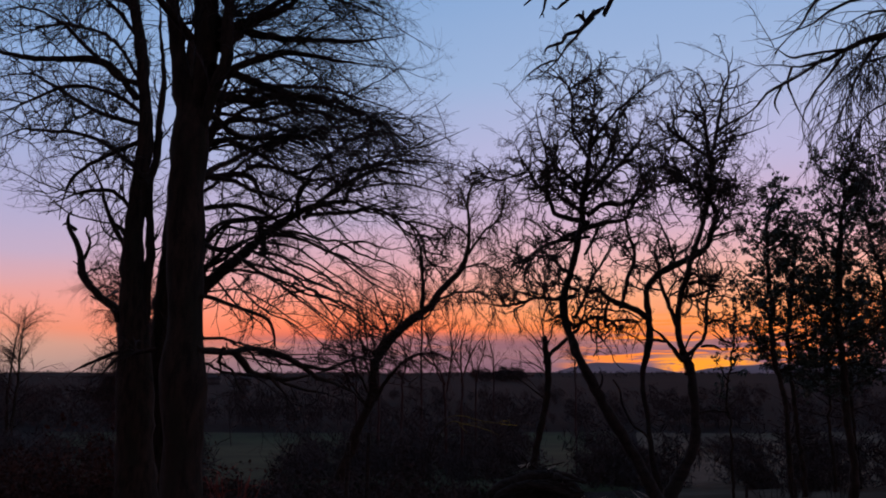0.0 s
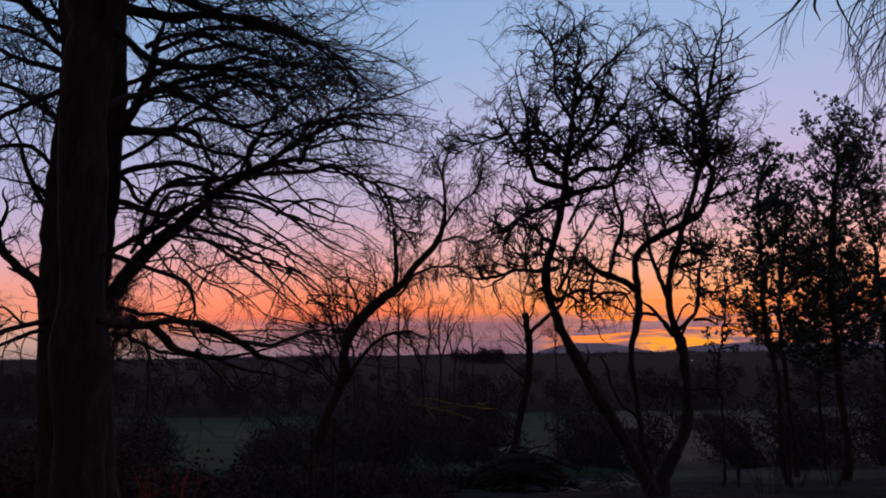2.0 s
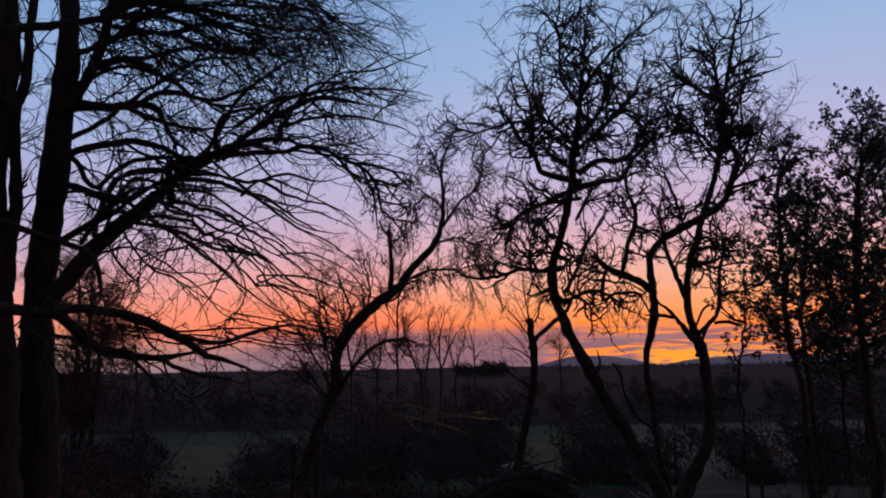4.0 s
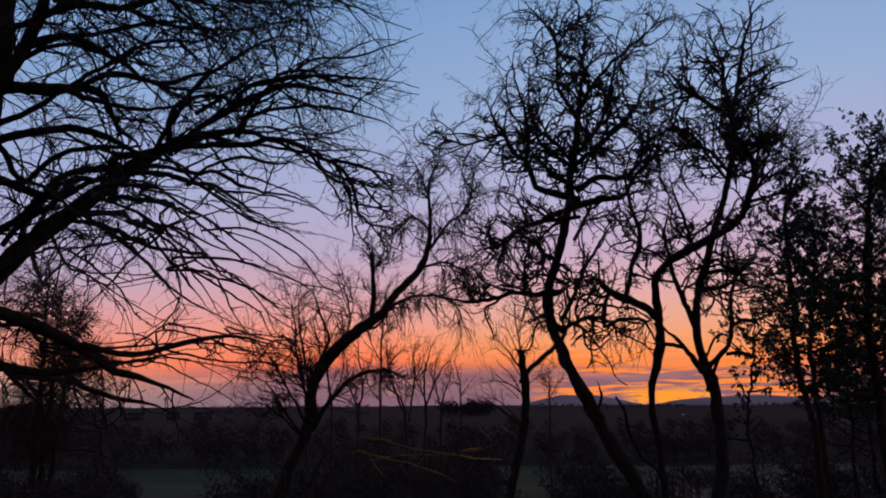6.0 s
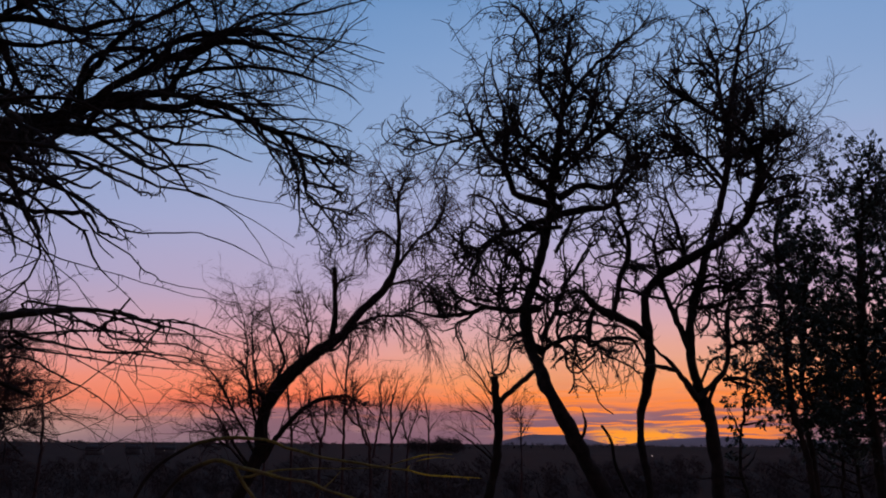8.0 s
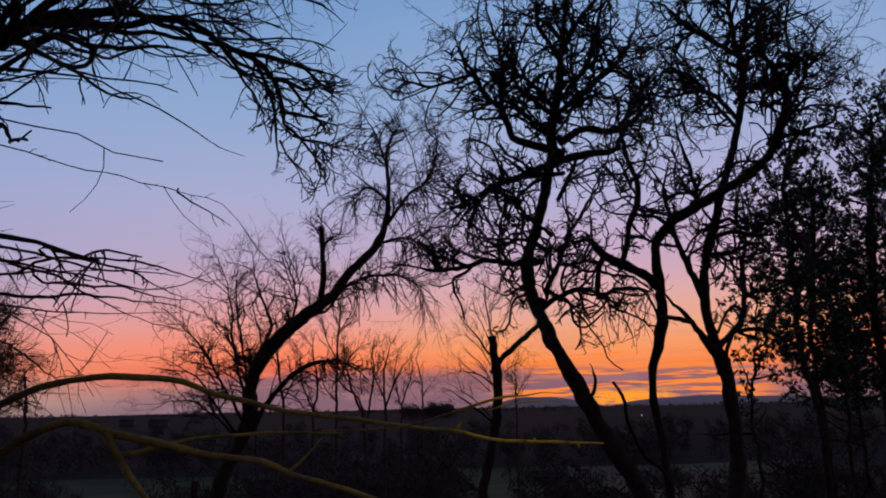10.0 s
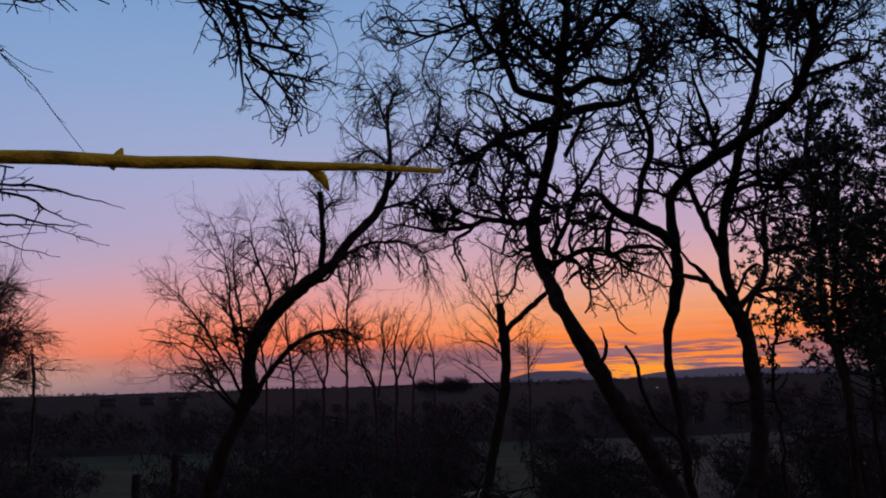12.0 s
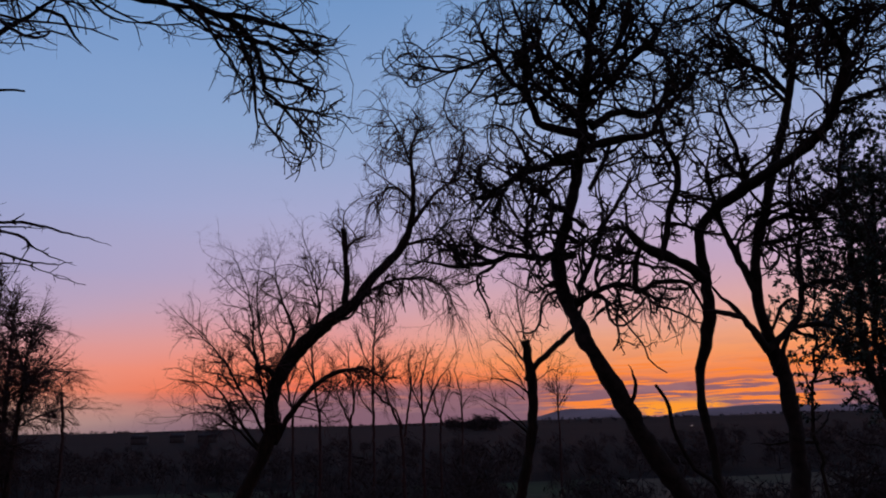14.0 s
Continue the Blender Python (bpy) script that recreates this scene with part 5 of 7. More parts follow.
tree.limb("tuft_limb", [(-0.24, 11.4, 3.72, 0.0167), (-0.14, 11.43, 3.58, 0.013), (-0.05, 11.45, 3.49, 0.0112), (0.05, 11.47, 3.46, 0.0075), (0.1, 11.5, 3.55, 0.0057)])
tree.limb("tuft_limb", [(-0.74, 11.4, 4.02, 0.013), (-0.62, 11.43, 3.77, 0.0112), (-0.52, 11.45, 3.64, 0.0094), (-0.47, 11.47, 3.54, 0.0075), (-0.42, 11.5, 3.45, 0.0057)])
tree.limb("tuft_limb", [(-0.3, 11.4, 3.21, 0.0093), (-0.25, 11.43, 3.1, 0.0075), (-0.16, 11.47, 3.03, 0.0075), (-0.08, 11.5, 2.99, 0.0057)])
tree.limb("tuft_limb", [(-0.68, 11.4, 4, 0.0222), (-0.39, 11.43, 3.95, 0.0224), (-0.15, 11.45, 3.9, 0.0187), (0, 11.47, 3.87, 0.0151), (0.16, 11.5, 3.82, 0.0095)])
tree.limb("tuft_limb", [(-0.14, 11.4, 3.87, 0.013), (-0.03, 11.43, 3.76, 0.0112), (0.09, 11.47, 3.67, 0.0094), (0.2, 11.5, 3.6, 0.0057)])
tree.limb("limb", [(-3.39, 10.9, 3.1, 0.025), (-3, 10.6, 3.06, 0.0242), (-2.55, 10.3, 2.95, 0.0234), (-2.13, 10, 2.76, 0.0226), (-1.85, 9.7, 2.62, 0.0186), (-1.48, 9.4, 2.51, 0.0149), (-1.24, 9.1, 2.41, 0.0144), (-1.06, 8.8, 2.23, 0.011), (-0.85, 8.5, 2.09, 0.0105), (-0.65, 8.2, 2.01, 0.0075)], 0.35)
tree.limb("limb", [(-2.76, 11.1, 3.69, 0.0293), (-2.29, 10.73, 3.56, 0.0281), (-1.91, 10.36, 3.37, 0.0269), (-1.65, 9.99, 3.22, 0.0225), (-1.35, 9.61, 3.1, 0.0184), (-1.04, 9.24, 2.87, 0.0146), (-0.69, 8.87, 2.63, 0.0111), (-0.38, 8.5, 2.51, 0.0079)], 0.35)
tree.limb("limb", [(-1.61, 9.8, 3.18, 0.0189), (-1.4, 9.55, 3.25, 0.0152), (-1.05, 9.3, 3.25, 0.0147), (-0.72, 9.05, 3.1, 0.0114), (-0.41, 8.8, 3.1, 0.0083)], 0.35)
tree.limb("limb", [(-2.93, 10.6, 3.15, 0.0208), (-2.4, 10.04, 2.84, 0.0162), (-1.91, 9.48, 2.5, 0.0151), (-1.53, 8.92, 2.25, 0.0112), (-1.19, 8.36, 1.98, 0.0077), (-0.92, 7.8, 1.79, 0.0047)], 0.35)
tree.limb("limb", [(-2.8, 10.8, 3.33, 0.0212), (-2.27, 10.24, 3.07, 0.0166), (-1.79, 9.68, 2.77, 0.0155), (-1.42, 9.12, 2.62, 0.0115), (-1.02, 8.56, 2.37, 0.0106), (-0.72, 8, 2.19, 0.0073)], 0.35)
tree.limb("limb", [(-3.13, 10.6, 2.94, 0.0173), (-2.64, 9.82, 2.55, 0.0126), (-2.19, 9.05, 2.3, 0.0114), (-1.72, 8.28, 2.11, 0.0076), (-1.35, 7.5, 1.83, 0.0045)], 0.35)
tree.limb("limb", [(-2.51, 11, 3.74, 0.0253), (-2.04, 10.6, 3.6, 0.0208), (-1.54, 10.2, 3.43, 0.0198), (-1.07, 9.8, 3.17, 0.0157), (-0.64, 9.4, 2.96, 0.012), (-0.31, 9, 2.7, 0.0085)], 0.35)
tree.limb("limb", [(-3.33, 10.6, 2.87, 0.0173), (-2.79, 9.73, 2.48, 0.0156), (-2.29, 8.87, 2.2, 0.0111), (-1.88, 8, 1.96, 0.0073)], 0.35)
tree.limb("limb", [(-1.61, 9, 2.54, 0.0113), (-1.31, 8.67, 2.22, 0.0108), (-1.08, 8.33, 2.03, 0.0077), (-0.86, 8, 1.85, 0.0049)], 0.35)
knobs(tree, [k for k, (c, grown) in enumerate(tree.lines) if grown == 0.0])
tree.limb("limb", [(-2.04, 11.3, 4.49, 0.0256), (-1.6, 11.33, 4.78, 0.0231), (-1.12, 11.37, 4.92, 0.0207), (-0.69, 11.4, 4.97, 0.0182), (-0.23, 11.43, 4.95, 0.0156), (0.11, 11.47, 4.96, 0.0131), (0.4, 11.5, 4.9, 0.0105)])
tree.limb("limb", [(-1.11, 11.3, 4.89, 0.0153), (-0.81, 11.35, 5.16, 0.0155), (-0.36, 11.4, 5.22, 0.013), (0.09, 11.45, 5.41, 0.0105), (0.44, 11.5, 5.6, 0.0079)])
tree.limb("limb", [(-1.55, 11.3, 4.43, 0.023), (-1.09, 11.34, 4.57, 0.0206), (-0.66, 11.38, 4.61, 0.0181), (-0.32, 11.42, 4.53, 0.0156), (0.02, 11.46, 4.44, 0.0131), (0.19, 11.5, 4.32, 0.0079)])
# the side away from the path is the more twiggy
tree.lines = [(c, s * (1.5 if c[:, 0].mean() < -4.7 else 0.76 if c[:, 2].mean() > 3.6 else 1.05)) for c, s in tree.lines]
tree.crown(5.0, first=dict(length=1.3, wiggle=0.19, pull=(0.0, 0, -0.15), angle=(20, 65), r=0.013, m=9),
           second=dict(count=7, length=0.55, wiggle=0.26, pull=(0, 0, -0.2), angle=(25, 60), r=0.009, m=5),
           third=dict(count=2, length=0.22, wiggle=0.2, pull=(0, 0, -0.2), angle=(30, 65), r=0.006, m=3), max_r=0.085, clear=1.2, inside=large_crown)
tree.limb("limb", [(-3.75, 11.25, 3.05, 0.03312), (-4.04, 12, 3.5, 0.03928), (-4.06, 12.6, 4.18, 0.04088), (-3.55, 12.62, 4.28, 0.04552), (-3.17, 12.63, 4.32, 0.04176), (-3, 12.65, 4.47, 0.038), (-2.82, 12.67, 4.64, 0.03408), (-2.59, 12.68, 4.84, 0.028), (-2.36, 12.7, 5.03, 0.02184)])
tree.limb("limb", [(-2.6, 12.7, 4.84, 0.01944), (-2.39, 12.7, 4.76, 0.01728), (-2.27, 12.7, 4.56, 0.01504), (-2.11, 12.7, 4.39, 0.00856)])
tree.limb("limb", [(-3.62, 11.2, 3.13, 0.02592), (-3.88, 12, 3.62, 0.02896), (-3.85, 12.5, 4.13, 0.02824), (-3.38, 12.53, 4.05, 0.02848), (-2.81, 12.57, 3.98, 0.02672), (-2.59, 12.6, 3.97, 0.0228)])
tree.limb("shoot", [(-3.13, 10.49, 1.97, 0.0137), (-3.09, 10.6, 1.89, 0.0152), (-2.38, 10.2, 1.81, 0.0119), (-1.75, 9.8, 1.81, 0.0088), (-1.25, 9.4, 1.78, 0.0071), (-0.86, 9, 1.71, 0.0047), (-0.34, 8.6, 1.64, 0.0025)])
tree.limb("shoot", [(-3.08, 10.59, 1.89, 0.0137), (-3.08, 10.6, 1.85, 0.0152), (-2.38, 10.2, 1.77, 0.0118), (-1.81, 9.8, 1.71, 0.0088), (-1.33, 9.4, 1.62, 0.0061), (-0.87, 9, 1.54, 0.0046), (-0.27, 8.6, 1.48, 0.0025)])
tree.limb("shoot", [(-3.07, 10.59, 1.85, 0.0113), (-3.07, 10.6, 1.81, 0.0126), (-2.33, 10.2, 1.69, 0.0106), (-1.8, 9.8, 1.66, 0.0077), (-1.24, 9.4, 1.46, 0.005), (-0.8, 9, 1.26, 0.0037), (-0.51, 8.6, 1.41, 0.0025)])
tree.limb("shoot", [(-1.52, 9.25, 1.67, 0.00828), (-1.57, 9.2, 1.74, 0.0092), (-1.02, 9.08, 1.62, 0.0072), (-0.75, 8.96, 1.6, 0.00608), (-0.5, 8.84, 1.56, 0.00416), (-0.27, 8.72, 1.51, 0.0032), (-0.1, 8.6, 1.44, 0.00232)])
tree.limb("shoot", [(-1.57, 9.2, 1.74, 0.00756), (-1.54, 9.2, 1.86, 0.0084), (-0.97, 9.05, 1.7, 0.00624), (-0.73, 8.9, 1.59, 0.00424), (-0.49, 8.75, 1.48, 0.0032), (-0.23, 8.6, 1.41, 0.00224)])
tree.limb("shoot", [(-1.51, 9.19, 1.85, 0.00756), (-1.5, 9.2, 1.9, 0.0084), (-1.05, 9.1, 1.82, 0.0064), (-0.74, 9, 1.72, 0.00528), (-0.47, 8.9, 1.69, 0.00432), (-0.32, 8.8, 1.65, 0.00248)])
tree.limb("shoot", [(-1.18, 9.33, 1.77, 0.00677), (-1.09, 9.4, 1.85, 0.00752), (-0.7, 9.28, 1.81, 0.0056), (-0.49, 9.15, 1.74, 0.00456), (-0.32, 9.02, 1.68, 0.0036), (-0.17, 8.9, 1.62, 0.00208)])
tree.limb("shoot", [(-1.09, 9.4, 1.85, 0.00684), (-1.1, 9.4, 1.89, 0.0076), (-0.69, 9.28, 1.77, 0.0056), (-0.54, 9.15, 1.68, 0.00456), (-0.42, 9.02, 1.61, 0.0036), (-0.27, 8.9, 1.56, 0.002)])
tree.limb("shoot", [(-1.13, 9.37, 1.81, 0.0067), (-1.08, 9.4, 1.73, 0.00744), (-0.66, 9.23, 1.67, 0.00472), (-0.45, 9.07, 1.6, 0.00368), (-0.28, 8.9, 1.57, 0.002)])
spurs(tree, 9)
tree.limb("limb", [(-3.14, 11.2, 3.31, 0.02877), (-2.32, 9.9, 2.94, 0.02232), (-1.57, 8.6, 2.52, 0.01525), (-0.93, 7.3, 2.14, 0.01048), (-0.65, 7.05, 1.91, 0.00682), (-0.54, 7.05, 1.89, 0.00632), (-0.4, 7.05, 1.75, 0.0057), (-0.29, 7.05, 1.66, 0.00465), (-0.19, 7.05, 1.6, 0.0036), (-0.12, 7.05, 1.57, 0.0031), (-0.02, 7.05, 1.54, 0.0026), (0.1, 7.05, 1.51, 0.00205)])
tree.limb("shoot", [(-0.71, 7.11, 1.96, 0.00658), (-0.81, 7.05, 1.91, 0.00732), (-0.63, 7.04, 1.9, 0.00577), (-0.55, 7.03, 1.82, 0.00465), (-0.48, 7.02, 1.7, 0.0036), (-0.39, 7.01, 1.57, 0.00298), (-0.39, 7, 1.44, 0.00198)])
tree.limb("shoot", [(-0.77, 7.08, 1.93, 0.00681), (-0.8, 7.1, 1.97, 0.00756), (-0.54, 7.08, 1.97, 0.00651), (-0.31, 7.07, 1.9, 0.00484), (-0.17, 7.05, 1.85, 0.00428), (-0.01, 7.03, 1.8, 0.00316), (0.09, 7.02, 1.7, 0.0026), (0.16, 7, 1.6, 0.00205)])
tree.limb("shoot", [(-0.74, 7.1, 1.93, 0.00645), (-0.49, 7.1, 1.8, 0.00477), (-0.38, 7.1, 1.73, 0.00428), (-0.32, 7.1, 1.62, 0.00316), (-0.19, 7.1, 1.49, 0.00211)])
tree.limb("shoot", [(-0.71, 7.1, 1.92, 0.00645), (-0.48, 7.1, 1.85, 0.00539), (-0.38, 7.1, 1.8, 0.00428), (-0.28, 7.1, 1.73, 0.00322), (-0.2, 7.1, 1.73, 0.00217)])
tree.limb("limb", [(-2.88, 11.2, 3.49, 0.02505), (-1.82, 9.4, 2.96, 0.01779), (-0.99, 7.6, 2.34, 0.01135), (-0.64, 7.1, 2.1, 0.00663), (-0.44, 7.1, 2.05, 0.00552), (-0.29, 7.1, 1.93, 0.0044), (-0.18, 7.1, 1.88, 0.00384), (-0.02, 7.1, 1.81, 0.00329), (0.12, 7.1, 1.81, 0.00273), (0.28, 7.1, 1.77, 0.00217)])
tree.limb("shoot", [(-0.67, 7.1, 2.11, 0.00608), (-0.47, 7.1, 2.12, 0.00558), (-0.3, 7.1, 2.05, 0.00496), (-0.19, 7.1, 1.97, 0.0044), (-0.11, 7.1, 1.86, 0.00329), (0.01, 7.1, 1.81, 0.00273), (0.2, 7.1, 1.69, 0.00217)])
tree.limb("limb", [(-3.13, 11.2, 3.52, 0.02505), (-1.37, 7.6, 2.49, 0.01141), (-1.08, 7.3, 2.37, 0.00862), (-0.8, 7.18, 2.28, 0.00651), (-0.56, 7.05, 2.2, 0.00539), (-0.28, 6.92, 2.1, 0.00434), (0.03, 6.8, 1.99, 0.00335)])
tree.limb("shoot", [(-4.25, 11.15, 3.53, 0.01853), (-4.16, 11, 3.52, 0.02058), (-3.46, 10.43, 3.39, 0.0191), (-2.85, 9.86, 3.17, 0.01593), (-2.28, 9.29, 2.78, 0.01296), (-1.74, 8.71, 2.59, 0.01042), (-1.29, 8.14, 2.36, 0.00812), (-0.84, 7.57, 2.15, 0.00508), (-0.51, 7, 1.86, 0.00347)])
tree.limb("shoot", [(-3.4, 11, 4.15, 0.0191), (-2.6, 10.28, 3.66, 0.0155), (-1.8, 9.57, 3.34, 0.01234), (-1.34, 8.85, 2.99, 0.00949), (-0.85, 8.13, 2.57, 0.00701), (-0.42, 7.42, 2.24, 0.00496), (-0.09, 6.7, 2, 0.00322)])
tree.limb("shoot", [(-3.74, 11.18, 2.84, 0.01529), (-3.71, 11.2, 2.81, 0.01699), (-2.94, 10.36, 2.74, 0.01352), (-2.3, 9.52, 2.45, 0.01035), (-1.69, 8.68, 2.12, 0.00763), (-1.2, 7.84, 1.78, 0.00527), (-0.72, 7, 1.61, 0.00341)])
tree.limb("shoot", [(-3.11, 11.16, 3.3, 0.0142), (-3.08, 11.2, 3.23, 0.0158), (-1.88, 9.25, 2.54, 0.0107), (-0.85, 7.3, 1.88, 0.0063), (-0.47, 7.2, 1.68, 0.0024), (-0.3, 7.23, 1.64, 0.002), (-0.2, 7.26, 1.61, 0.0019), (-0.14, 7.29, 1.6, 0.0017), (-0.08, 7.32, 1.59, 0.0018), (-0.02, 7.35, 1.58, 0.0016), (0.06, 7.38, 1.56, 0.0016), (0.12, 7.41, 1.54, 0.0014), (0.18, 7.44, 1.47, 0.0015), (0.22, 7.47, 1.42, 0.0013), (0.28, 7.5, 1.34, 0.001)])
tree.limb("shoot", [(0.04, 7.37, 1.57, 0.00151), (0.07, 7.25, 1.52, 0.00167), (0.12, 7.28, 1.49, 0.00143), (0.16, 7.3, 1.47, 0.0012)])
tree.limb("shoot", [(-0.31, 7.1, 1.75, 0.00246), (-0.3, 7.2, 1.76, 0.00273), (-0.23, 7.29, 1.79, 0.00267), (-0.16, 7.37, 1.81, 0.00223), (-0.13, 7.46, 1.83, 0.00205), (-0.06, 7.54, 1.82, 0.00217), (-0, 7.63, 1.8, 0.00192), (0.04, 7.71, 1.79, 0.00205), (0.09, 7.8, 1.79, 0.00167)])
tree.limb("shoot", [(-0.23, 7.1, 1.53, 0.00273), (-0.34, 7.2, 1.43, 0.00304), (-0.25, 7.27, 1.39, 0.00273), (-0.16, 7.33, 1.38, 0.00205), (-0.11, 7.4, 1.39, 0.00186), (-0.05, 7.47, 1.38, 0.00192), (0.01, 7.53, 1.4, 0.00167), (0.1, 7.6, 1.45, 0.00143)])
tree.limb("shoot", [(-1.11, 7.67, 2.25, 0.00737), (-1.23, 7.6, 2.28, 0.00818), (-1.04, 7.48, 2.2, 0.00794), (-0.87, 7.36, 2.08, 0.00676), (-0.74, 7.24, 1.94, 0.00558), (-0.62, 7.12, 1.81, 0.00446), (-0.52, 7, 1.66, 0.00341)])
tree.limb("shoot", [(-1.38, 8.45, 2.63, 0.00887), (-1.47, 8.4, 2.67, 0.00986), (-1.05, 8.05, 2.42, 0.00911), (-0.77, 7.7, 2.2, 0.00738), (-0.53, 7.35, 2, 0.00577), (-0.23, 7, 1.82, 0.00347)])
tree.limb("shoot", [(-2.43, 11.33, 4.05, 0.01808), (-2.43, 11.4, 4.04, 0.02009), (-2.03, 10.67, 3.67, 0.01817), (-1.49, 9.93, 3.18, 0.01463), (-0.96, 9.2, 2.73, 0.01147), (-0.57, 8.47, 2.45, 0.00874), (-0.24, 7.73, 2.14, 0.00639), (-0.01, 7, 1.84, 0.00347)])
tree.limb("shoot", [(-1.92, 11.4, 4.23, 0.01473), (-2, 11.5, 4.26, 0.01637), (-1.48, 10.45, 3.54, 0.01234), (-0.87, 9.4, 3.09, 0.00899), (-0.43, 8.35, 2.66, 0.00614), (-0.06, 7.3, 2.18, 0.00384)])
tree.limb("shoot", [(-3.09, 11.28, 3.48, 0.013), (-3.03, 11.2, 3.44, 0.0144), (-2.26, 10.36, 3.19, 0.0116), (-1.71, 9.52, 2.91, 0.0102), (-1.26, 8.68, 2.52, 0.0078), (-0.91, 7.84, 2.15, 0.0048), (-0.52, 7, 1.85, 0.0026)])
tree.limb("shoot", [(-1.07, 7.58, 2.22, 0.00737), (-1.03, 7.6, 2.23, 0.00818), (-1.1, 7.4, 2.05, 0.00676), (-1.12, 7.2, 1.88, 0.00546), (-1.16, 7, 1.69, 0.00341)])
tree.limb("shoot", [(-2.87, 11.22, 3.56, 0.01568), (-2.83, 11.2, 3.58, 0.01742), (-2.21, 10.48, 3.37, 0.01581), (-1.69, 9.77, 3, 0.01259), (-1.15, 9.05, 2.63, 0.00973), (-0.77, 8.33, 2.3, 0.00725), (-0.39, 7.62, 2.02, 0.00515), (-0.11, 6.9, 1.79, 0.00341)])
tree.limb("shoot", [(-2.77, 11.3, 3.81, 0.01596), (-2.74, 11.3, 3.78, 0.01773), (-2.04, 10.46, 3.48, 0.01407), (-1.36, 9.62, 3.07, 0.01079), (-0.8, 8.78, 2.78, 0.008), (-0.34, 7.94, 2.48, 0.00564), (-0.02, 7.1, 2.17, 0.00366)])
tree.limb("shoot", [(-1.08, 7.79, 2.41, 0.00776), (-1.11, 7.8, 2.35, 0.00862), (-0.85, 7.6, 2.19, 0.00719), (-0.63, 7.4, 1.98, 0.00583), (-0.41, 7.2, 1.83, 0.00459), (-0.2, 7, 1.65, 0.00347)])
spurs(tree, 24)

tree = Tree("birch_tree", "bare tree with a curtain of fine hanging twigs", (6.4, 6.9, -0.55), 18, BARK, TWIG, crooked=0.02)
tree.limb("trunk", [(6.4, 6.9, -0.7, 0.2), (6.3, 6.9, 1.5, 0.17), (6.1, 6.8, 3.5, 0.15), (6.0, 6.8, 5.5, 0.12), (5.9, 6.8, 8.0, 0.06)])
tree.limb("limb", [(4.57, 5.9, 4.65, 0.0557), (4.26, 5.9, 4.59, 0.0394), (3.89, 5.9, 4.5, 0.0302), (3.67, 5.9, 4.42, 0.0255), (3.49, 5.9, 4.34, 0.0209), (3.28, 5.9, 4.24, 0.0162), (3.13, 5.9, 4.21, 0.0116), (2.94, 5.9, 4.21, 0.0093), (2.74, 5.9, 4.21, 0.007), (2.54, 5.9, 4.25, 0.0046)])
tree.limb("limb", [(3.23, 5.8, 4.19, 0.016), (3.07, 5.8, 4.08, 0.0137), (2.9, 5.8, 3.98, 0.0137), (2.75, 5.8, 3.9, 0.0114), (2.64, 5.8, 3.77, 0.0091), (2.49, 5.8, 3.65, 0.0068), (2.31, 5.8, 3.52, 0.0046)])
tree.limb("limb", [(3.43, 5.8, 4.29, 0.0137), (3.19, 5.8, 4.26, 0.0114), (2.99, 5.8, 4.23, 0.0091), (2.85, 5.8, 4.31, 0.0068), (2.71, 5.8, 4.36, 0.0046)])
tree.limb("limb", [(4.61, 5.9, 4.97, 0.0371), (4.09, 5.9, 4.86, 0.0232), (3.79, 5.9, 4.84, 0.0186), (3.53, 5.9, 4.76, 0.0139), (3.27, 5.9, 4.59, 0.0116), (3.06, 5.9, 4.49, 0.0093), (2.85, 5.9, 4.41, 0.007), (2.71, 5.9, 4.49, 0.0046)])
tree.limb("limb", [(3.72, 5.8, 4.78, 0.0182), (3.43, 5.8, 4.83, 0.016), (3.23, 5.8, 4.73, 0.0137), (3.11, 5.8, 4.54, 0.0114), (2.93, 5.8, 4.36, 0.0068), (2.82, 5.8, 4.23, 0.0046)])
tree.limb("limb", [(2.98, 5.8, 4.12, 0.0114), (2.94, 5.8, 3.98, 0.0091), (3.02, 5.8, 3.72, 0.0068), (3.12, 5.8, 3.52, 0.0046)])
tree.limb("limb", [(3.48, 5.8, 4.31, 0.0137), (3.31, 5.8, 4.08, 0.0114), (3.16, 5.8, 3.92, 0.0091), (3.04, 5.8, 3.67, 0.0068), (3.06, 5.8, 3.42, 0.0046)])
tree.limb("limb", [(2.9, 5.8, 3.98, 0.0114), (2.82, 5.8, 3.82, 0.0091), (2.85, 5.8, 3.7, 0.0068)])
tree.limb("limb", [(4.6, 6, 4.35, 0.0283), (4.3, 6, 4.38, 0.0189), (3.94, 6, 4.32, 0.0142), (3.63, 6, 4.19, 0.0118), (3.46, 6, 4.01, 0.0071)])
tree.limb("limb", [(4.33, 6, 4.65, 0.0212), (4.04, 6, 4.76, 0.0142), (3.79, 6, 4.73, 0.0118), (3.57, 6, 4.59, 0.0071)])
tree.limb("limb", [(4.55, 6, 3.93, 0.0236), (4.3, 6, 3.95, 0.0165), (4, 6, 3.93, 0.0118), (3.74, 6, 3.8, 0.0094), (3.57, 6, 3.59, 0.0047)])
tree.limb("limb", [(4.5, 6, 3.56, 0.0212), (4.26, 6, 3.59, 0.0142), (4.01, 6, 3.56, 0.0094), (3.81, 6, 3.46, 0.0071), (3.65, 6, 3.33, 0.0047)])
tree.limb("limb", [(4.03, 6.1, 4.6, 0.0192), (3.86, 6.1, 4.42, 0.0144), (3.68, 6.1, 4.1, 0.0096), (3.55, 6.1, 3.83, 0.0072)])
hang(tree, (9, 10, 11, 12, 13), 24.0, 0.7, 0.004, 0.1)
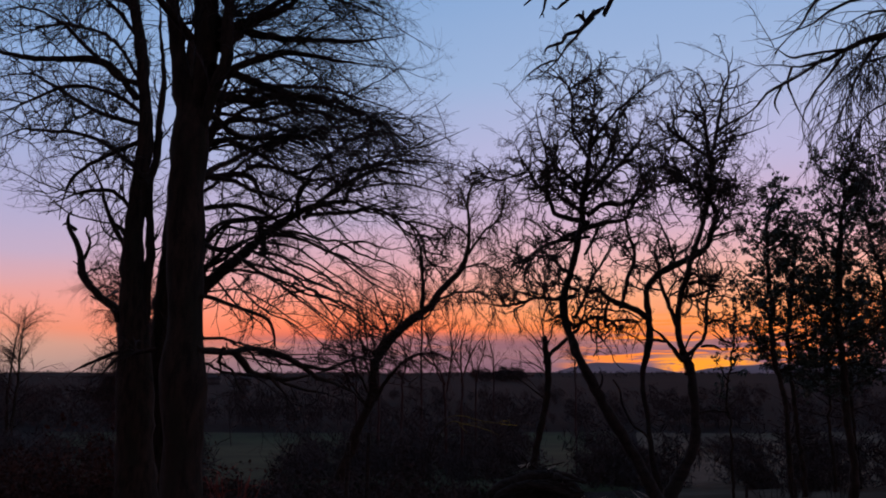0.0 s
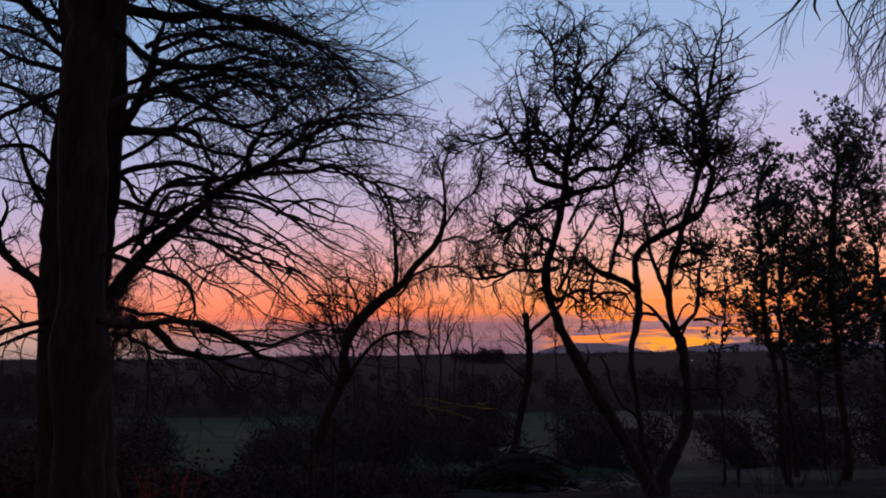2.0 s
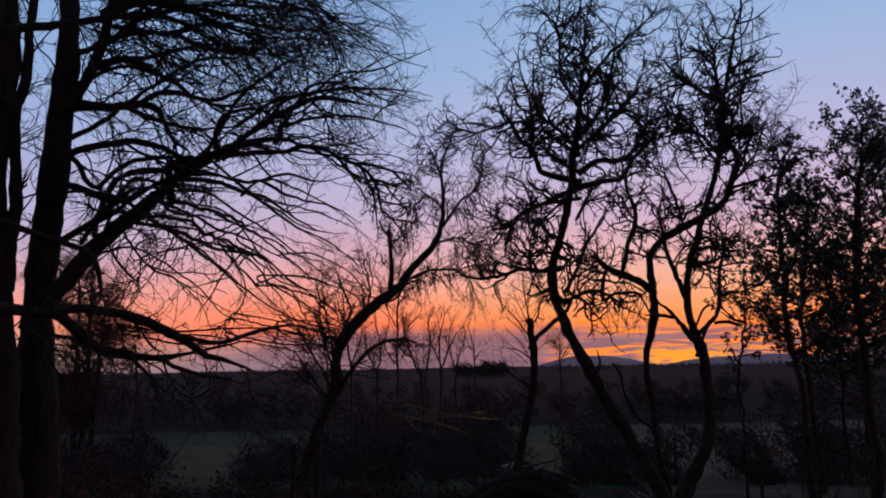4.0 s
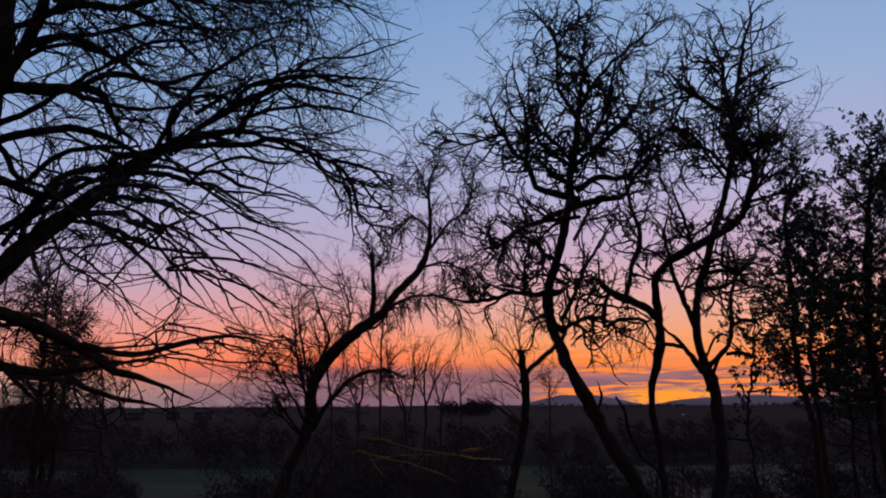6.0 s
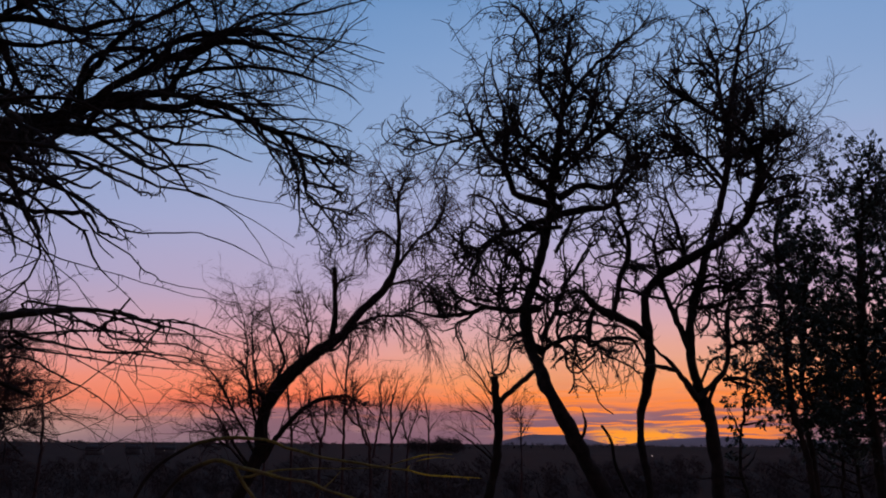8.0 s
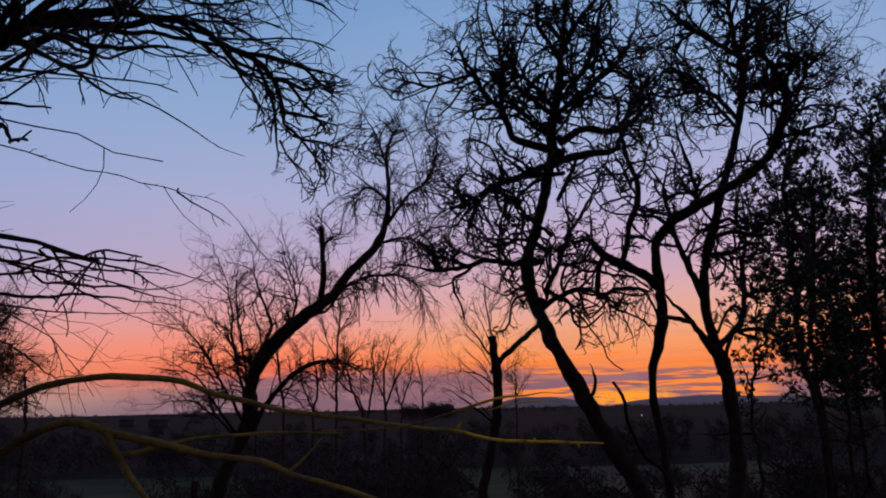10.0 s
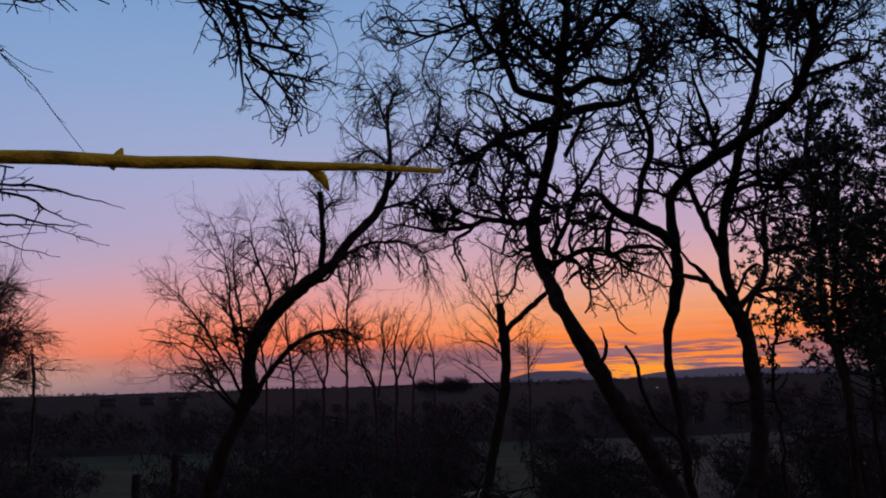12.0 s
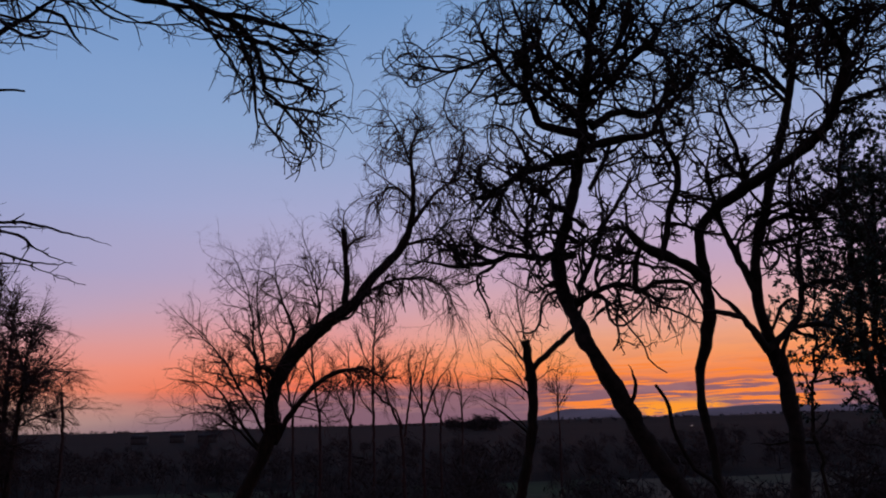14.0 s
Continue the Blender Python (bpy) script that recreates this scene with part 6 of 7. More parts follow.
tree.crown(4.0, first=dict(length=0.55, wiggle=0.1, pull=(0, 0, -1.2), angle=(20, 70), r=0.005, m=8),
           second=dict(count=6, length=0.3, wiggle=0.12, pull=(0, 0, -1.4), angle=(20, 55), r=0.0032, m=5), max_r=0.035, clear=2.4)

tree = Tree("overhanging_tree", "bare branch reaching over the path from a small tree", (2.6, -1.6, 0.0), 19, APPLE_BARK, TWIG, crooked=0.008)
tree.limb("trunk", [(2.6, -1.6, -0.1, 0.12), (2.5, -1.5, 1.2, 0.1), (2.2, -1.2, 2.4, 0.07), (1.7, -0.4, 3.0, 0.05), (1.1, 0.7, 3.1, 0.03), (0.62, 1.5, 2.95, 0.016)])
tree.limb("limb", [(0.62, 1.5, 2.95, 0.0119), (0.39, 1.53, 2.41, 0.0073), (0.37, 1.53, 2.38, 0.0073), (0.34, 1.53, 2.36, 0.0069), (0.32, 1.53, 2.33, 0.006), (0.3, 1.53, 2.3, 0.0052), (0.28, 1.53, 2.28, 0.0048), (0.26, 1.53, 2.25, 0.0039), (0.24, 1.53, 2.23, 0.003), (0.22, 1.53, 2.21, 0.0026), (0.19, 1.53, 2.2, 0.0017)])
tree.limb("limb", [(0.34, 1.53, 2.35, 0.0056), (0.31, 1.53, 2.32, 0.0052), (0.28, 1.53, 2.31, 0.0043), (0.27, 1.53, 2.29, 0.0039), (0.24, 1.53, 2.28, 0.0035), (0.23, 1.53, 2.27, 0.003), (0.23, 1.53, 2.26, 0.0022)])
tree.limb("limb", [(0.26, 1.53, 2.25, 0.003), (0.23, 1.53, 2.24, 0.0026), (0.21, 1.53, 2.23, 0.0026), (0.19, 1.53, 2.21, 0.0017)])
tree.limb("limb", [(0.33, 1.53, 2.34, 0.0048), (0.32, 1.53, 2.35, 0.0043), (0.31, 1.53, 2.36, 0.0039), (0.3, 1.53, 2.35, 0.0026)])
tree.limb("limb", [(0.4, 1.53, 2.48, 0.0056), (0.33, 1.53, 2.44, 0.0048), (0.29, 1.53, 2.4, 0.0039), (0.27, 1.53, 2.38, 0.0039), (0.26, 1.53, 2.37, 0.0035), (0.25, 1.53, 2.38, 0.0022)])
tree.limb("limb", [(0.33, 1.53, 2.44, 0.0048), (0.28, 1.53, 2.45, 0.0043), (0.24, 1.53, 2.41, 0.0039), (0.23, 1.53, 2.37, 0.0035), (0.22, 1.53, 2.35, 0.0022)])
tree.limb("limb", [(0.26, 1.53, 2.29, 0.0026), (0.26, 1.53, 2.27, 0.0022), (0.27, 1.53, 2.26, 0.0017)])
spurs(tree, 7, False, 0.6)

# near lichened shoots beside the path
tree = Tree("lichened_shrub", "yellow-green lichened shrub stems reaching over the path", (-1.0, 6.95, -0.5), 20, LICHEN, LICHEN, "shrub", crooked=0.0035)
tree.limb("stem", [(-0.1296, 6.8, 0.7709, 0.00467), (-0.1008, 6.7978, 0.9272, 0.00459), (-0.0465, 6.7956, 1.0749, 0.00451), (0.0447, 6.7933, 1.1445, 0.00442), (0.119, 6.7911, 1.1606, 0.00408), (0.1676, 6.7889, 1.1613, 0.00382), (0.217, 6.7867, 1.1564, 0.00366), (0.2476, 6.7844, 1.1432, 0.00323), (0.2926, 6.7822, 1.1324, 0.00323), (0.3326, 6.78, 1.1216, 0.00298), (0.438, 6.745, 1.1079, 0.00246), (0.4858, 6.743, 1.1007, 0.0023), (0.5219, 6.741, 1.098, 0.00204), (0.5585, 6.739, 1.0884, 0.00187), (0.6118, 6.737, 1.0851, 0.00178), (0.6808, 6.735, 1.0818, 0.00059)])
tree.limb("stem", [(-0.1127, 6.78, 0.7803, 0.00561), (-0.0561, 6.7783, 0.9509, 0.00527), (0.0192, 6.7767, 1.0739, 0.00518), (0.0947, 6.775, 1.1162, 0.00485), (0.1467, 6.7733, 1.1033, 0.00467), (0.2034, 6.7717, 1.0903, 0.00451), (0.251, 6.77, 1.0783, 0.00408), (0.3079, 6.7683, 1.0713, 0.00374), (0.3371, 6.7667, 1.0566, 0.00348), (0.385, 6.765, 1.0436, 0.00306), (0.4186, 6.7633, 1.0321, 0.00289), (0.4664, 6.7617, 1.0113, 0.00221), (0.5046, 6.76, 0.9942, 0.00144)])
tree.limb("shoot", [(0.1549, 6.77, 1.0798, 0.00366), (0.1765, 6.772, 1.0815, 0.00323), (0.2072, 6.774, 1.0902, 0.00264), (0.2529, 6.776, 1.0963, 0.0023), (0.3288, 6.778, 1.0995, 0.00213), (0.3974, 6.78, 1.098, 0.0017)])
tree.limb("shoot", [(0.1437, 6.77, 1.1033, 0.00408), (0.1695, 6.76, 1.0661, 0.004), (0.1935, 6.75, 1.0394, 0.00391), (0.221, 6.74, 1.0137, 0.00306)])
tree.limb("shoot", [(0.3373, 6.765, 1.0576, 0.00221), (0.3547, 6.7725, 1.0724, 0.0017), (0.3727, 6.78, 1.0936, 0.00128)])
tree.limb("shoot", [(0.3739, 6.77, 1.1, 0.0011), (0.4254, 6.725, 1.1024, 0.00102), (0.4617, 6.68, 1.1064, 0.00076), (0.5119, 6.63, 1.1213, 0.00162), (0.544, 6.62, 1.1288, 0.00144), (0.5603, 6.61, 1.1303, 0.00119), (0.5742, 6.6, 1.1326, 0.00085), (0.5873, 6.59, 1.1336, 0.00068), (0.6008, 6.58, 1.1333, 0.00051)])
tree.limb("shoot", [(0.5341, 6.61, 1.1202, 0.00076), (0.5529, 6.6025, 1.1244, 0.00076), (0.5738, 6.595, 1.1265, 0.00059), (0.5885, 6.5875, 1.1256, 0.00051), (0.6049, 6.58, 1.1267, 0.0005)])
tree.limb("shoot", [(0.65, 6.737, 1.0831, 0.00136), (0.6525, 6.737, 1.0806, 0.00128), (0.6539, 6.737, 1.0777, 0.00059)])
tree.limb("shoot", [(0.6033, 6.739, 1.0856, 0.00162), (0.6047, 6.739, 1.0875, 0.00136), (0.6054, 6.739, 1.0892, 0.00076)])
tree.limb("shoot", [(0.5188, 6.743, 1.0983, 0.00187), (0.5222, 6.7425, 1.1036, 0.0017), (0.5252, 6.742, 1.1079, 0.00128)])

# ---- evergreens on the edge of the wood ----
def evergreen(trunk, spread, seed, label, low=1.2, limbs=24, per=3.2, count=4, droop=0.0):
    """trunk: points up the stem (x, y, z, r); the foot is set on the ground. Leaves sit in clumps at the shoot ends."""
    x, y = trunk[0][:2]
    z = float(land(x, y))
    t = Tree("holly_tree", label, (x, y, z), seed, BARK, TWIG, group="evergreen trees", crooked=0.05)
    r = np.random.default_rng(seed)
    t.limb("trunk", [(x, y, z - 0.15, trunk[0][3] * 1.3)] + trunk)
    c = t.lines[0][0]
    top = c[-1, 2]
    for k in range(limbs):
        f = (k + r.uniform(0, 1)) / limbs
        h = z + low + (top - 0.1 - z - low) * f
        p = c[np.argmin(np.abs(c[:, 2] - h)), :3]
        a = r.uniform(0, tau)
        reach = spread * (1.0 - 0.5 * f) * r.uniform(0.45, 1.15)
        out = np.array([cos(a), sin(a), 0.0])
        rise = reach * (r.uniform(0.1, 0.7) + 0.7 * f - droop)
        t.limb("limb", [(*p, 0.028), (*(p + out * reach * 0.5 + [0, 0, 0.35 * rise]), 0.019), (*(p + out * reach + [0, 0, rise]), 0.009)])
    last = t.crown(per, first=dict(length=0.6, wiggle=0.16, pull=(0, 0, 0.6), angle=(25, 70), r=0.01, m=7),
                   second=dict(count=count, length=0.26, wiggle=0.2, pull=(0, 0, 0.5), angle=(25, 70), r=0.006, m=5), max_r=0.05, clear=max(z + low, 0.9))
    t.leaves(last, 8, 0.08, HOLLY, low=0.5)


evergreen([(9.16, 19.5, -0.3, 0.0705), (9.12, 19.5, 1.05, 0.0658), (9.01, 19.5, 2.14, 0.0611), (8.98, 19.5, 3.26, 0.0747), (9.02, 19.5, 4.4, 0.0622), (9.09, 19.5, 5.56, 0.0436), (9.26, 19.5, 6.52, 0.0249)], 1.25, 31, "slim dark evergreen tree with gaps in its crown", 3.3, 34, 4.6, 6)
evergreen([(9.86, 20.5, -0.4, 0.0646), (9.89, 20.5, 1.02, 0.0596), (9.85, 20.5, 2.18, 0.0547), (9.93, 20.5, 3.36, 0.0658), (10.13, 20.5, 4.56, 0.0526), (10.16, 20.5, 5.64, 0.0328)], 1.3, 32, "dark evergreen tree with a dense rounded crown", 3.4, 32, 4.8, 6)
evergreen([(11.07, 20.3, -0.95, 0.1081), (11.16, 20.3, 1, 0.0983), (11.28, 20.3, 2.44, 0.0885), (11.38, 20.3, 4.06, 0.0976), (11.51, 20.3, 5.58, 0.0716), (11.65, 20.3, 6.66, 0.0455), (11.77, 20.3, 7.53, 0.026)], 1.9, 33, "tall dark evergreen tree with clumped leaves on top", 3.0, 46, 4.4, 6)
evergreen([(13.4, 22, 0, 0.0816), (13.4, 22, 3.6, 0.063), (13.2, 22, 7.4, 0.018)], 2.3, 34, "dark dense evergreen tree at the edge of the wood", 2.9, 44, 4.2, 6)
evergreen([(12.3, 23.5, 0, 0.0476), (12.2, 23.5, 2.6, 0.034), (12.3, 23.5, 5.0, 0.018)], 1.7, 35, "low dark evergreen tree behind a taller one", 3.0, 30, 4.6, 5)
evergreen([(14.5, 26, 0, 0.0544), (14.5, 26, 1.5, 0.0408), (14.7, 26, 4.0, 0.018)], 2.6, 36, "low spreading dark evergreen at the edge of the wood", 2.4, 34, 5.0, 6)
evergreen([(7.13, 18.5, 0.91, 0.0293), (7.33, 18.5, 1.75, 0.0256), (7.44, 18.5, 2.29, 0.022), (7.53, 18.5, 2.84, 0.0146), (7.55, 18.5, 3.29, 0.0146)], 0.9, 37, "small dark evergreen between the bare trees", 2.0, 16, 3.0, 4, 0.2)

# ---- bare trees further off ----
def bare_tree(name, label, x, y, height, spread, seed, droop=0.0, per=5.0, stems=1, group="", thick=0.012, twig=RED_TWIG, base_r=0.012, bushy=False):
    z = float(land(x, y))
    t = Tree(name, label, (x, y, z), seed, BARK, twig, group=group, crooked=0.04)
    r = np.random.default_rng(seed)
    for s in range(stems):
        o = np.array([r.uniform(-0.25, 0.25), r.uniform(-0.2, 0.2), 0]) * (stems > 1) * spread
        h = height * r.uniform(0.75, 1.0) if stems > 1 else height
        b, c = np.array([x, y, z]) + o * 0.3, np.array([x, y, z + h]) + o
        mid = (b + c) / 2 + [r.uniform(-0.1, 0.1) * spread, 0, 0]
        t.limb("trunk" if s == 0 else "stem", [(*b - [0, 0, 0.2], height * base_r), (*mid, height * base_r * 0.65), (*c, 0.015)])
        for k in range(12):
            f = 0.25 + 0.7 * (k + r.uniform(0, 1)) / 12
            a = r.uniform(0, tau)
            reach = spread * (1.15 - 0.7 * f) * r.uniform(0.6, 1.1)
            q = b + (c - b) * f
            out = np.array([cos(a), sin(a), 0.0])
            e = q + out * reach + [0, 0, reach * (0.8 - droop)]
            t.limb("limb", [(*q, 0.035), (*((q + e) / 2 + [0, 0, 0.12 * reach]), 0.022), (*e, 0.009)])
    t.crown(per, first=dict(length=0.3 * spread + 0.5, wiggle=0.1, pull=(0, 0, 0.25 - droop), angle=(20, 60), r=thick, m=7),
            second=dict(count=14 if bushy else 6, length=0.14 * spread + 0.3, wiggle=0.14, pull=(0, 0, 0.1 - droop), angle=(20, 60), r=thick * 0.7, m=5),
            third=dict(count=2, length=0.3, wiggle=0.14, pull=(0, 0, -droop), angle=(20, 60), r=thick * 0.55, m=3) if per > 3 and not bushy else None, max_r=0.09, clear=z + 1.0)


bare_tree("weeping_tree", "rounded bare tree with a dense mass of drooping twigs", -14.4, 34, 11.0, 3.2, 41, 0.5, 7.0, 3, thick=0.023, bushy=True)
bare_tree("bare_tree", "wide bare tree standing off beyond the garden", -28.3, 48, 11.0, 3.4, 42, 0.2, 3.5, 2, thick=0.016)
tree = Tree("drooping_sapling", "small bare sapling with drooping side branches", (-12.28, 34.5, float(land(-12.28, 34.5))), 59, RED_TWIG, RED_TWIG, crooked=0.03)
tree.limb("trunk", [(-12.28, 34.5, float(land(-12.28, 34.5)) - 0.2, 0.07)] + [(-12.28, 34.5, 1.24, 0.0547), (-12.36, 34.5, 2.06, 0.0437), (-12.46, 34.5, 2.89, 0.0219)])
tree.limb("limb", [(-12.39, 34.5, 2.48, 0.0219), (-12.25, 34.5, 2.43, 0.0219), (-12.09, 34.5, 2.22, 0.0109)])
tree.limb("limb", [(-12.38, 34.5, 2.27, 0.0219), (-12.51, 34.5, 2.23, 0.0219), (-12.64, 34.5, 2.03, 0.0109)])
tree.limb("limb", [(-12.36, 34.5, 2.06, 0.0219), (-12.13, 34.5, 1.95, 0.0219), (-11.89, 34.5, 1.68, 0.0109)])
tree.limb("limb", [(-12.35, 34.5, 1.9, 0.0219), (-12.56, 34.5, 1.82, 0.0219), (-12.77, 34.5, 1.58, 0.0109)])
tree.limb("limb", [(-12.31, 34.5, 1.65, 0.0219), (-12.03, 34.5, 1.54, 0.0219), (-11.74, 34.5, 1.26, 0.0109)])
tree.limb("limb", [(-12.3, 34.5, 1.57, 0.0219), (-12.57, 34.5, 1.49, 0.0219), (-12.82, 34.5, 1.26, 0.0109)])
tree.limb("limb", [(-12.4, 34.5, 2.58, 0.0219), (-12.5, 34.5, 2.56, 0.0219), (-12.59, 34.5, 2.38, 0.0109)])
tree.crown(7.0, first=dict(length=0.5, wiggle=0.12, pull=(0, 0, -0.8), angle=(20, 60), r=0.012, m=6), second=dict(count=4, length=0.25, wiggle=0.14, pull=(0, 0, -0.6), angle=(20, 60), r=0.009, m=4), max_r=0.06, clear=-1.0)
whips = dict(first=dict(length=1.0, wiggle=0.1, pull=(0, 0, 0.5), angle=(20, 50), r=0.013, m=7),
             second=dict(count=6, length=0.5, wiggle=0.13, pull=(0, 0, 0.3), angle=(20, 50), r=0.0095, m=5),
             third=dict(count=2, length=0.25, wiggle=0.14, pull=(0, 0, 0.1), angle=(20, 55), r=0.0075, m=3))
tree = Tree("sapling", "tall thin bare sapling with a straight trunk beyond the garden", (-1.13, 40, float(land(-1.13, 40))), 50, RED_TWIG, RED_TWIG, group="row of saplings", crooked=0.03)
tree.limb("trunk", [(-1.13, 40, float(land(-1.13, 40)) - 0.2, 0.0876432)] + [(-1.17, 40, 1.02, 0.064914), (-1.21, 40, 2.54, 0.056792), (-1.25, 40, 4.08, 0.04867), (-1.16, 40, 5.39, 0.040548), (-1.02, 40, 6.71, 0.024366), (-0.91, 40, 7.38, 0.016244)])
tree.limb("limb", [(-1.21, 40, 2.29, 0.032426), (-0.74, 40, 3.3, 0.032426), (-0.16, 40, 3.93, 0.024366), (0.44, 40, 4.25, 0.016244)])
tree.limb("limb", [(-1.23, 40, 3.57, 0.032426), (-1.64, 40, 4.35, 0.024366), (-1.89, 40, 5.27, 0.016244)])
tree.limb("limb", [(-1.22, 40, 4.6, 0.032426), (-0.72, 40, 5.38, 0.024366), (-0.32, 40, 6.17, 0.016244)])
tree.limb("limb", [(-1.19, 40, 1.53, 0.032426), (-1.72, 40, 2.3, 0.024366), (-2.02, 40, 3.2, 0.016244)])
tree.limb("limb", [(-1.19, 40, 5.13, 0.024366), (-1.45, 40, 5.92, 0.024366), (-1.55, 40, 6.72, 0.016244)])
tree.crown(5.5, **whips, max_r=0.05, clear=1.2)
tree = Tree("sapling", "bare young tree forked low into slender stems", (0.22, 40.5, float(land(0.22, 40.5))), 51, RED_TWIG, RED_TWIG, group="row of saplings", crooked=0.03)
tree.limb("trunk", [(0.22, 40.5, float(land(0.22, 40.5)) - 0.2, 0.0988032)] + [(0.19, 40.5, 0.47, 0.07409), (-0, 40.5, 1.24, 0.065906), (-0.38, 40.5, 2.15, 0.05766), (-0.63, 40.5, 2.94, 0.041168), (-0.81, 40.5, 3.59, 0.032922), (-0.88, 40.5, 4.38, 0.016492)])
tree.limb("limb", [(0.1, 40.5, 0.99, 0.05766), (-0.2, 40.5, 1.76, 0.041168), (-0.9, 40.5, 2.29, 0.041168), (-1.34, 40.5, 3.21, 0.024676), (-1.54, 40.5, 3.87, 0.016492)])
tree.limb("limb", [(0.2, 40.5, 0.6, 0.05766), (0.39, 40.5, 1.74, 0.049414), (0.54, 40.5, 2.9, 0.041168), (0.48, 40.5, 3.95, 0.032922), (0.57, 40.5, 4.61, 0.016492)])
tree.limb("limb", [(0.43, 40.5, 2.26, 0.032922), (0.87, 40.5, 3.29, 0.024676), (1.04, 40.5, 4.07, 0.016492)])
tree.crown(5.5, **whips, max_r=0.05, clear=1.2)
tree = Tree("sapling", "bare young tree with stems spread like a fan", (1.04, 41, float(land(1.04, 41))), 52, RED_TWIG, RED_TWIG, group="row of saplings", crooked=0.03)
tree.limb("trunk", [(1.04, 41, float(land(1.04, 41)) - 0.2, 0.0902472)] + [(1.08, 41, 0.7, 0.066836), (0.97, 41, 1.74, 0.058466), (0.94, 41, 2.79, 0.050158), (1.14, 41, 3.58, 0.033418), (1.37, 41, 4.38, 0.01674)])
tree.limb("limb", [(1.04, 41, 1.09, 0.058466), (1.46, 41, 2.25, 0.050158), (1.93, 41, 3.16, 0.033418), (2.3, 41, 3.69, 0.025048), (2.58, 41, 4.08, 0.01674)])
tree.limb("limb", [(1, 41, 1.74, 0.041788), (0.59, 41, 2.67, 0.033418), (0.42, 41, 3.6, 0.025048), (0.3, 41, 4.4, 0.01674)])
tree.limb("limb", [(1.46, 41, 2.25, 0.033418), (1.56, 41, 3.3, 0.025048), (1.77, 41, 4.1, 0.01674)])
tree.crown(5.5, **whips, max_r=0.05, clear=1.2)
tree = Tree("sapling", "bare young tree with a crooked thin trunk", (-2.28, 40, float(land(-2.28, 40))), 53, RED_TWIG, RED_TWIG, group="row of saplings", crooked=0.03)
tree.limb("trunk", [(-2.28, 40, float(land(-2.28, 40)) - 0.2, 0.0876432)] + [(-2.23, 40, 0.81, 0.064914), (-2.03, 40, 1.8, 0.056792), (-2.08, 40, 2.82, 0.040548), (-2.28, 40, 3.72, 0.032426), (-2.33, 40, 4.5, 0.016244)])
tree.limb("limb", [(-2.15, 40, 1.05, 0.04867), (-2.53, 40, 1.94, 0.040548), (-2.79, 40, 2.96, 0.024366), (-2.85, 40, 3.86, 0.016244)])
tree.limb("limb", [(-2.05, 40, 2.31, 0.032426), (-1.72, 40, 3.19, 0.024366), (-1.61, 40, 3.96, 0.016244)])
tree.crown(5.5, **whips, max_r=0.05, clear=1.2)
tree = Tree("sapling", "thin bare sapling behind the leaning tree", (-3.4, 39, float(land(-3.4, 39))), 54, RED_TWIG, RED_TWIG, group="row of saplings", crooked=0.03)
tree.limb("trunk", [(-3.4, 39, float(land(-3.4, 39)) - 0.2, 0.0849648)] + [(-3.41, 39, 0.85, 0.06293), (-3.59, 39, 2.07, 0.055056), (-3.75, 39, 3.31, 0.047244), (-3.84, 39, 4.31, 0.031496), (-3.94, 39, 5.19, 0.015748)])
tree.limb("limb", [(-3.52, 39, 1.58, 0.03937), (-3.06, 39, 2.55, 0.031496), (-2.89, 39, 3.53, 0.023622), (-2.94, 39, 4.29, 0.015748)])
tree.limb("limb", [(-3.75, 39, 3.18, 0.031496), (-4.13, 39, 4.06, 0.023622), (-4.32, 39, 4.82, 0.015748)])
tree.crown(5.5, **whips, max_r=0.05, clear=1.2)
tree = Tree("sapling", "slim bare sapling beside the leaning tree", (-4.63, 39.5, float(land(-4.63, 39.5))), 55, RED_TWIG, RED_TWIG, group="row of saplings", crooked=0.03)
tree.limb("trunk", [(-4.63, 39.5, float(land(-4.63, 39.5)) - 0.2, 0.0767064)] + [(-4.71, 39.5, 1.13, 0.055924), (-4.88, 39.5, 2.37, 0.047926), (-5, 39.5, 3.37, 0.039928), (-5.27, 39.5, 4.39, 0.023994)])
tree.limb("limb", [(-4.83, 39.5, 2, 0.031992), (-5.23, 39.5, 2.63, 0.031992), (-5.62, 39.5, 3.26, 0.015996)])
tree.limb("limb", [(-4.94, 39.5, 2.87, 0.031992), (-4.63, 39.5, 3.61, 0.023994), (-4.51, 39.5, 4.37, 0.015996)])
tree.crown(5.5, **whips, max_r=0.05, clear=1.2)
tree = Tree("sapling", "small feathery bare sapling on the skyline", (3, 44, float(land(3, 44))), 56, RED_TWIG, RED_TWIG, group="row of saplings", crooked=0.03)
tree.limb("trunk", [(3, 44, float(land(3, 44)) - 0.2, 0.0653976)] + [(3.02, 44, 1.18, 0.045446), (3, 44, 2.31, 0.036332), (2.85, 44, 3.18, 0.02728), (2.72, 44, 3.77, 0.018166)])
tree.limb("limb", [(3.04, 44, 1.74, 0.02728), (3.41, 44, 2.3, 0.02728), (3.69, 44, 2.15, 0.018166)])
tree.limb("limb", [(3.01, 44, 2.46, 0.02728), (2.6, 44, 2.61, 0.02728), (2.39, 44, 2.19, 0.018166)])
tree.crown(5.5, **whips, max_r=0.05, clear=1.2)
tree = Tree("sapling", "small bare sapling standing alone beyond the broken tree", (7.68, 43, float(land(7.68, 43))), 57, RED_TWIG, RED_TWIG, group="row of saplings", crooked=0.03)
tree.limb("trunk", [(7.68, 43, float(land(7.68, 43)) - 0.2, 0.0636864)] + [(7.83, 43, 1.03, 0.044206), (7.81, 43, 2.15, 0.035402), (7.82, 43, 3.28, 0.01767)])
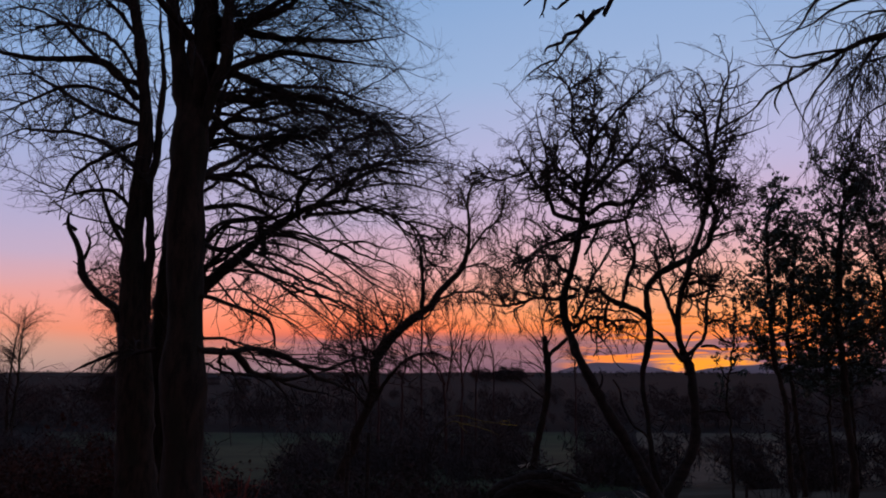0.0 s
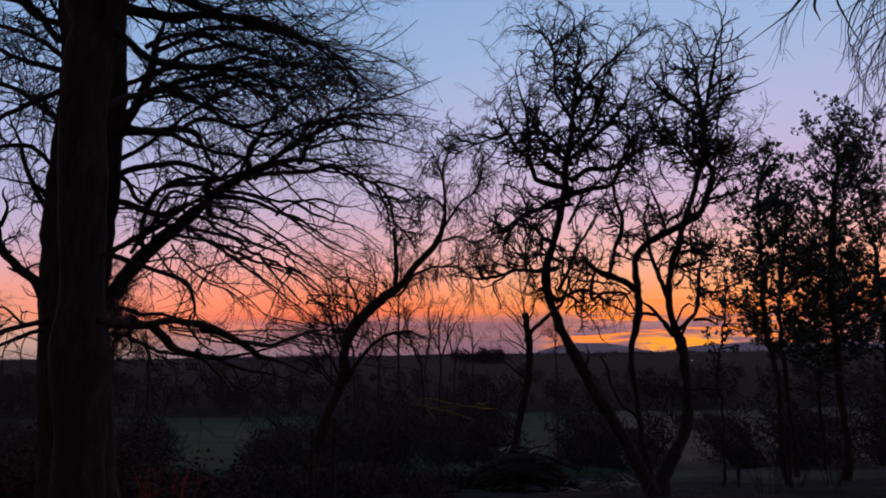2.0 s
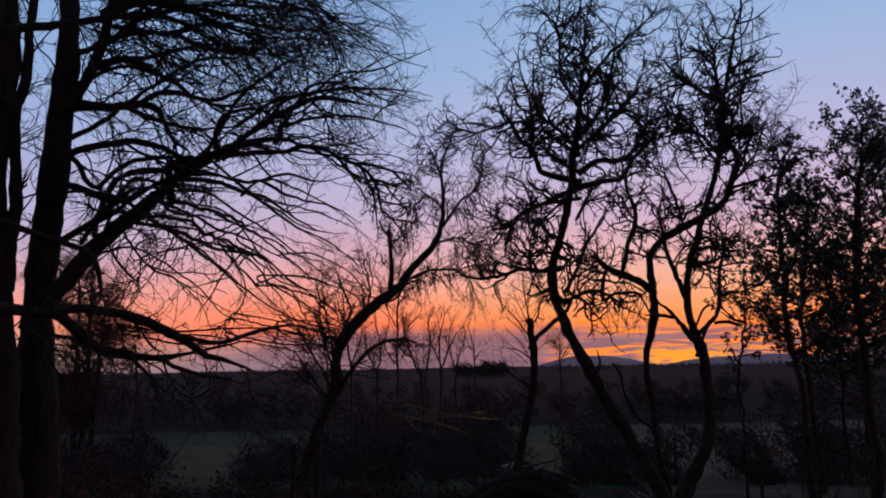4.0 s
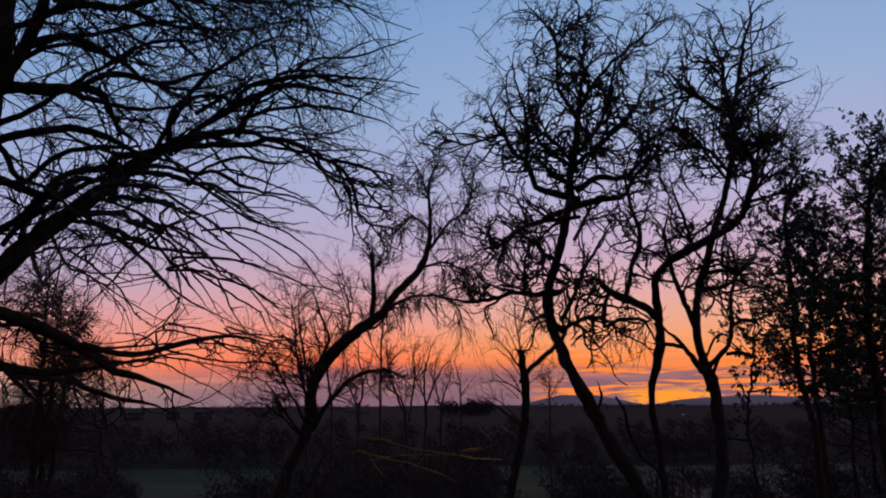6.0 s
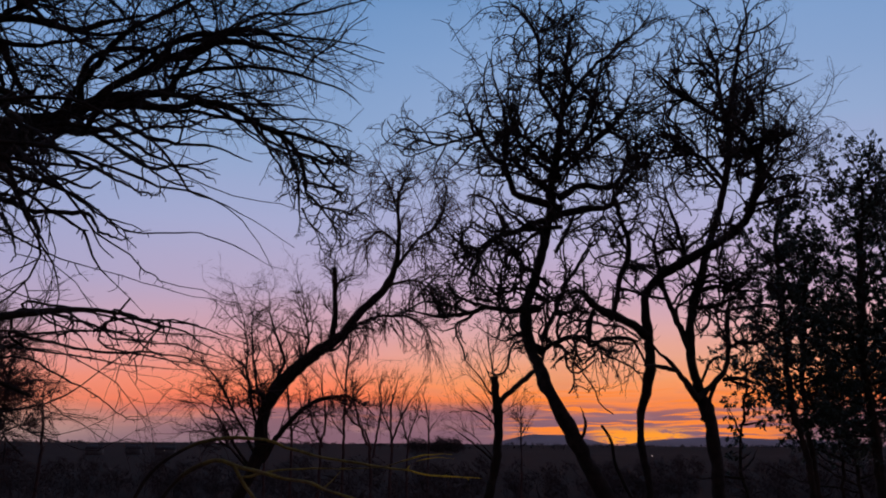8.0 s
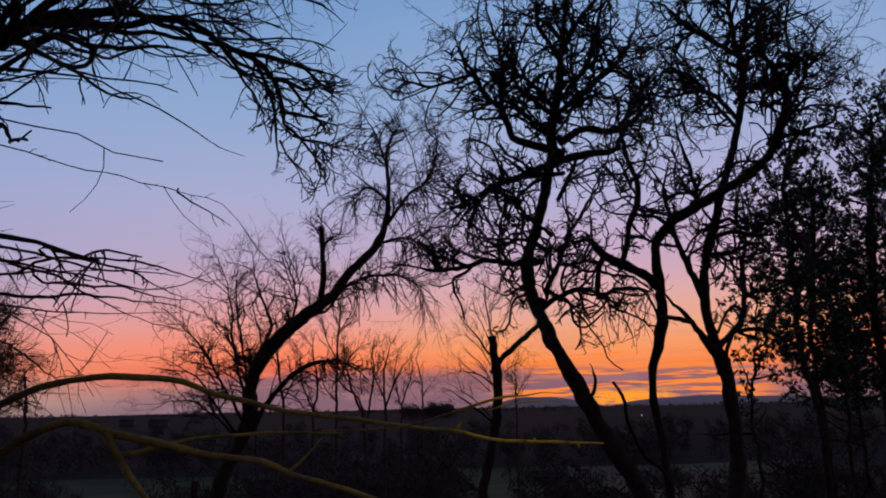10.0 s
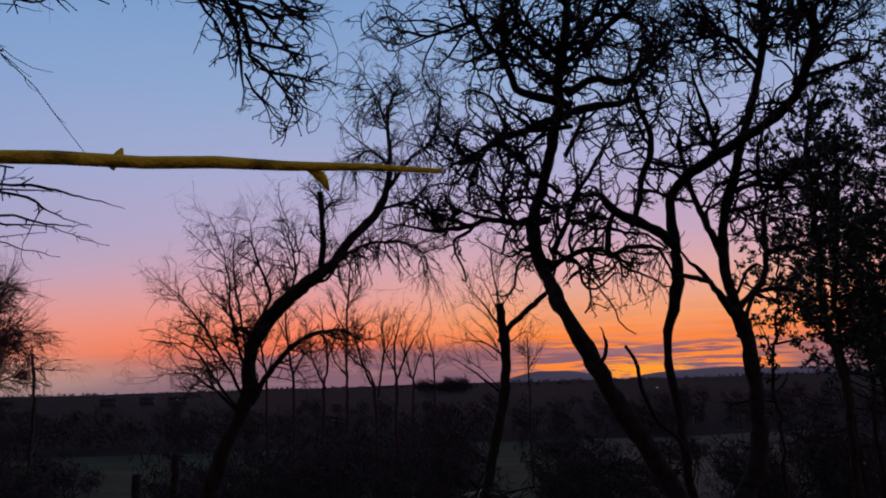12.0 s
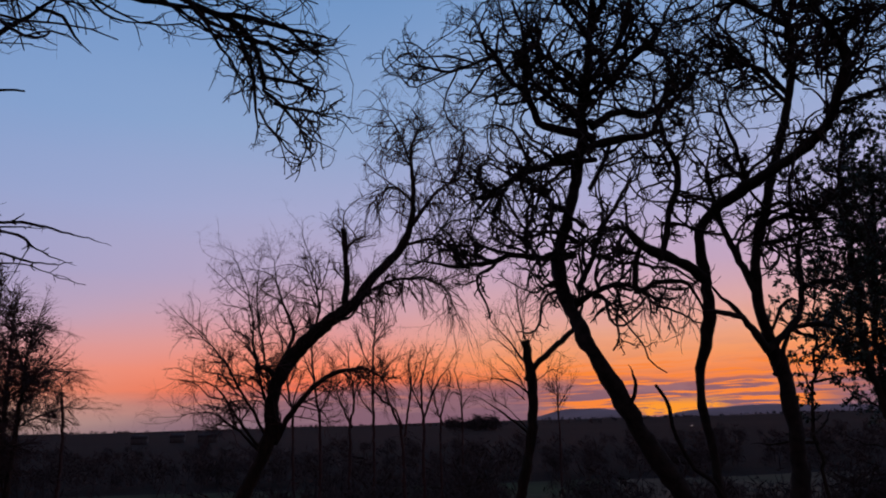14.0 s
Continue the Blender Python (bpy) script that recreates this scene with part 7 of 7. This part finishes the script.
tree.limb("limb", [(7.82, 43, 1.72, 0.026536), (8.26, 43, 2.41, 0.01767), (8.52, 43, 2.83, 0.01767)])
tree.limb("limb", [(7.84, 43, 2.14, 0.026536), (7.5, 43, 2.72, 0.01767), (7.38, 43, 3.23, 0.01767)])
tree.crown(5.5, **whips, max_r=0.05, clear=1.2)
tree = Tree("sapling", "bare young tree at the end of the row", (1.94, 42, float(land(1.94, 42))), 58, RED_TWIG, RED_TWIG, group="row of saplings", crooked=0.03)
tree.limb("trunk", [(1.94, 42, float(land(1.94, 42)) - 0.2, 0.0722424)] + [(1.91, 42, 0.66, 0.051584), (2.07, 42, 1.73, 0.043028), (2.31, 42, 2.53, 0.025792), (2.47, 42, 3.35, 0.017174)])
tree.limb("limb", [(1.97, 42, 1.06, 0.03441), (1.66, 42, 1.87, 0.03441), (1.57, 42, 2.69, 0.017174)])
tree.crown(5.5, **whips, max_r=0.05, clear=1.2)

# ---- woods and hedges in the valley ----
r = np.random.default_rng(71)
def scatter(n, x0, x1, y0, y1):
    return np.stack([r.uniform(x0, x1, n), r.uniform(y0, y1, n)], -1)


def gaps(p):
    """Leaves out the gateways through which the pasture shows."""
    b = p[:, 0] / p[:, 1]
    return p[~(((b > -0.33) & (b < -0.22)) | ((b > 0.115) & (b < 0.18)) | ((b > 0.32) & (b < 0.39)))]



def copse(name, label, spots, size, seed, count, spray=(0.03, 0.09), mat=WOODLAND, fat=0.09):
    """Far trees as loose, uneven masses of small sprays over short trunks."""
    g = np.random.default_rng(seed)
    s = np.array(spots, float)
    h = size * g.uniform(0.45, 1.25, len(s))
    foot = np.stack([s[:, 0], s[:, 1], land(s[:, 0], s[:, 1]) - 0.5], -1)
    pile = Pile()
    p, q = grow(g, foot, np.tile([0, 0, 1.0], (len(s), 1)), h * 0.7, h * 0.018, 4, 0.06, (0, 0, 0.0))
    pile.add(*sweep(p, q, 4))
    who = np.repeat(np.arange(len(s)), count)
    d = unit(g.standard_normal((len(who), 3))) * g.uniform(0.1, 1.0, (len(who), 1)) ** 0.5
    lump = 1 + 0.35 * np.sin(3 * d[:, :1] + 5 * d[:, 2:] + who[:, None])
    hh = h[who][:, None]
    c = foot[who] + [0, 0, 0.55] * hh + d * hh * [0.36, 0.36, 0.42] * lump
    u = unit(g.standard_normal((len(who), 3)) + [0, 0, 0.9])
    v = unit(np.cross(u, g.standard_normal((len(who), 3))))
    a = hh * g.uniform(*spray, (len(who), 1))
    quad = np.stack([c - u * a, c + v * a * fat, c + u * a, c - v * a * fat], 1)
    i = np.arange(len(who))[:, None] * 4
    pile.add(quad.reshape(-1, 3), np.concatenate([i + [0, 1, 2], i + [0, 2, 3]]))
    tagged(mesh_object(name, pile.verts(), pile.faces(), mat, smooth=False), label, "woodland", kind="stuff")


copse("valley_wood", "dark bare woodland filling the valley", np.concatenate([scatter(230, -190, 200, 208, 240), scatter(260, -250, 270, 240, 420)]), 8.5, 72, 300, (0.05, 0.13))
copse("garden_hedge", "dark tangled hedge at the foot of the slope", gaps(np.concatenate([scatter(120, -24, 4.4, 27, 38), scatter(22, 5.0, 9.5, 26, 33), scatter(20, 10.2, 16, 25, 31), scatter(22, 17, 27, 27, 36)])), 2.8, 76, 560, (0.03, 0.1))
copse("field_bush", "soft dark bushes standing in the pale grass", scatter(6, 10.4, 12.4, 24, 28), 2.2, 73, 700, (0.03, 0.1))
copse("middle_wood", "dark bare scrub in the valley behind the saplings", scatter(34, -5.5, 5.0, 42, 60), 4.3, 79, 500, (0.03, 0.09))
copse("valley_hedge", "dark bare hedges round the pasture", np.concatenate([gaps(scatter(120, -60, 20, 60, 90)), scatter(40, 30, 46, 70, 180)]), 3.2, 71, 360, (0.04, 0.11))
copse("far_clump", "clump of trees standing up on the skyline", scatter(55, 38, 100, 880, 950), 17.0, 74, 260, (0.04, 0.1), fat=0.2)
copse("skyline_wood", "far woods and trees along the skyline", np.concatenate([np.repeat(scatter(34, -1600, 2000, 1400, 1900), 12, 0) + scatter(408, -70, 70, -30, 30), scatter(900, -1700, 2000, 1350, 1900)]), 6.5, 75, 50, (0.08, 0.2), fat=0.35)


# tangled undergrowth of canes and dead leaves on the slope
DEAD = material("dead_leaf", (0.03, 0.021, 0.019), (0.08, 0.055, 0.048), 5.0, 0.9, 40.0, 0.0, third=(0.012, 0.016, 0.009), spec=0.1)
BRACKEN = material("rusty_dead_bracken", (0.034, 0.014, 0.011), (0.09, 0.036, 0.024), 4.0, 0.9, 40.0, 0.0, third=(0.02, 0.012, 0.01), spec=0.1)


def undergrowth(name, label, spots, heights, seed, canes=26, mat=DEAD):
    g = np.random.default_rng(seed)
    s, h = np.repeat(np.array(spots, float), canes, 0), np.repeat(np.array(heights, float), canes)
    n = len(s)
    s = s + g.normal(0, 0.22, (n, 2)) * h[:, None]
    start = np.stack([s[:, 0], s[:, 1], land(s[:, 0], s[:, 1]) - 0.05], -1)
    d = np.concatenate([g.normal(0, 0.45, (n, 2)), np.ones((n, 1))], 1)
    pile = Pile()
    p, rad = grow(g, start, d, h * g.uniform(0.8, 1.7, n), np.full(n, 0.006), 7, 0.14, (0, 0, -0.9), 0.4)
    pile.add(*sweep(p, rad, 3))
    a, d, _, _ = branch_off(g, p, rad, 9, 0.15, 1.0, (30, 85))
    k = len(a)
    d = unit(d + 0.4 * g.standard_normal((k, 3)))
    side = unit(np.cross(d, g.standard_normal((k, 3))))
    size = g.uniform(0.05, 0.12, (k, 1))
    v = np.stack([a, a + d * size * 0.5 + side * size * 0.33, a + d * size + np.cross(d, side) * size * 0.2, a + d * size * 0.5 - side * size * 0.33], 1)
    i = np.arange(k)[:, None] * 4
    pile.add(v.reshape(-1, 3), np.concatenate([i + [0, 1, 2], i + [0, 2, 3]]))
    tagged(mesh_object(name, pile.verts(), pile.faces(), mat, smooth=False), label, "undergrowth", kind="stuff")


undergrowth("brambles", "dark rusty mass of brambles and dead bracken beside the large trees", scatter(60, -11.0, -5.2, 11, 15.5), r.uniform(0.9, 1.7, 60), 77, 26, BRACKEN)
undergrowth("rough_growth", "low dark tangle of dead stems and leaves on the slope", np.concatenate([scatter(80, -6.5, 1.0, 14, 24), scatter(50, -7.0, -0.5, 15, 20)]), np.concatenate([r.uniform(0.2, 0.45, 80), r.uniform(0.45, 0.8, 50)]), 78, 15)


# ---- low things on the slope ----
def shrub(name, label, x, y, height, stems, seed, bark, spread=0.5, r=0.008):
    z = float(land(x, y))
    t = Tree(name, label, (x, y, z), seed, bark, bark, "shrub", crooked=0.02)
    g = t.rng
    for k in range(stems):
        a, reach = g.uniform(0, tau), spread * g.uniform(0.3, 1.0)
        fx, fy = x + 0.25 * spread * cos(a), y + 0.25 * spread * sin(a)
        h = height * g.uniform(0.6, 1.1)
        t.limb("stem", [(fx, fy, z - 0.05, r), (x + 0.6 * reach * cos(a), y + 0.6 * reach * sin(a), z + 0.6 * h, r * 0.8), (x + reach * cos(a), y + reach * sin(a), z + h, r * 0.5)])
    t.crown(6.0, first=dict(length=0.3, wiggle=0.2, pull=(0, 0, 0.4), angle=(25, 70), r=r * 0.6, m=6), second=dict(count=3, length=0.12, wiggle=0.2, pull=(0, 0, 0), angle=(30, 70), r=r * 0.4, m=4), clear=z + 0.1)


RED = material("red_cane", (0.12, 0.02, 0.015), (0.3, 0.06, 0.04), 12.0, 0.6, 60.0, 0.0)
shrub("bramble", "clump of red canes beside the large trees", -2.57, 9.2, 0.9, 12, 81, RED, 0.45, 0.007)
for k, (x, y, h) in enumerate([(-1.2, 12.0, 0.6), (0.4, 13.2, 0.7), (3.4, 13.0, 0.6), (6.6, 15.2, 0.7), (8.2, 17.5, 0.8), (-1.9, 15.5, 0.8), (9.5, 18.0, 0.9)]):
    shrub("bush", "low tangle of bare dark stems on the slope", x, y, h, 10, 90 + k, TWIG, 0.8, 0.007)

# a heap of cut branches
pile_at = (2.6, 19.2, float(land(2.6, 19.2)))
heap = Tree("brush_pile", "dark heap of cut dead branches lying on the slope", pile_at, 99, WOOD, WOOD, "brush pile", crooked=0.02)
PALEWOOD = material("freshly_cut_wood", (0.25, 0.21, 0.17), (0.5, 0.44, 0.36), 8.0, 0.9, 60.0, 0.3)
heap.limb("cut_branch", [(1.05, 19.2, -1.68, 0.1148), (1.44, 19.2, -1.36, 0.1435), (1.93, 19.2, -1.15, 0.1578), (2.49, 19.2, -1.08, 0.1722), (3.05, 19.2, -1.19, 0.1578), (3.46, 19.2, -1.44, 0.1291), (3.69, 19.2, -1.76, 0.0861)])
heap.limb("cut_branch", [(1.17, 18.9, -1.71, 0.0847), (1.66, 18.9, -1.37, 0.1129), (2.24, 18.9, -1.22, 0.127), (2.79, 18.9, -1.3, 0.127), (3.26, 18.9, -1.57, 0.0988)])
heap.limb("cut_branch", [(1.57, 19.4, -1.39, 0.0653), (2.02, 19.4, -1.07, 0.087), (2.59, 19.4, -0.97, 0.087), (3.23, 19.4, -1.06, 0.0725), (3.71, 19.4, -1.25, 0.0508)])
heap.limb("cut_branch", [(1.35, 19, -1.49, 0.0852), (1.84, 19, -1.28, 0.0993), (2.53, 19, -1.21, 0.0993), (3.15, 19, -1.35, 0.0852), (3.69, 19, -1.62, 0.0568)])
for k in range(130):
    g = heap.rng
    a = g.normal(-0.1, 0.8) + (pi if g.uniform() < 0.5 else 0)
    c = np.array([g.normal(2.5, 0.5), g.normal(19.3, 0.3), 0])
    top = 0.95 * math.exp(-((c[0] - 2.4) / 0.85) ** 2)
    c[2] = float(land(c[0], c[1])) + g.uniform(0.05, 0.9) * top
    half = np.array([cos(a), 0.6 * sin(a), g.normal(-0.25 * (c[0] - 2.4) * cos(a), 0.3)]) * g.uniform(0.25, 0.7)
    rad, bow = g.uniform(0.008, 0.035), g.uniform(0.02, 0.16)
    if k > 106:
        # paler cut ends on top and litter beside the heap
        heap.bark, half, rad, bow = PALEWOOD, half * 0.4, g.uniform(0.009, 0.018), 0.03
        if k > 114:
            c[:2] = g.uniform(3.4, 5.2), g.uniform(18.0, 19.6)
            half[2] = abs(half[2])
        c[2] = float(land(c[0], c[1])) + (top + 0.04 if k <= 114 else 0.03 + abs(half[2]))
    heap.limb("cut_branch", [(*c - half, rad), (*c + [0, 0, bow], rad * 0.9), (*c + half, rad * 0.6)])
heap.crown(3.5, first=dict(length=0.45, wiggle=0.2, pull=(0, 0, 0.2), angle=(25, 60), r=0.008, m=6), second=dict(count=3, length=0.2, wiggle=0.2, pull=(0, 0, 0), angle=(30, 70), r=0.005, m=4))


def post(x, y, height, r, seed):
    z = float(land(x, y))
    t = Tree("fence_post", "old leaning wooden fence post on the slope", (x, y, z), seed, WOOD, WOOD, "post", "fence posts", 0.01)
    t.limb("shaft", [(x - 0.03, y, z - 0.2, r), (x - 0.01, y, z + height * 0.5, r), (x, y, z + height, r * 0.9)])


for k, (x, y, h) in enumerate([(-1.4, 14.0, 1.5), (-1.8, 14.1, 1.3), (8.28, 17.6, 0.7), (7.5, 18.5, 0.55)]):
    post(x, y, h, 0.042, 120 + k)


# far houses and their lamps
PLASTER = material("pale_render", (0.055, 0.05, 0.048), (0.09, 0.08, 0.075), 0.5, 0.9, 4.0, 0.0)
SLATE = material("slate_roof", (0.04, 0.038, 0.04), (0.08, 0.074, 0.076), 1.0, 0.95, 5.0, 0.0, spec=0.05)
LAMP = bpy.data.materials.new("lit_lamp")
LAMP.use_nodes = True
n = Nodes(LAMP.node_tree)
glow = n.add("ShaderNodeEmission")
glow.inputs[0].default_value, glow.inputs[1].default_value = (1.0, 0.85, 0.65, 1), 6.0
n.link(glow.outputs[0], n.add("ShaderNodeOutputMaterial").inputs[0])


def box(x0, x1, y0, y1, z0, z1):
    v = np.array([(x, y, z) for z in (z0, z1) for y in (y0, y1) for x in (x0, x1)], float)
    return v, np.array([(0, 2, 3, 1), (4, 5, 7, 6), (0, 1, 5, 4), (2, 6, 7, 3), (0, 4, 6, 2), (1, 3, 7, 5)])


def house(x, y, wide, deep, eaves, seed):
    z = float(land(x, y))
    root = new("house")
    root.location = (x, y, z)
    tagged(root, "pale far cottage with a slate roof near the skyline", "house", "far houses")
    bpy.context.view_layer.update()
    v, f = box(x - wide / 2, x + wide / 2, y - deep / 2, y + deep / 2, z - 1, z + eaves)
    mesh_object("wall", v, f, PLASTER, root, smooth=False)
    h, o = deep * 0.42, 0.4
    v = np.array([(x - wide / 2 - o, y - deep / 2 - o, z + eaves), (x + wide / 2 + o, y - deep / 2 - o, z + eaves), (x + wide / 2 + o, y + deep / 2 + o, z + eaves), (x - wide / 2 - o, y + deep / 2 + o, z + eaves),
                  (x - wide / 2 - o, y, z + eaves + h), (x + wide / 2 + o, y, z + eaves + h)])
    roof = mesh_object("roof", v, [np.array([(0, 1, 5, 4), (2, 3, 4, 5), (0, 3, 2, 1)]), np.array([(0, 4, 3), (1, 2, 5)])], SLATE, root, smooth=False)
    v, f = box(x + wide * 0.3, x + wide * 0.3 + 0.9, y - 0.4, y + 0.4, z + eaves + h * 0.6, z + eaves + h + 1.1)
    mesh_object("chimney", v, f, PLASTER, roof, smooth=False)
    for s in (-0.28, 0.25):
        v, f = box(x + s * wide - 0.5, x + s * wide + 0.5, y - deep / 2 - 0.05, y - deep / 2 + 0.1, z + 1.0, z + 2.2)
        window = mesh_object("window", v, f, PLASTER, root, smooth=False)
        v, f = box(x + s * wide - 0.42, x + s * wide + 0.42, y - deep / 2 - 0.07, y - deep / 2 - 0.055, z + 1.08, z + 2.12)
        mesh_object("pane", v, f, SLATE, window, smooth=False)


for k, (x, y, wd) in enumerate([(-175, 640, 15), (-205, 655, 11), (-228, 630, 12), (-560, 900, 14)]):
    house(x, y, wd, 8, 4.5, k)


def street_lamp(x, y, height, size):
    z = float(land(x, y))
    root = new("street_lamp")
    root.location = (x, y, z)
    tagged(root, "lit white lamp on a thin pole far across the valley", "street lamp", "far lamps")
    bpy.context.view_layer.update()
    p = np.array([[(x, y, z - 0.5), (x, y, z + height / 2), (x, y, z + height)]], float)
    v, q = sweep(p, np.full((1, 3), 0.08), 6)
    mesh_object("pole", v, q, SLATE, root)
    p = np.array([[(x, y, z + height + size * s) for s in (-1, -0.8, 0, 0.8, 1)]], float)
    v, q = sweep(p, np.array([[0.05, 0.6, 1, 0.6, 0.05]]) * size, 8)
    mesh_object("lamp_head", v, q, LAMP, root)


street_lamp(205, 550, 5.0, 0.2)
street_lamp(-330, 610, 6.0, 0.16)
street_lamp(-165, 600, 5.0, 0.16)
